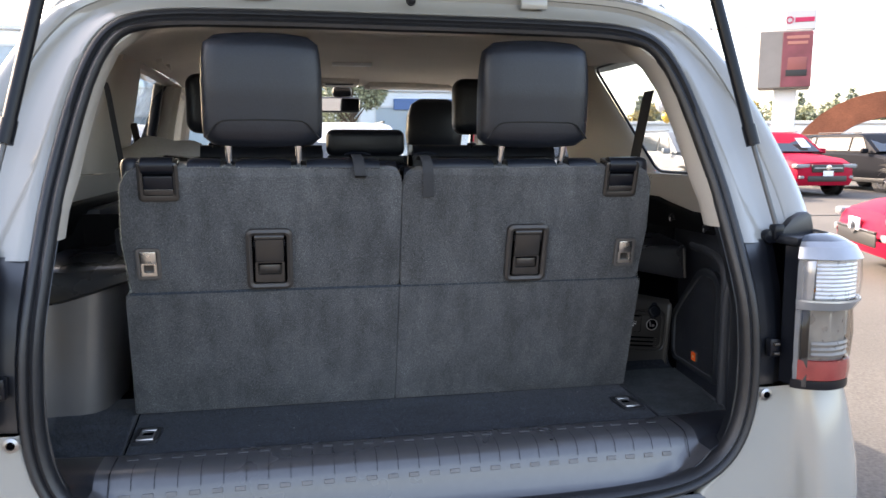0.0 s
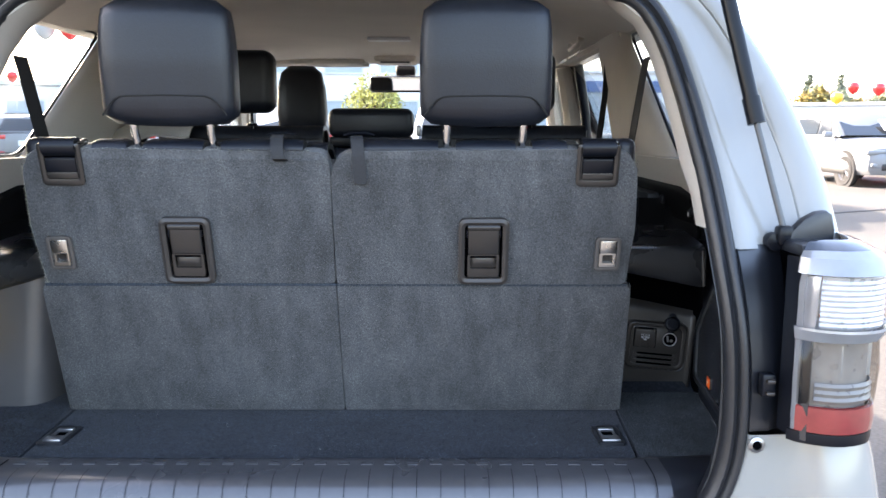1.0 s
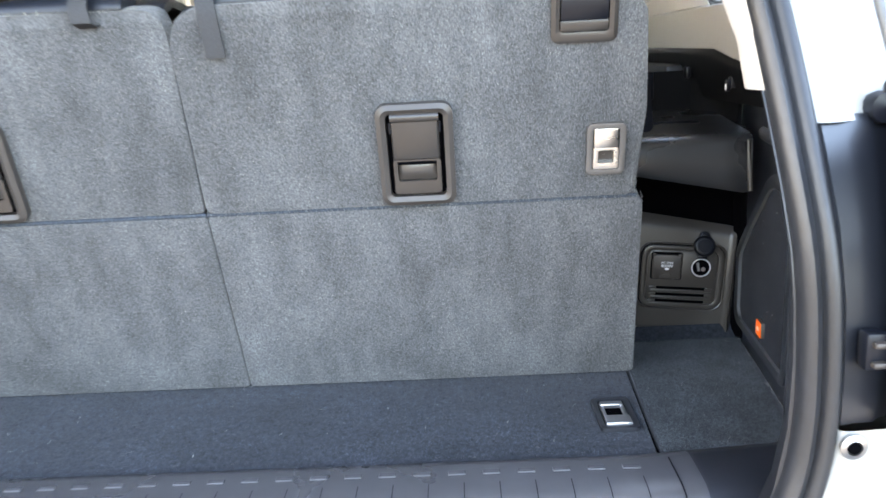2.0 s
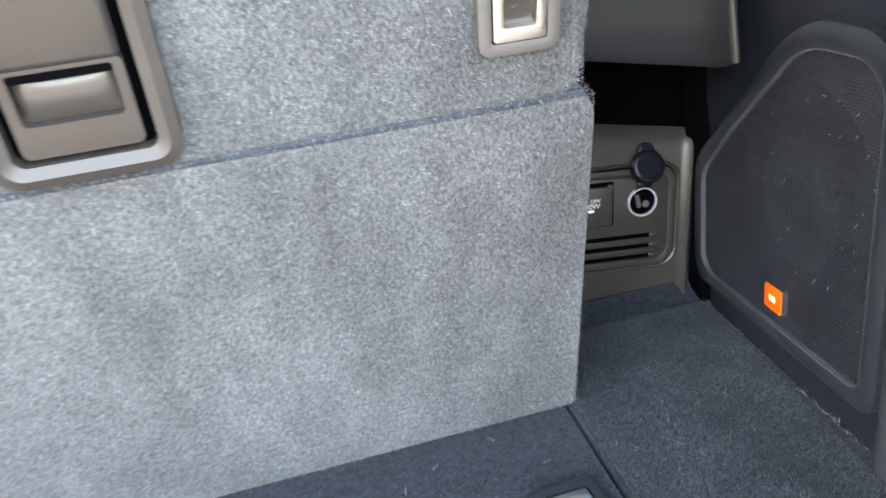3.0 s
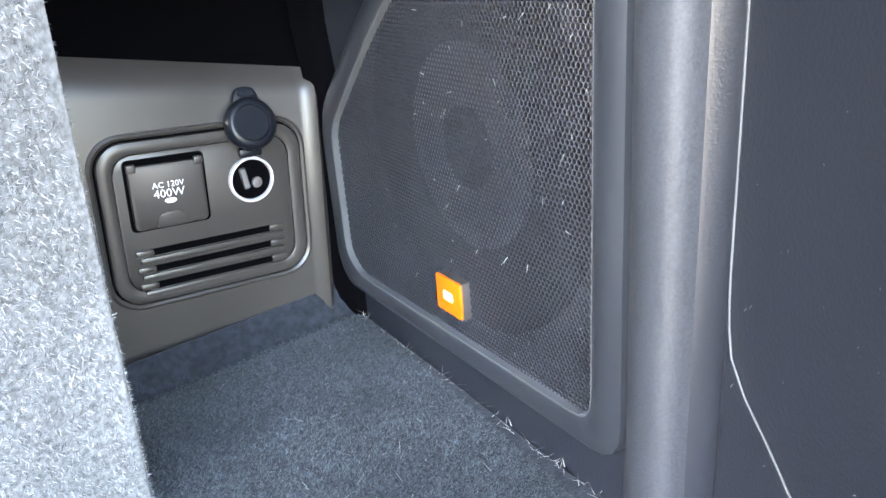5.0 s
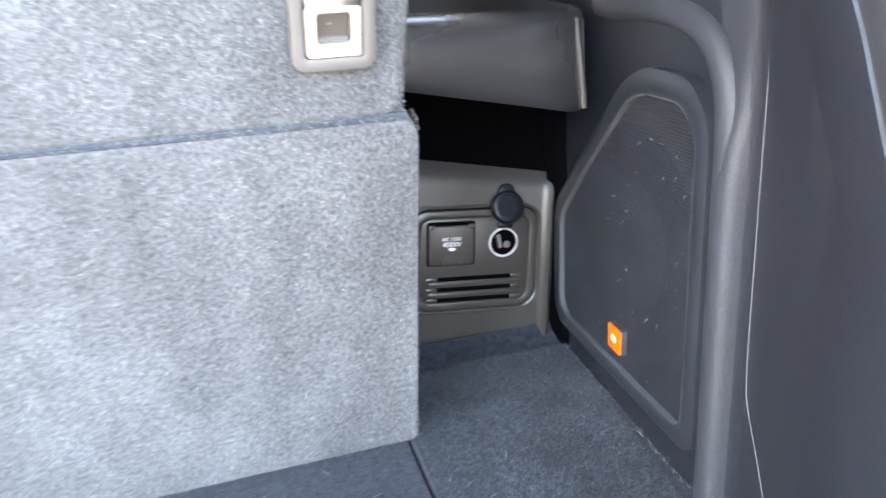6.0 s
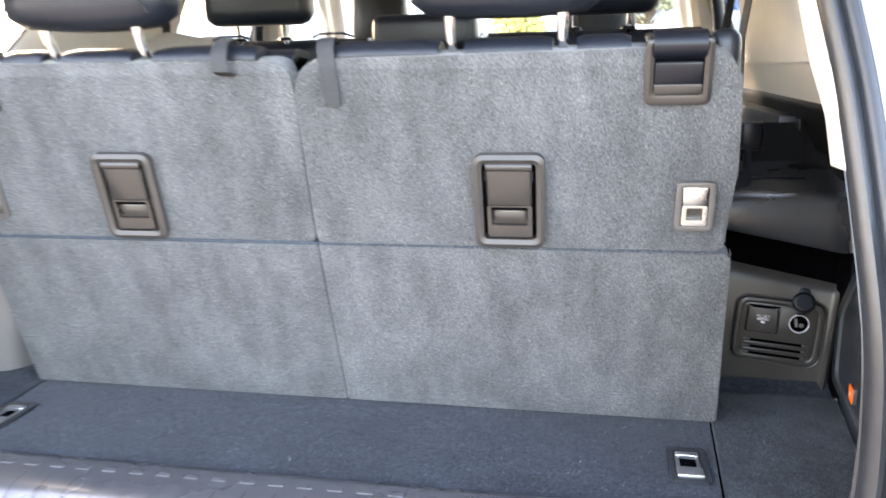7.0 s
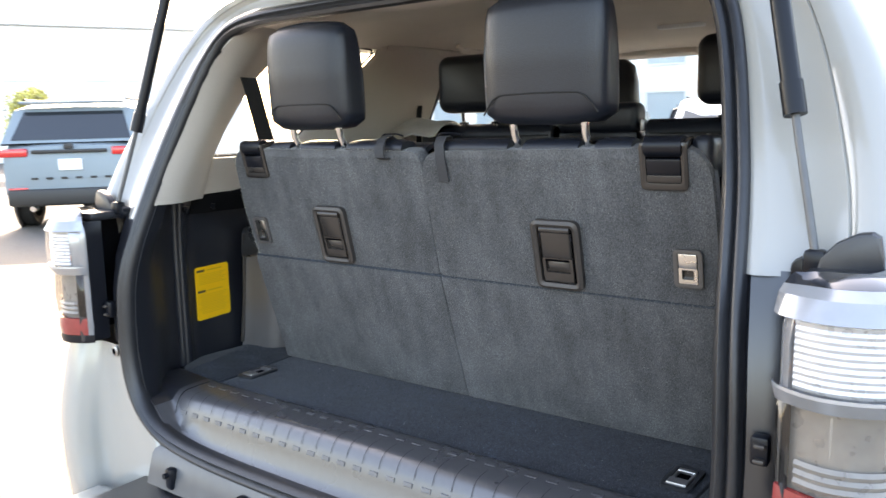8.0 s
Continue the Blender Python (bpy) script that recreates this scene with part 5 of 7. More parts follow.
def seat_half(sx):
    c_x = 0.264 * sx
    side = "beside the power outlet nook" if sx > 0 else "beside the yellow label panel"
    seat = thing("third_row_seat", f"upright third-row seat with grey carpeted back {side}", "seat", (c_x, 0.40, FLOOR), "third-row seats")
    inner, outer = 0.0005, 0.530
    FACE = UPPER @ pose(0, 0, 0.0025) if sx > 0 else UPPER         # the half beside the outlet stands a little proud
    # upper carpeted back
    o = [(inner, 0.0025), (outer - 0.006, 0.0025), (outer + 0.002, up(1.21)), (outer - 0.004, up(1.316)), (outer - 0.022, up(1.345)), (outer - 0.05, up(1.350)), *(((inner + 0.040, up(1.345)), (inner + 0.012, up(1.336)), (inner, up(1.306))) if sx > 0 else ((inner + 0.020, up(1.344)), (inner + 0.006, up(1.339)), (inner, up(1.319))))]
    o = [(x * sx, y) for x, y in o]
    if sx < 0:
        o = o[::-1]
    back = part("back_panel", prism(rounded(o, 0.012, 3), -0.030, 0.0, FACE, 0.0035, 3), M_CARPET, seat, "grey carpeted seat back", smooth=40)
    # lower flap
    h = (1.1012 - 0.832) / U_LO.z
    q = [(inner, 0.0), (0.546, 0.0), (0.536, h - 0.012), (0.532, h), (inner, h)]
    q = [(x * sx, y) for x, y in q]
    if sx < 0:
        q = q[::-1]
    flap = part("lower_flap", prism(rounded(q, 0.006, 3), -0.022, 0.0, LOWER, 0.0025, 3), M_CARPET, seat, "hinged carpeted flap down to the floor", smooth=40)
    part("fold_seam", tube([(sx * inner, 0.3218, 1.1032), (sx * 0.528, 0.3218, 1.1032)], 0.0027, 8), M_SEAM, seat, "folded seam between back and flap, its shadow put into the dark tone")
    # pile on both
    a, b2 = (inner, outer - 0.004)
    P = lambda mtx, x, y, k=0.0005: tuple(mtx @ Vector((x * sx, y, k)))
    pts, nr = scatter(110000, [P(FACE, a + 0.002, 0.0055), P(FACE, b2, 0.0055), P(FACE, b2, up(1.333)), P(FACE, a + 0.002, up(1.333))], N_UP)
    lx_, ly_ = np.abs(pts[:, 0]), (pts[:, 2] - 1.102) / U_UP.z
    keep = np.ones(len(pts), bool)
    for qx, qy, qw, qh in ((abs(0.265 if sx > 0 else -0.260), up(1.1705), 0.087, 0.123), (0.4865, up(1.1655), 0.043, 0.061), (0.457, up(1.322), 0.074, 0.076)):
        keep &= ~((np.abs(lx_ - qx) < qw / 2) & (np.abs(ly_ - qy) < qh / 2))
    strands("carpet_nap", (pts[keep], nr[keep]), M_PILE, back, 0.0019, 0.0004, 0.8)
    strands("carpet_nap", scatter(130000, [P(LOWER, a + 0.002, 0.002), P(LOWER, 0.542, 0.002), P(LOWER, 0.532, h - 0.004), P(LOWER, a + 0.002, h - 0.004)], N_LO), M_PILE, flap, 0.0019, 0.0004, 0.8)
    # fibres that lie across the fold
    strands("fold_nap", scatter(1900, [P(LOWER, a + 0.002, h - 0.005), P(LOWER, 0.530, h - 0.005), P(FACE, 0.530, 0.006), P(FACE, a + 0.002, 0.006)], N_LO), M_PILE, flap, 0.0024, 0.0004, 0.9)
    # fringe of fibres along the outer edge; sunlight is in one half's pale colour
    fray = 0.0042 if sx < 0 else 0.0016
    for mtx, x0, x1, y0, y1, prt in ((FACE, outer - 0.006, outer + 0.002, 0.003, up(1.21), back), (FACE, outer + 0.002, outer - 0.004, up(1.21), up(1.316), back), (FACE, outer - 0.004, outer - 0.020, up(1.316), up(1.340), back), (LOWER, 0.546, 0.535, 0.0, h, flap)):
        pts, nr = scatter(int(18000 * (y1 - y0)), [P(mtx, x0, y0, -0.014), P(mtx, x0, y0, -0.001), P(mtx, x1, y1, -0.001), P(mtx, x1, y1, -0.014)], (sx, 0, 0))
        strands("edge_nap", (pts, nr), M_SUNEDGE if sx < 0 and prt is back else M_PILE, prt, fray if prt is back else 0.0016, 0.0005, 0.7)
    if sx < 0:      # frayed top edge of this half, sunlight put into its paleness
        strands("edge_nap", scatter(2600, [P(FACE, 0.03, up(1.3430), -0.012), P(FACE, 0.48, up(1.3490), -0.012), P(FACE, 0.48, up(1.3490), 0.0), P(FACE, 0.03, up(1.3430), 0.0)], U_UP), M_SUNEDGE, back, 0.0040, 0.0006, 0.9)
    strands("lint", scatter(800, [P(LOWER, 0.01, 0.01), P(LOWER, 0.53, 0.01), P(LOWER, 0.52, h), P(LOWER, 0.01, h)], N_LO), M_LINT, flap, 0.0021, 0.00028, 1.5)
    strands("lint", scatter(700, [P(FACE, 0.01, 0.01), P(FACE, 0.52, 0.01), P(FACE, 0.52, up(1.33)), P(FACE, 0.01, up(1.33))], N_UP), M_LINT, back, 0.0021, 0.00028, 1.5)
    # leather seat in front of the board
    cush = [[(sx * x, y, z) for x in (0.008, 0.03, 0.26, 0.50, 0.522)] for y, z in ((0.385, 1.05), (0.345, 1.18), (0.312, 1.30), (0.296, 1.330), (0.300, 1.342), (0.32, 1.350), (0.36, 1.346), (0.40, 1.325), (0.43, 1.20), (0.50, 0.98), (0.80, 0.95), (0.82, 0.84))]
    part("seat_cushion", sheet(cush, 0.01), M_LEATHER, seat, "black leather seat front", smooth=60)
    # rolled pads between the posts
    spans = [(0.045, 0.185), (0.215, 0.317), (0.345, 0.405)]
    for s0, s1 in spans:
        rows = []
        for f in range(9):
            x = s0 + (s1 - s0) * f / 8
            e = 1 - abs(2 * f / 8 - 1) ** 8
            rows.append([(sx * x, 0.290 + 0.026 * math.cos(a), 1.3475 + (0.016 + 0.003 * e) * math.sin(a)) for a in [6.28319 * k / 12 for k in range(12)]])
        part("top_pad", grid(rows, close_u=True, cap=True), M_LEATHER, seat, smooth=60)
    part("top_stitch", tube([(sx * 0.506, 0.276, 1.356), (sx * 0.508, 0.30, 1.368), (sx * 0.508, 0.34, 1.366)], 0.0012, 5), M_STITCH, seat)
    part("corner_pad", rbox((sx * 0.508, 0.312, 1.335), (0.036, 0.075, 0.066), 0.014, 3), M_LEATHER, seat)
    # top latch
    lx = 0.457 * sx
    T = FACE @ pose(lx, up(1.323), -0.0010) @ Matrix.Scale(0.93, 4)
    latch = part("latch_bezel", frame_ring(rrect(0.078, 0.080, 0.009, 4), rrect(0.058, 0.064, 0.005, 4, 0, 0.004), -0.014, 0.005, T, 0.002), M_LEVER, seat, "charcoal latch housing at the seat top")
    for bx in (-0.034, 0.034):
        part("bezel_arm", rbox((bx, 0.034, -0.016), (0.010, 0.012, 0.044), 0.004, 2, T), M_LEVER, latch)
    part("latch_roll", join(tube([tuple(T @ Vector((-0.0305, 0.030, -0.0080))), tuple(T @ Vector((0.0305, 0.030, -0.0080)))], 0.0165, 16), rbox((0, 0.028, -0.022), (0.058, 0.022, 0.040), 0.004, 2, T)), M_SOFTBLACK, latch, "glossy black roll of the latch", smooth=60)
    part("latch_lever", rbox((0, -0.001, 0.0020), (0.057, 0.028, 0.009), 0.0035, 2, T), M_SOFTBLACK, latch)
    part("latch_lip", rbox((0, -0.0205, 0.0030), (0.057, 0.013, 0.007), 0.002, 2, T), M_LEVER, latch)
    part("latch_well", prism(rrect(0.060, 0.066, 0.004, 3, 0, 0.002), 0.0000, 0.0022, T), M_DARK, latch)
    # folding handle
    hx = 0.265 if sx > 0 else -0.260
    H = FACE @ pose(hx, up(1.1705), 0.0060)
    hand = part("fold_handle", frame_ring(rrect(0.089, 0.125, 0.013, 5), rrect(0.067, 0.103, 0.006, 5), -0.006, 0.004, H, 0.003), M_HANDLE, seat, "charcoal fold handle in a rounded frame", smooth=50)
    part("handle_well", prism(rrect(0.070, 0.106, 0.005, 3), -0.0059, -0.0050, H), M_DARK, hand)
    part("handle_lever", join(rbox((0, 0.022, 0.000), (0.056, 0.056, 0.010), 0.004, 3, H), tube([tuple(H @ Vector((-0.028, 0.046, 0.000))), tuple(H @ Vector((0.028, 0.046, 0.000)))], 0.0068, 14)), M_LEVER, hand, "glossy black lever", smooth=50)
    part("lever_frame", frame_ring(rrect(0.056, 0.044, 0.004, 4, 0, -0.026), rrect(0.046, 0.024, 0.003, 4, 0, -0.020), -0.004, 0.0035, H, 0.0005), M_LEVER, hand)
    scoop = [[tuple(H @ Vector((x, -0.0085 - 0.0235 * f, -0.0045 + 0.0065 * math.sin(3.14 * min(1.0, 0.12 + 0.9 * f)) * (1 - abs(x / 0.0225) ** 6)))) for x in (-0.0225, -0.021, -0.017, -0.008, 0, 0.008, 0.017, 0.021, 0.0225)] for f in (0, 0.15, 0.3, 0.45, 0.6, 0.75, 0.9, 1.0)]
    part("lever_scoop", sheet(scoop, 0.001), M_SCOOP, hand, "polished finger scoop", smooth=60)
    part("scoop_shadow", prism(rrect(0.046, 0.0045, 0.001, 2, 0, -0.0085), -0.004, 0.0038, H), M_DARK, hand)
    for bx in (-0.029, 0.029):
        part("spring_tab", tube([tuple(H @ Vector((bx, 0.040, 0.002))), tuple(H @ Vector((bx, 0.028, 0.003)))], 0.0012, 6), M_SOFTBLACK, hand)
    # bright release plate
    C = FACE @ pose(0.4865 * sx, up(1.1655), 0.0030)
    plate = part("release_plate", frame_ring(rrect(0.045, 0.063, 0.007, 4), rrect(0.031, 0.050, 0.002, 4), -0.003, 0.003, C, 0.001), M_PLATEGREY, seat, "release plate with a satin metal lever")
    part("metal_lever", join(rbox((0, 0.0125, 0.001), (0.029, 0.026, 0.006), 0.002, 2, C), frame_ring(rrect(0.029, 0.026, 0.002, 3, 0, -0.011), rrect(0.0185, 0.016, 0.002, 3, 0, -0.009), -0.002, 0.004, C, 0.0003)), M_SATIN, plate, "satin metal lever")
    part("lever_well", prism(rrect(0.032, 0.051, 0.002, 3), -0.0029, -0.0022, C), M_LEVER, plate)
    headrest(seat, c_x)
    # loose strap over the top edge
    sxp = 0.042 if sx > 0 else -0.092
    line = [(0.300, 1.362), (0.285, 1.370), (0.270, 1.368), (0.259, 1.356), (0.259, 1.33), (0.267, 1.290)] if sx > 0 else [(0.300, 1.364), (0.282, 1.372), (0.262, 1.366), (0.250, 1.350), (0.250, 1.334), (0.262, 1.330), (0.272, 1.338)]
    part("strap", sheet([[(sxp - 0.0105 + 0.002 * k, y, z), (sxp + 0.0105 + 0.002 * k, y, z)] for k, (y, z) in enumerate(line)], 0.0018), M_WEB, seat, "short black webbing strap", smooth=60)
    part("strap_clip", tube([(sxp - 0.02, 0.290, 1.372), (sxp - 0.01, 0.288, 1.376), (sxp + 0.02, 0.288, 1.376), (sxp + 0.032, 0.292, 1.372)], 0.0018, 6), M_SOFTBLACK, seat)
    return seat


seat_half(1)
seat_half(-1)

# ---- belts on the rear pillars ----
def pillar_belt(sx):
    ob = thing("seat_belt", "black webbing seat belt hanging from the rear pillar", "seat belt", (sx * 0.55, 0.36, 1.3), "rear seat belts")
    hx, hy = -sx * 0.0004, -0.0240
    b = sheet([[(sx * x - hx, y - hy, z), (sx * x + hx, y + hy, z)] for x, y, z in ((0.556, 0.346, 1.510), (0.553, 0.349, 1.495), (0.547, 0.362, 1.43), (0.541, 0.378, 1.36), (0.548, 0.405, 1.28), (0.552, 0.425, 1.185))], 0.0016)
    part("webbing", b, M_BELT, ob)
    part("buckle", join(frame_ring(rrect(0.05, 0.06, 0.01, 3), rrect(0.034, 0.03, 0.004, 3, 0, 0.008), 0, 0.008, pose(sx * 0.547, 0.432, 1.195, 80, 0, 20))), M_SOFTBLACK, ob)


pillar_belt(1)
pillar_belt(-1)

# ---- second row ----
def row_seat(name, label, x0, x1, y, top, rest, rest_top, rest_y):
    cx, w = (x0 + x1) / 2, x1 - x0
    ob = thing(name, label, "seat", (cx, y, 0.75), name.replace("_", " ") + "s")
    back = [[(x, yy + 0.02 * math.sin(3.14 * f), z) for f, x in ((0, x0), (0.05, x0 + 0.012), (0.5, cx), (0.95, x1 - 0.012), (1, x1))] for yy, z in ((y + 0.05, 0.80), (y - 0.02, 1.10), (y - 0.045, top - 0.04), (y - 0.04, top - 0.012), (y - 0.015, top), (y + 0.05, top), (y + 0.08, top - 0.02), (y + 0.10, top - 0.10), (y + 0.16, 0.95), (y + 0.55, 0.92), (y + 0.58, 0.78))]
    part("backrest", sheet(back, 0.012), M_LEATHER, ob, smooth=60)
    part("top_seam", tube([(x0 + 0.01, y - 0.042, top - 0.035), (x1 - 0.01, y - 0.042, top - 0.035)], 0.002, 6), M_BLACKTHREAD, ob)
    if rest:
        rx0, rx1, rz0 = rest
        hr = part("headrest", rbox(((rx0 + rx1) / 2, rest_y, (rz0 + rest_top) / 2), (rx1 - rx0, 0.085, rest_top - rz0), 0.032, 5), M_LEATHER, ob, smooth=60)
        for px in (-0.055, 0.055):
            part("post", tube([((rx0 + rx1) / 2 + px, rest_y, rz0 + 0.01), ((rx0 + rx1) / 2 + px, rest_y + 0.01, top - 0.01)], 0.006, 10), M_CHROME, hr)
            part("post_collar", lathe([(0.0, 0.0), (0.016, 0.0), (0.013, 0.007), (0.0, 0.008)], 14, pose((rx0 + rx1) / 2 + px, rest_y + 0.008, top - 0.001)), M_SOFTBLACK, hr)
    return ob


row_seat("second_row_seat", "black leather second-row seat with its headrest raised", -0.56, -0.125, 1.05, 1.398, (-0.497, -0.250, 1.430), 1.594, 1.03)
row_seat("second_row_seat", "black leather second-row seat behind the driver side gap", 0.140, 0.575, 1.05, 1.400, (0.262, 0.492, 1.430), 1.594, 1.03)
row_seat("second_row_seat", "narrow black leather middle seat with a low headrest", -0.122, 0.122, 1.06, 1.346, None, 0, 0)
mid_rest = thing("middle_headrest", "low black leather roll headrest on the middle seat", "headrest", (0, 1.05, 1.346))
part("roll", rbox((0.002, 1.045, 1.405), (0.228, 0.075, 0.078), 0.022, 4), M_LEATHER, mid_rest, smooth=60)
part("base", rbox((0.002, 1.05, 1.356), (0.22, 0.06, 0.026), 0.004), M_SOFTBLACK, mid_rest)
part("lever", rbox((0.130, 1.02, 1.385), (0.012, 0.02, 0.03), 0.004), M_STEEL, mid_rest)
# crumpled cloth cover on the left seat corner and its belt
cloth = thing("cloth_cover", "crumpled beige cloth on the corner of the second-row seat", "cloth", (-0.56, 1.0, 1.36))
rows = []
for i in range(9):
    f = i / 8
    rows.append([(-0.672 + 0.215 * f + 0.006 * math.sin(9 * f + 2 * g), 0.93 + 0.20 * g, 1.362 + 0.056 * math.sin(3.14 * g) * (1 - 0.3 * f) + 0.005 * math.sin(13 * f + 5 * g) + 0.005 * math.sin(9 * g - 6 * f) - 0.035 * max(0, 0.25 - f) * 4) for g in [k / 7 for k in range(8)]])
part("fabric", sheet(rows, 0.004), M_CLOTH, cloth, smooth=80)
belt2 = thing("seat_belt", "black belt loop above the cloth by the side pillar", "seat belt", (-0.66, 1.1, 1.4), "rear seat belts")
part("webbing", sheet([[(x - 0.010, y, z), (x + 0.010, y, z)] for x, y, z in ((-0.655, 1.12, 1.46), (-0.645, 1.10, 1.42), (-0.63, 1.08, 1.37), (-0.62, 1.06, 1.25))], 0.002), M_BELT, belt2)
belt3 = thing("seat_belt", "black belt loop beside the second-row seat", "seat belt", (0.60, 1.1, 1.4), "rear seat belts")
part("webbing", sheet([[(x - 0.008, y, z), (x + 0.008, y, z)] for x, y, z in ((0.655, 1.14, 1.60), (0.645, 1.12, 1.48), (0.625, 1.08, 1.37), (0.61, 1.06, 1.25))], 0.002), M_BELT, belt3)

# ---- front row, dashboard and header ----
def front_seat(x0, x1, lab, lift, slim):
    ob = thing("front_seat", lab, "seat", ((x0 + x1) / 2, 1.95, 0.75), "front seats")
    cx = (x0 + x1) / 2
    rows = []
    for z, hw, y0, y1 in ((0.80, 0.24, 1.98, 2.20), (1.05, 0.25, 1.93, 2.10), (1.25, 0.24, 1.88, 2.02), (1.34, 0.20, 1.87, 1.99), (1.365, 0.15, 1.88, 1.97)):
        rows.append([(cx + hw * math.copysign(abs(math.cos(a)) ** 0.4, math.cos(a)), (y0 + y1) / 2 + (y1 - y0) / 2 * math.copysign(abs(math.sin(a)) ** 0.5, math.sin(a)), z) for a in [6.28319 * k / 24 for k in range(24)]])
    part("backrest", grid(rows, close_u=True, cap=True), M_LEATHER, ob, smooth=60)
    rows = []
    for z, hw, d in ((1.375, 0.085, 0.03), (1.39, 0.110, 0.045), (1.45, 0.118, 0.05), (1.52, 0.112, 0.048), (1.565, 0.095, 0.04), (1.585, 0.06, 0.022)):
        z = 1.37 + (z - 1.375) * (1 + lift * 4.8)
        hw *= slim
        rows.append([(cx + hw * math.copysign(abs(math.cos(a)) ** 0.5, math.cos(a)), 1.92 + d * math.copysign(abs(math.sin(a)) ** 0.6, math.sin(a)), z) for a in [6.28319 * k / 24 for k in range(24)]])
    part("headrest", grid(rows, close_u=True, cap=True), M_LEATHER, ob, smooth=70)
    for px in (-0.05, 0.05):
        part("post", tube([(cx + px, 1.92, 1.42), (cx + px, 1.93, 1.34)], 0.006, 8), M_CHROME, ob)


front_seat(-0.56, -0.12, "black leather driver seat with a rounded headrest", 0.050, 0.80)
front_seat(0.15, 0.59, "black leather front passenger seat with a rounded headrest", 0.015, 1.0)
dash = thing("dashboard", "black dashboard under the windscreen", "dashboard", (0, 2.7, 0.9))
part("top_pad", sheet([[(x, y, z - 0.05 * (x / 0.75) ** 2) for x in (-0.74, -0.37, 0, 0.37, 0.74)] for y, z in ((2.42, 0.90), (2.45, 1.12), (2.50, 1.19), (2.65, 1.215), (2.95, 1.20))], 0.02), M_BLACK, dash, smooth=60)
part("steering_wheel", tube([(-0.36 + 0.185 * math.cos(a), 2.33 + 0.06 * math.sin(a), 1.14 + 0.18 * math.sin(a)) for a in [6.28319 * k / 28 for k in range(29)]], 0.016, 10), M_LEATHER, dash, "black leather steering wheel")
console = thing("roof_console", "pale overhead console between the sun visors", "roof console", (0, 2.25, 1.69))
part("body", rbox((0, 2.25, 1.686), (0.17, 0.20, 0.028), 0.010, 3), M_HEADLINER, console)
part("lamp_panel", rbox((0, 2.22, 1.671), (0.13, 0.08, 0.008), 0.003), M_PARCHMENT, console)
part("switch_strip", rbox((0, 2.165, 1.671), (0.12, 0.010, 0.009), 0.003), M_SOFTBLACK, console)
mir = thing("rear_view_mirror", "black rear-view mirror under the roof console", "mirror", (-0.008, 2.42, 1.6))
part("shell", rbox((-0.008, 2.425, 1.598), (0.245, 0.04, 0.072), 0.018, 3), M_SOFTBLACK, mir)
part("mirror_glass", rbox((0, 0, 0), (0.230, 0.003, 0.058), 0.0013, 1, pose(-0.008, 2.4025, 1.598, 2.6)), M_MIRROR, mir)
part("stalk", tube([(0.01, 2.44, 1.615), (0.02, 2.48, 1.65), (0.03, 2.50, 1.69)], 0.012, 8), M_SOFTBLACK, mir)
part("sensor_box", rbox((0.03, 2.48, 1.66), (0.09, 0.08, 0.05), 0.015, 2), M_SOFTBLACK, mir)
for sx in (-1, 1):
    vis = thing("sun_visor", "pale beige sun visor folded up above the windscreen", "sun visor", (sx * 0.34, 2.30, 1.67), "sun visors")
    part("board", rbox((sx * 0.345, 2.330, 1.680), (0.42, 0.15, 0.022), 0.010, 3, None), M_HEADLINER, vis)
    part("visor_clip", rbox((sx * 0.13, 2.27, 1.668), (0.03, 0.02, 0.018), 0.005), M_PARCHMENT, vis)
    part("visor_tag", rbox((sx * 0.40, 2.253, 1.680), (0.10, 0.002, 0.012), 0.0008, 1), M_PARCHMENT, vis)
lampc = thing("dome_lamp", "flush pale dome lamp in the headliner", "lamp", (0, 1.62, 1.695))
part("lens", rbox((0.012, 1.62, 1.6945), (0.145, 0.040, 0.012), 0.004), M_WHITEINK, lampc)
for sx in (-1, 1):
    for gy in (1.35, 2.05):
        grab = thing("grab_handle", "folded grab handle at the headliner edge", "handle", (sx * 0.60, gy, 1.64), "grab handles")
        part("bar", tube([(sx * 0.60, gy - 0.09, 1.655), (sx * 0.597, gy - 0.07, 1.640), (sx * 0.597, gy + 0.07, 1.640), (sx * 0.60, gy + 0.09, 1.655)], 0.010, 8), M_HEADLINER, grab)

# ---- outdoors: ground ----
LOT = pose(0, 2.0, 0) @ pose(0, 0, 0, 0.83) @ pose(0, -2.0, 0)     # the lot climbs a little ahead of the vehicle


def asphalt():
    m = pmat("asphalt", (0.082, 0.0745, 0.064), 0.88, big=(0.35, 0.22), fine=(60, 0.35), bump=(140, 0.5))
    return m


gb = bmesh.new()
bmesh.ops.create_grid(gb, x_segments=40, y_segments=40, size=400)
bmesh.ops.transform(gb, matrix=LOT, verts=gb.verts[:])
solid("ground", gb, asphalt(), "sunlit worn grey tan asphalt of the car lot", "ground", smooth=None)
crack = thing("tar_line", "dark tar crack line across the asphalt", "tar line", (8, 11, 0), kind="structure")
part("line", sheet([[(3.0 + 1.2 * k, 10.9 + 0.25 * math.sin(k * 1.7) + 0.2 * k, 0.006), (3.0 + 1.2 * k, 10.98 + 0.25 * math.sin(k * 1.7) + 0.2 * k, 0.006)] for k in range(14)], 0.004), M_TYRE, crack)
crack.matrix_world = LOT @ crack.matrix_basis

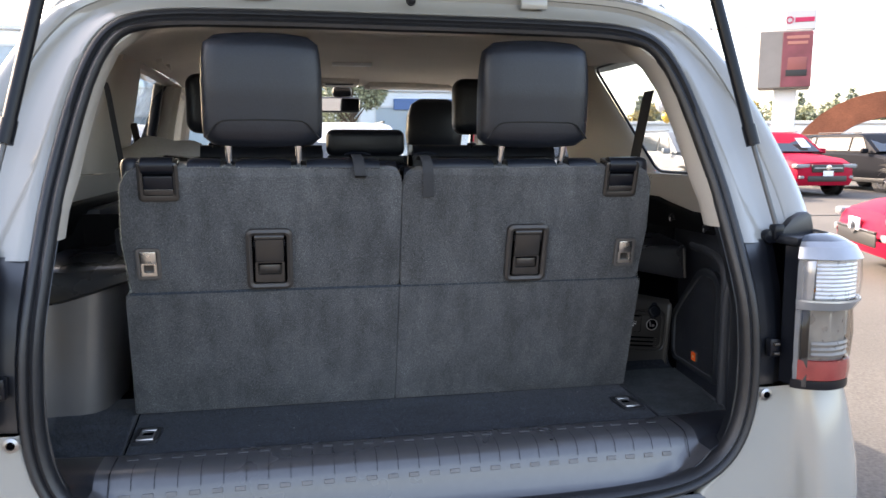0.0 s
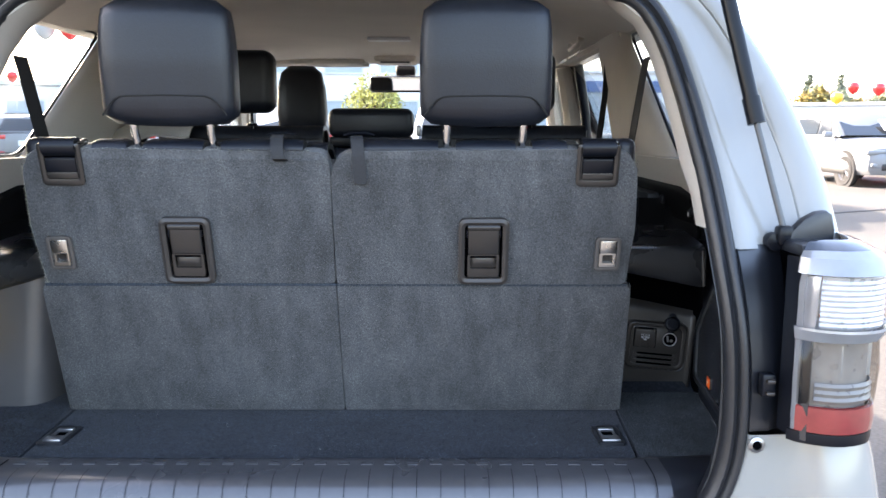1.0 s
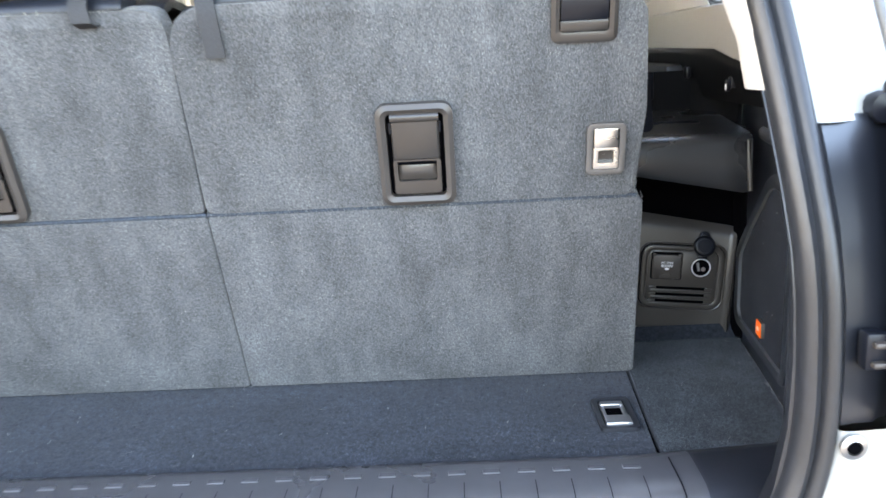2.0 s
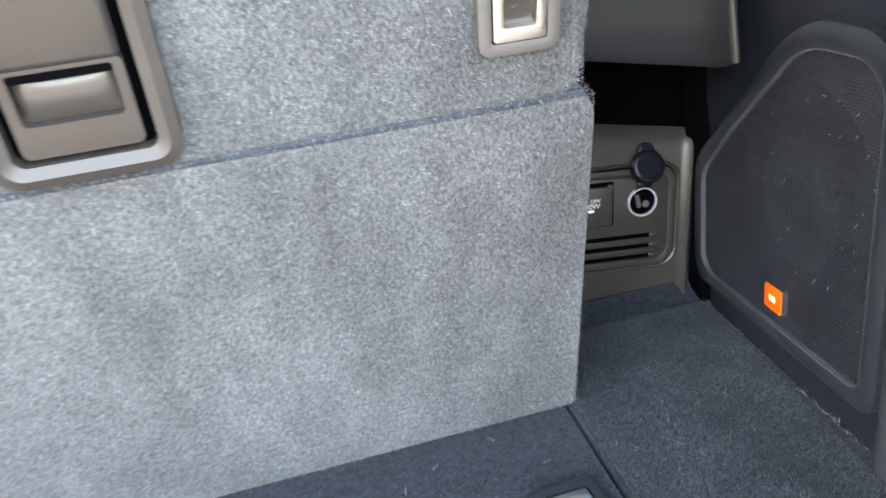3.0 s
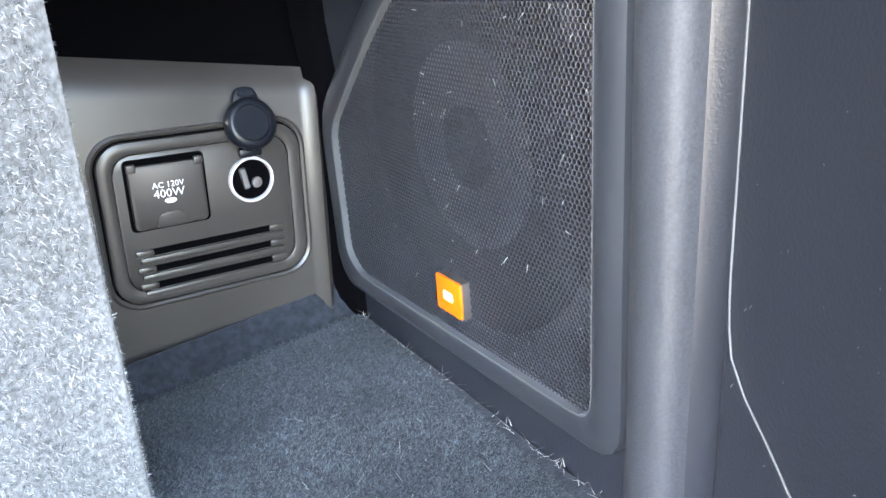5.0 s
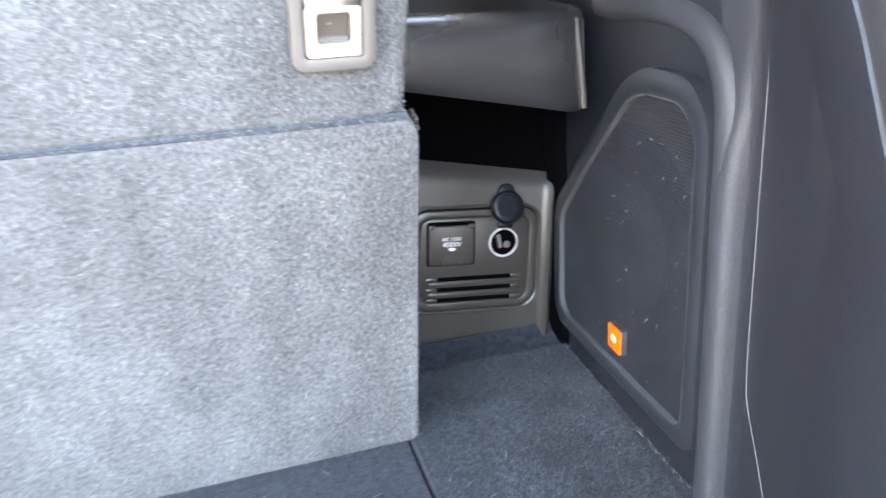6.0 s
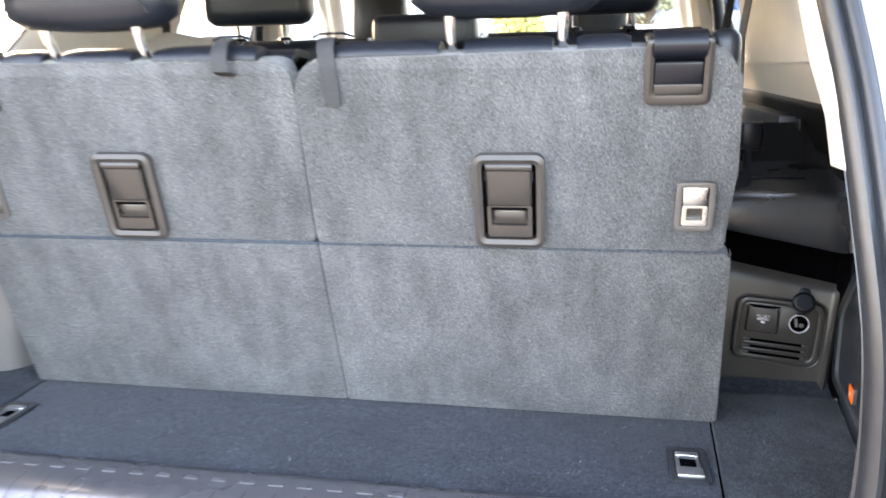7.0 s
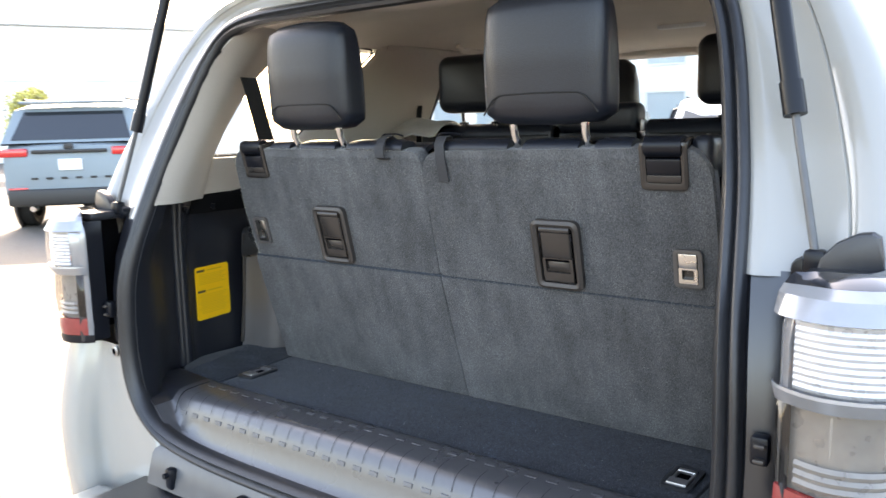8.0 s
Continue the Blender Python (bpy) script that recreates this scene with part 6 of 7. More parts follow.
M_CARGLASS = pmat("dark car glass", (0.02, 0.025, 0.03), 0.08, coat=0.5)
M_CARBLACK = pmat("black car plastic", (0.02, 0.02, 0.02), 0.5)
M_HEADLAMP = pmat("head lamp", (0.20, 0.21, 0.22), 0.3, 0.2)
M_REDLAMP = pmat("red lamp", (0.55, 0.02, 0.02), 0.25, coat=0.8)
M_PLATE = pmat("pale plate", (0.75, 0.77, 0.8), 0.5)
PAINT = {}


def paint(name, col, metal=0.3):
    if name not in PAINT:
        PAINT[name] = pmat(name + " car paint", col, 0.45, metal, spec=0.05, big=(1.5, 0.05))
    return PAINT[name]


def car(label, paint_mat, m, kind="suv", category="car", tag_in_window=False, group="parked cars", detail=2):
    """A parked car; its nose points along local -y, its origin on the ground under its middle."""
    suvk = kind != "sedan"
    L, W, H = (4.7, 1.88, 1.70) if kind == "suv" else (5.05, 2.05, 1.88) if kind == "large suv" else (4.6, 1.80, 1.45)
    ob = thing("car", label, category, (0, 0, 0), group)
    hl = L / 2
    bonnet, belt, base = (1.12, 1.24, 0.32) if kind == "large suv" else (1.05, 1.13, 0.28) if suvk else (0.82, 0.92, 0.2)
    # lower body: rings along the length
    rows = []
    prof = [(-hl, 0.70, base + 0.12, bonnet - 0.32), (-hl + 0.10, 0.88, base + 0.02, bonnet - 0.16), (-hl + 0.5, 0.97, base, bonnet - 0.04), (-hl + 1.15, 1.0, base, bonnet + 0.02), (-hl + 1.5, 1.0, base, belt), (0.3, 1.0, base, belt + 0.03), (hl - 0.9, 1.0, base, belt + 0.05), (hl - 0.25, 0.96, base + 0.03, belt + 0.02), (hl - 0.04, 0.90, base + 0.12, belt - 0.04), (hl, 0.82, base + 0.20, belt - 0.20)]
    for y, w, z0, z1 in prof:
        hw = W / 2 * w
        rows.append([(-hw * 0.90, y, z0), (-hw, y, z0 + 0.12), (-hw * 1.0, y, z0 + 0.45 * (z1 - z0)), (-hw * 0.985, y, z1 - 0.10), (-hw * 0.90, y, z1 - 0.015), (-hw * 0.45, y, z1 + 0.02), (0, y, z1 + 0.03), (hw * 0.45, y, z1 + 0.02), (hw * 0.90, y, z1 - 0.015), (hw * 0.985, y, z1 - 0.10), (hw, y, z0 + 0.45 * (z1 - z0)), (hw, y, z0 + 0.12), (hw * 0.90, y, z0)])
    part("body", grid(rows, close_u=True, cap=True), paint_mat, ob, smooth=40)
    # glasshouse
    if suvk:
        gh = [(-hl + 1.35, 0.02, 0), (-hl + 2.05, 0.92, 0), (-0.1, 1.0, 0), (hl - 1.0, 0.97, 0), (hl - 0.45, 0.82, 0), (hl - 0.12, 0.02, 0)]
    else:
        gh = [(-hl + 1.35, 0.02, 0), (-hl + 2.15, 0.90, 0), (0.1, 1.0, 0), (hl - 1.5, 0.93, 0), (hl - 0.6, 0.02, 0)]
    zr = H - belt - 0.02
    rows = []
    for y, k, _ in gh:
        top = belt + 0.02 + zr * k
        hw0, hw1 = W / 2 * 0.93, W / 2 * (0.93 - 0.13 * k)
        rows.append([(-hw0, y, belt), (-hw1, y, top - 0.03 * k), (-hw1 * 0.85, y, top), (0, y, top + 0.02 * k), (hw1 * 0.85, y, top), (hw1, y, top - 0.03 * k), (hw0, y, belt)])
    part("roof", grid(rows), paint_mat, ob, smooth=40)

    def pane(name, pts, mat=M_CARGLASS):
        return part(name, sheet([[pts[0], pts[1]], [pts[3], pts[2]]], 0.012), mat, ob)
    wsx = W / 2 * 0.80
    y0, y1 = gh[0][0], gh[1][0]
    zt = belt + 0.02 + zr * gh[1][1]
    pane("windscreen", [(-wsx, y0 - 0.01, belt + 0.05), (wsx, y0 - 0.01, belt + 0.05), (wsx * 0.86, y1 - 0.045, zt - 0.04), (-wsx * 0.86, y1 - 0.045, zt - 0.04)])
    yb0, yb1 = gh[-1][0], gh[-2][0]
    zb = belt + 0.02 + zr * gh[-2][1]
    pane("rear_window", [(wsx, yb0 - 0.02, belt + 0.08), (-wsx, yb0 - 0.02, belt + 0.08), (-wsx * 0.84, yb1 + 0.05, zb - 0.05), (wsx * 0.84, yb1 + 0.05, zb - 0.05)])
    for sx in (-1, 1):
        spans = [(y1 - 0.35, 0.05), (0.13, gh[-2][0] - 0.25)]
        if suvk:
            spans.append((gh[-2][0] - 0.17, gh[-2][0] + 0.02))
        for a, b2 in spans:
            f = 0.80
            xa, xb = W / 2 * 0.935, W / 2 * (0.93 - 0.13 * f) + 0.008
            ta = a + (0.30 if a == spans[0][0] else 0.0)
            pane("side_window", [(sx * xa, a, belt + 0.05), (sx * xa, b2, belt + 0.05), (sx * xb, b2 - 0.03, belt + zr * f), (sx * xb, ta, belt + zr * f)])
        part("door_mirror", rbox((sx * (W / 2 + 0.09), y1 - 0.42, belt + 0.06), (0.22, 0.12, 0.15), 0.04, 2), paint_mat, ob)
        part("head_lamp", rbox((sx * W * (0.37 if suvk else 0.41), -hl + (0.14 if suvk else 0.20), bonnet - (0.24 if suvk else 0.20)), (0.42, 0.22, 0.11) if suvk else (0.20, 0.34, 0.09), 0.03, 2, None), M_HEADLAMP, ob)
        part("tail_lamp", rbox((sx * W * 0.38, hl - 0.05, belt - 0.10), (0.42, 0.14, 0.12), 0.03, 2), M_REDLAMP, ob)
        part("fog_lamp", rbox((sx * W * 0.38, -hl + 0.07, base + 0.24), (0.16, 0.12, 0.08), 0.02), M_HEADLAMP, ob)
        part("rear_reflector", rbox((sx * W * 0.36, hl - 0.02, base + 0.30), (0.26, 0.06, 0.05), 0.01), M_REDLAMP, ob)
        part("sill", rbox((sx * W * 0.48, 0, base + 0.06), (0.08, L * 0.62, 0.14), 0.02), M_CARBLACK, ob)
        if suvk:
            part("roof_rail", tube([(sx * W * 0.35, y1 + 0.2, H + 0.03), (sx * W * 0.35, gh[-2][0] - 0.1, H + 0.02)], 0.018, 6), M_CARBLACK, ob)
        for wy in (-hl + 0.92, hl - 0.95):
            R = 0.36 if suvk else 0.33
            part("wheel_arch", lathe([(R + 0.10, -0.02), (R + 0.09, 0.03), (R + 0.02, 0.02), (0.0, 0.0)], 24, pose(sx * (W / 2 - 0.035), wy, R + 0.02, 0, 90 * sx)), M_CARBLACK, ob)
            wheel = part("wheel", lathe([(0.22, -0.10), (R - 0.03, -0.11), (R, -0.08), (R, 0.07), (R - 0.03, 0.10), (0.22, 0.09)], 26, pose(sx * (W / 2 - 0.10), wy, R, 0, 90 * sx)), M_TYRE, ob)
            part("rim", join(lathe([(0.0, 0.08), (0.05, 0.09), (0.06, 0.06), (0.21, 0.05), (0.235, 0.10)], 22, pose(sx * (W / 2 - 0.10), wy, R, 0, 90 * sx)), *[rbox((0, 0.12, 0.075), (0.045, 0.2, 0.03), 0.008, 1, pose(sx * (W / 2 - 0.10), wy, R, 0, 90 * sx) @ pose(0, 0, 0, 0, 0, 72 * k)) for k in range(5)]), M_RIM, wheel)
    gz, gw, gh2 = (bonnet - 0.30, 0.50, 0.20) if suvk else (bonnet - 0.335, 0.62, 0.035)
    part("grille", rbox((0, -hl + 0.02, gz), (W * gw, 0.10, gh2), 0.015, 2), M_CARBLACK, ob, "dark grille")
    part("grille_bar", rbox((0, -hl - 0.03, gz + 0.01), (W * 0.44, 0.02, 0.03 if suvk else 0.012), 0.005), M_STEEL, ob)
    part("badge", lathe([(0, 0), (0.07, 0), (0.075, 0.01), (0.06, 0.016), (0, 0.012)], 18, pose(0, -hl - 0.035, gz + 0.02, 90)), M_CHROME, ob)
    part("lower_intake", rbox((0, -hl + 0.03, base + 0.20), (W * 0.62, 0.10, 0.16), 0.03, 2), M_CARBLACK, ob)
    part("rear_bumper", rbox((0, hl - 0.02, base + 0.18), (W * 0.86, 0.16, 0.24), 0.04, 2), M_CARBLACK, ob)
    part("number_plate", rbox((0, hl + 0.015 if suvk else hl, belt - 0.28), (0.32, 0.03, 0.16), 0.008), M_PLATE, ob, "pale unlettered plate")
    if detail > 1:
        part("front_plate", rbox((0, -hl - 0.03, base + 0.34), (0.30, 0.02, 0.14), 0.006), M_PLATE, ob)
    if kind == "large suv":
        part("lamp_strip", rbox((0, hl + 0.005, belt - 0.09), (W * 0.5, 0.06, 0.05), 0.015), M_CARBLACK, ob)
        part("badge", rbox((0, hl + 0.035, belt - 0.02), (0.13, 0.02, 0.08), 0.02), M_CARBLACK, ob)
        part("exhaust", tube([(0.55, hl - 0.1, base + 0.02), (0.55, hl + 0.07, base + 0.02)], 0.04, 10), M_CHROME, ob)
        for k in range(6):
            part("letter_bar", rbox((-0.5 + 0.2 * k, hl + 0.012, belt - 0.47), (0.09, 0.02, 0.03), 0.005, 1), M_CARBLACK, ob)
        part("spoiler", rbox((0, hl - 0.42, H - 0.03), (W * 0.70, 0.26, 0.04), 0.018, 2), paint_mat, ob)
    if tag_in_window:
        part("price_sheet", sheet([[(0.22, y0 + 0.06, belt + 0.16), (0.52, y0 + 0.06, belt + 0.16)], [(0.20, y0 + 0.36, belt + 0.42), (0.47, y0 + 0.36, belt + 0.42)]], 0.004), M_PLATE, ob, "white price sheet in the windscreen")
    ob.matrix_world = LOT @ m
    return ob


red, black, white, silver, greyb, navy = paint("red", (0.34, 0.010, 0.03), 0.0), paint("black", (0.012, 0.013, 0.016), 0.3), paint("white", (0.72, 0.73, 0.74), 0.0), paint("silver", (0.24, 0.25, 0.26), 0.4), paint("blue grey", (0.21, 0.255, 0.28), 0.2), paint("navy", (0.02, 0.04, 0.10), 0.3)
# row of parked cars across the aisle
car("silver white sport utility vehicle with a price sheet in its windscreen", silver, pose(10.6, 18.4, 0, 0, 0, 0), "suv", tag_in_window=True)
car("red compact sport utility vehicle with a price sheet", red, pose(13.6, 18.9, 0, 0, 0, 0), "suv", tag_in_window=True)
car("black sport utility wagon with roof rails", black, pose(17.3, 19.2, 0, 0, 0, 0), "suv", tag_in_window=True)
car("dark sport utility vehicle parked further back", black, pose(21.5, 26.0, 0, 0, 0, 20), "suv", detail=1)
car("bright red sedan parked beside the vehicle", red, pose(8.11, 5.39, 0, 0, 0, 250), "sedan")
car("black sport utility vehicle on the far side of the lot", black, pose(26.0, 45, 0, 0, 0, 80), "suv", detail=1)
car("blue grey sport utility vehicle seen from behind", greyb, pose(-11.75, 6.75, 0, 0, 0, 225), "large suv")
car("dark blue car parked beyond the blue grey one", navy, pose(-13.0, 14.5, 0, 0, 0, 202), "sedan", detail=1)
for k in range(5):
    car("parked car along the edge of the lot", (silver, white, black, silver, navy)[k], pose(-12.5 + 2.6 * k, 24.0 + 0.8 * k, 0, 0, 0, 190), "suv", detail=1)
# ahead, through the windscreen
car("white sport utility vehicle parked ahead", white, pose(0.6, 11.2, 0, 0, 0, 0), "suv", detail=1)
car("white car parked ahead", white, pose(-3.2, 13.5, 0, 0, 0, 15), "suv", detail=1)
car("silver car parked ahead", silver, pose(4.3, 12.5, 0, 0, 0, -10), "suv", detail=1)

# ---- sign, lamp post, balloons ----
M_SIGNBOX = pmat("tan sign box", (0.24, 0.22, 0.20), 0.6, big=(2, 0.08))
M_SIGNWHITE = pmat("white sign face", (0.5, 0.5, 0.5), 0.4)
M_SIGNRED = pmat("red poster", (0.20, 0.05, 0.06), 0.5, big=(1.2, 0.35))
M_SIGNBLUE = pmat("blue sign", (0.08, 0.16, 0.35), 0.5)
M_REDINK = pmat("red sign shape", (0.45, 0.02, 0.08), 0.5)
M_RUST = pmat("rust brown steel", (0.30, 0.10, 0.05), 0.7, big=(0.8, 0.35), fine=(20, 0.3))
M_POLE = pmat("pale painted pole", (0.65, 0.65, 0.64), 0.5)
SG = pose(21.7, 30.3, 0, 0, 0, -36)
sign = thing("pylon_sign", "tall dealership pylon sign with a red poster and white top board", "sign", (0, 0, 0))
part("pylon", rbox((0.1, 0, 1.9), (0.95, 0.6, 3.8), 0.02, 1), M_POLE, sign)
part("cabinet", rbox((0, 0, 5.05), (2.15, 1.6, 2.5), 0.04, 1), M_SIGNBOX, sign)
poster = part("poster", rbox((0.50, -0.815, 5.03), (1.22, 0.03, 2.36), 0.01, 1), M_SIGNRED, sign, "red poster with a vehicle shape")
part("poster_shape", rbox((0.52, -0.835, 4.85), (0.75, 0.02, 0.55), 0.15, 3), pmat("poster vehicle", (0.26, 0.08, 0.07), 0.5), poster)
part("poster_shape", rbox((0.50, -0.835, 4.45), (0.85, 0.02, 0.28), 0.1, 3), M_CARBLACK, poster)
for k, w in enumerate((0.9, 0.8)):
    part("print_bar", rbox((0.5, -0.835, 5.98 - 0.24 * k), (w, 0.02, 0.13), 0.01, 1), pmat("poster print", (0.42, 0.17, 0.13), 0.5), poster)
board = part("top_board", rbox((0.55, -0.3, 6.75), (1.25, 0.5, 0.85), 0.03, 1), M_SIGNWHITE, sign, "white top board")
part("mark", lathe([(0.10, 0.0), (0.16, 0.0), (0.16, 0.02), (0.10, 0.02)], 20, pose(0.12, -0.555, 6.75, 90)), M_REDINK, board)
part("mark", rbox((0.72, -0.56, 6.75), (0.78, 0.02, 0.20), 0.01, 1), M_REDINK, board)
sign.matrix_world = LOT @ SG
archy = thing("rust_arch", "rust brown curved steel arch beyond the parked cars", "arch", (0, 0, 0))
rows = []
for k in range(15):
    a = radians(176 - 150 * k / 14)
    rows.append([(4.6 * math.cos(a) * s, d, max(0.0, 4.0 * math.sin(a) * s + 0.25)) for s, d in ((0.70, -0.7), (1.0, -0.9), (1.02, 0.9), (0.70, 0.7))])
part("band", grid(rows, close_u=True, cap=True), M_RUST, archy)
archy.matrix_world = LOT @ pose(27.8, 30.4, -0.4, 0, 0, -40)
post = thing("lamp_post", "tall pale lot lamp post with a double arm", "lamp post", (0, 0, 0))
part("mast", tube([(0, 0, 0), (0.15, 0, 4.0), (0.35, 0, 8.1)], [0.13, 0.10, 0.06], 10), M_POLE, post)
part("arm", tube([(-0.7, 0, 8.1), (0.35, 0, 8.15), (1.4, 0, 8.25)], 0.05, 6), M_POLE, post)
for hx in (-0.8, 1.45):
    part("lamp_head", rbox((hx, 0, 8.2), (0.55, 0.25, 0.10), 0.03), M_POLE, post)
post.matrix_world = LOT @ pose(25.3, 41.7, 0, 0, 0, -30)
M_BALRED = pmat("red balloon", (0.65, 0.03, 0.03), 0.25, coat=0.5)
M_BALWHITE = pmat("white balloon", (0.8, 0.8, 0.8), 0.25, coat=0.5)
M_BALGREY = pmat("grey balloon", (0.45, 0.47, 0.48), 0.25, coat=0.5)
M_BALYEL = pmat("yellow balloon", (0.8, 0.5, 0.05), 0.25, coat=0.5)


def balloon(x, y, z, r, mat, lab):
    ob = thing("balloon", lab, "balloon", (x, y, z), "balloons")
    prof = [(0.0, -1.25), (0.10, -1.20), (0.06, -1.12), (0.35, -0.95), (0.72, -0.60), (0.95, -0.15), (1.0, 0.2), (0.90, 0.58), (0.62, 0.85), (0.30, 0.97), (0.0, 1.0)]
    part("skin", lathe([(a * r, b2 * r) for a, b2 in prof], 18, pose(x, y, z)), mat, ob, smooth=80)
    part("string", tube([(x, y, z - 1.2 * r), (x + 0.1, y, z - 2.6 * r), (x + 0.05, y, 0.0)], 0.006, 5), M_POLE, ob)
    ob.matrix_world = LOT @ ob.matrix_basis


for bx, by, bz, mt, lab in ((21.6, 37.0, 3.15, M_BALRED, "red balloon"), (22.25, 37.0, 3.0, M_BALWHITE, "white balloon"), (22.7, 36.8, 3.2, M_BALWHITE, "white balloon"), (23.4, 36.9, 3.15, M_BALRED, "red balloon"), (23.8, 37.2, 3.0, M_BALYEL, "yellow balloon"), (20.2, 39.0, 3.4, M_BALWHITE, "white balloon"), (20.7, 39.2, 2.8, M_BALYEL, "yellow balloon"), (21.4, 39.0, 3.3, M_BALRED, "red balloon"), (22.2, 39.0, 3.0, M_BALWHITE, "white balloon")):
    balloon(bx, by, bz, 0.30, mt, lab + " on a string over the lot")
balloon(-12.4, 24.0, 4.4, 0.33, M_BALGREY, "grey balloon on a string over the lot")
balloon(-11.6, 24.0, 4.4, 0.33, M_BALRED, "red balloon on a string over the lot")
balloon(-16.3, 29.0, 3.2, 0.20, M_BALRED, "small red balloon on a string")

# ---- buildings and woods ----
M_WALLWHITE = pmat("pale building wall", (0.80, 0.81, 0.81), 0.7, big=(0.3, 0.06))
# wall and glass lightened: haze and glare put into their colours
M_WALLBLUE = pmat("hazed blue grey wall", (0.80, 0.82, 0.83), 0.6, big=(0.3, 0.08))
M_DARKWIN = pmat("building glass", (0.38, 0.45, 0.50), 0.15)


def building(label, x, y, rz, w, d, h, wall, cols, rows_n, sign_mat=None, pane_mat=None):
    ob = thing("building", label, "building", (0, 0, 0))
    part("wall", rbox((0, 0, h / 2), (w, d, h), 0.03, 1), wall, ob)
    part("roof", rbox((0, 0, h + 0.12), (w + 0.4, d + 0.4, 0.24), 0.04, 1), M_POLE, ob)
    for i in range(cols):
        for j in range(rows_n):
            cx = -w / 2 + w * (i + 0.5) / cols
            cz = h * (j + 0.5) / rows_n
            win = part("window", frame_ring(rrect(w / cols * 0.72, h / rows_n * 0.60, 0.05, 1, cx, cz), rrect(w / cols * 0.66, h / rows_n * 0.54, 0.04, 1, cx, cz), 0.0, 0.07, basis((1, 0, 0), (0, 0, 1), (0, -1, 0), (0, -d / 2, 0))), M_POLE, ob)
            part("pane", prism(rrect(w / cols * 0.67, h / rows_n * 0.55, 0.04, 1, cx, cz), 0.0, 0.02, basis((1, 0, 0), (0, 0, 1), (0, -1, 0), (0, -d / 2, 0))), pane_mat or M_DARKWIN, win)
    if sign_mat:
        part("sign_board", rbox((w * 0.12, -d / 2 - 0.1, h * 0.82), (w * 0.4, 0.15, h * 0.16), 0.03, 1), sign_mat, ob, "blue sign board")
    ob.matrix_world = LOT @ pose(x, y, 0, 0, 0, rz)


building("blue grey glass-fronted building ahead of the lot", -9, 48, 6, 22, 10, 7.0, M_WALLBLUE, 7, 2, M_SIGNBLUE)
building("low pale building beyond the lot", 9, 60, 0, 22, 10, 5.0, M_WALLWHITE, 6, 1, M_SIGNBLUE)
# panes in the wall's white: glare put into their colour
building("pale building along the side of the lot", -44, 16, 65, 30, 10, 6.5, M_WALLWHITE, 7, 2, None, M_WALLWHITE)
building("low grey building behind the parked cars", -23, 40, 25, 10, 6, 3.3, M_WALLBLUE, 4, 1)
building("long low white building at the edge of the lot", 33, 52, -30, 30, 6, 2.7, M_WALLWHITE, 8, 1, None, M_WALLWHITE)

M_BARK = pmat("bark", (0.10, 0.07, 0.05), 0.9, big=(3, 0.3), bump=(40, 0.6))
M_LEAF = pmat("yellow green leaves", (0.42, 0.41, 0.12), 0.6, island=0.5)
# next three lightened: distance haze put into the foliage colours
M_LEAFG = pmat("green leaves", (0.28, 0.30, 0.19), 0.6, island=0.5)
M_CONIFER = pmat("hazy conifer foliage", (0.17, 0.20, 0.15), 0.7, island=0.4)
M_AUTUMN = pmat("autumn shrubs", (0.36, 0.28, 0.09), 0.7, island=0.5)


def leaf_cloud(name, centres, radii, count, size, mat, parent, seed):
    """Leaves as small tilted blades round clump centres."""
    r = np.random.default_rng(seed)
    c, q = np.array(centres, float), np.array(radii, float)
    pick = r.integers(0, len(c), count)
    d = r.normal(size=(count, 3))
    d /= np.linalg.norm(d, axis=1)[:, None]
    p = c[pick] + d * q[pick][:, None] * r.uniform(0.35, 1.0, (count, 1)) ** 0.5 * np.array([1, 1, 0.85])
    n = d + 0.8 * r.normal(size=(count, 3))
    n /= np.linalg.norm(n, axis=1)[:, None]
    return strands(name, (p, n), mat, parent, size, size * 0.8, 1.0)


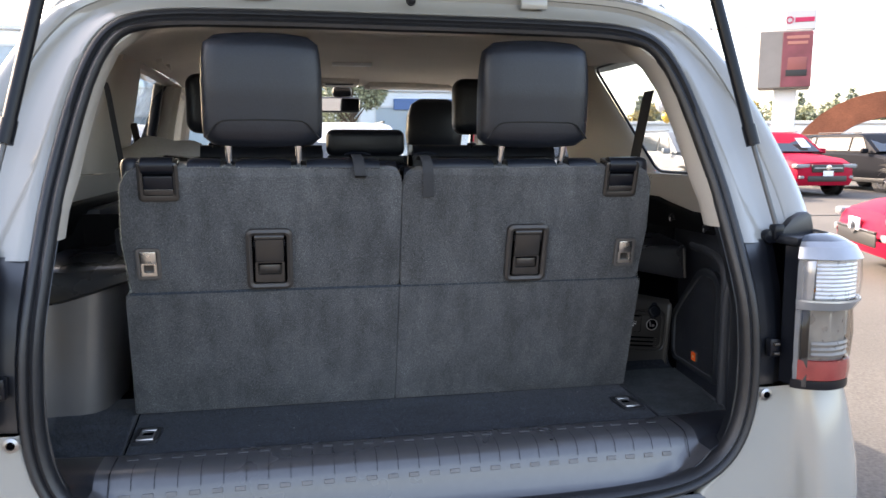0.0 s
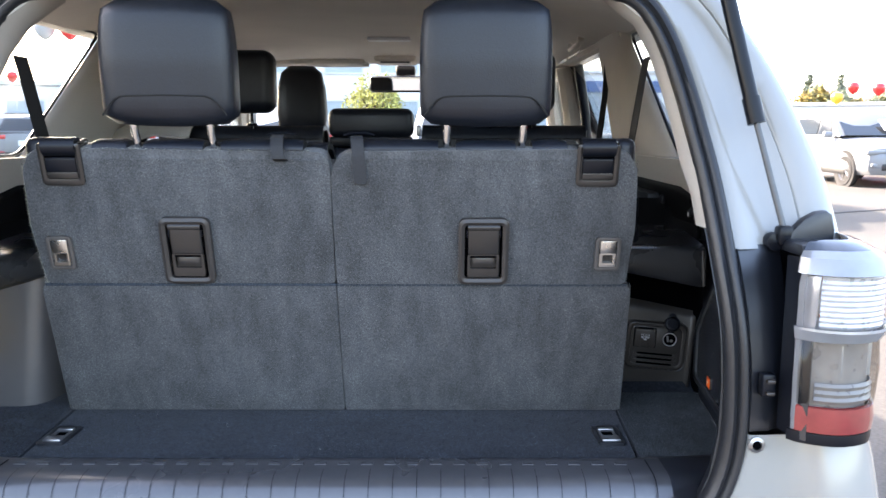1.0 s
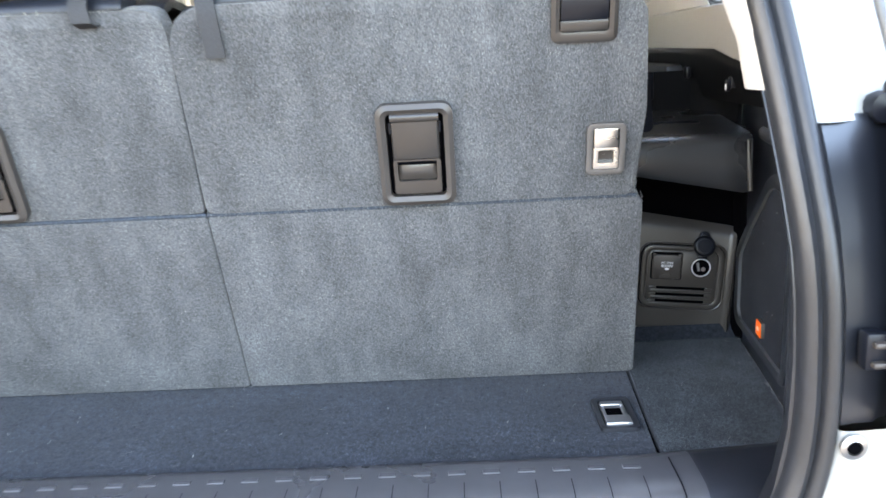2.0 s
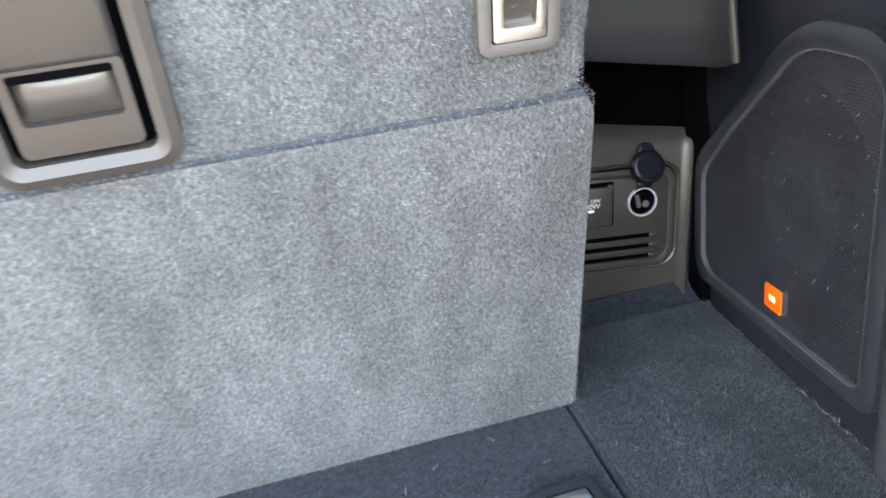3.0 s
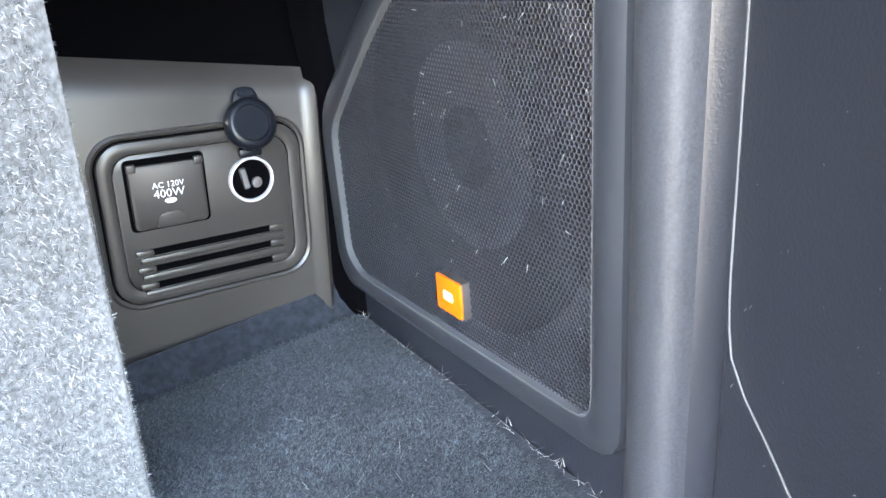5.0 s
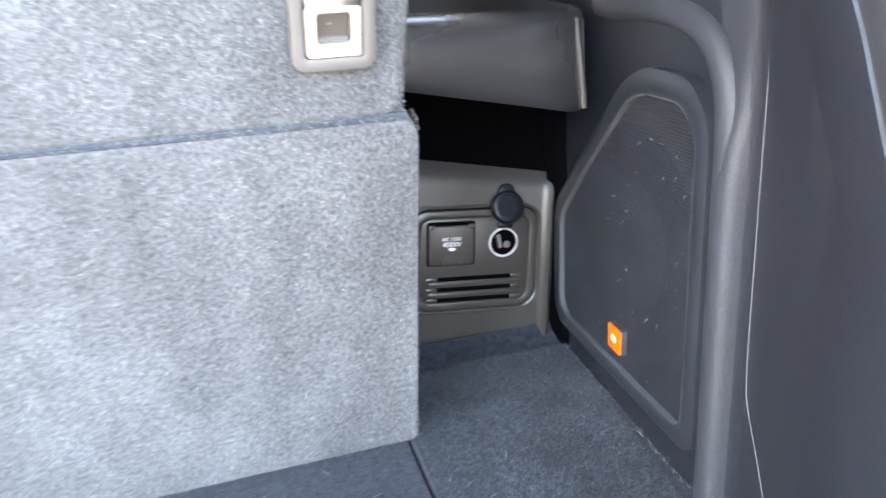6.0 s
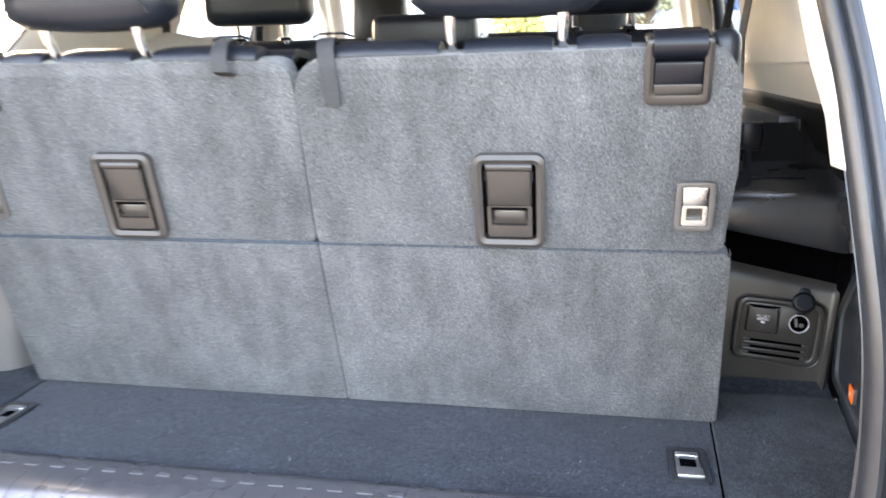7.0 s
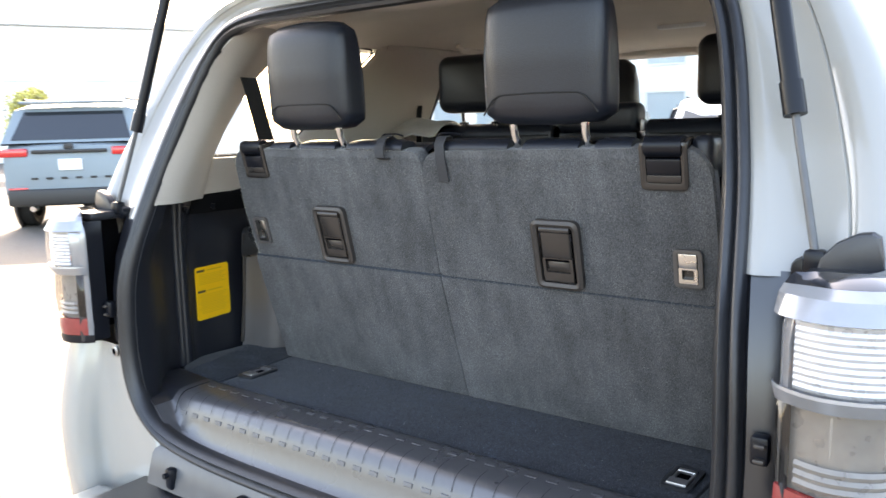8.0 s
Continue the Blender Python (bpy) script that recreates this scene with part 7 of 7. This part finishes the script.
def tree(x, y, h, mat, label, seed):
    ob = thing("tree", label, "tree", (x, y, 0))
    r = np.random.default_rng(seed)
    part("trunk", tube([(x, y, 0), (x + 0.1, y, h * 0.3), (x, y, h * 0.6), (x + 0.1, y, h * 0.85)], [0.16, 0.12, 0.08, 0.03], 8), M_BARK, ob)
    cs, rs = [], []
    for k in range(16):
        a, u = 6.28 * r.random(), r.random()
        rad = h * 0.28 * (1 - 0.5 * u) * (0.5 + 0.5 * r.random())
        c = (x + rad * math.cos(a), y + rad * math.sin(a), h * (0.42 + 0.5 * u))
        part("limb", tube([(x, y, h * (0.25 + 0.4 * u)), c], [0.05, 0.015], 5), M_BARK, ob)
        cs.append(c), rs.append(h * (0.09 + 0.09 * r.random()))
    leaf_cloud("crown", cs, rs, 5000, h * 0.028, mat, ob, seed)
    ob.matrix_world = LOT @ ob.matrix_basis


tree(-1.4, 18.0, 2.6, M_LEAF, "small yellow-green tree ahead of the lot", 3)
tree(2.2, 30.0, 5.0, M_LEAFG, "green tree ahead of the lot", 4)
tree(-24.3, 11.5, 2.75, M_LEAF, "yellow-green tree beside the building", 5)


def woods(name, label, pts, mats_sizes, seed):
    ob = thing(name, label, "woods", (0, 0, 0), kind="structure")
    r = np.random.default_rng(seed)
    for nm, mat, hh, conic, n in mats_sizes:
        cs, rs = [], []
        for k in range(n):
            f = r.random() * (len(pts) - 1)
            i = int(f)
            x = pts[i][0] + (pts[i + 1][0] - pts[i][0]) * (f - i) + r.normal() * 2.0
            y = pts[i][1] + (pts[i + 1][1] - pts[i][1]) * (f - i) + r.normal() * 2.0
            h = hh * (0.6 + 0.6 * r.random())
            for j in range(11):
                u = (j + 0.5) / 11
                rad = h * (0.21 * (1 - u) + 0.015) if conic else h * 0.30 * math.sin(3.0 * (0.15 + 0.8 * u))
                cs.append((x + r.normal() * rad * 0.3, y + r.normal() * rad * 0.3, h * u)), rs.append(rad)
        leaf_cloud(nm, cs, rs, n * 800, 0.36 if not conic else 0.32, mat, ob, seed + n)
    ob.matrix_world = LOT


woods("far_woods", "distant line of conifers and autumn shrubs behind the lot", [(-38, 82), (-24, 88), (10, 95), (45, 90), (75, 66), (95, 35)], [("conifers", M_CONIFER, 7.0, True, 110), ("shrubs", M_AUTUMN, 5.0, False, 240), ("broadleaf", M_LEAFG, 5.2, False, 200)], 21)
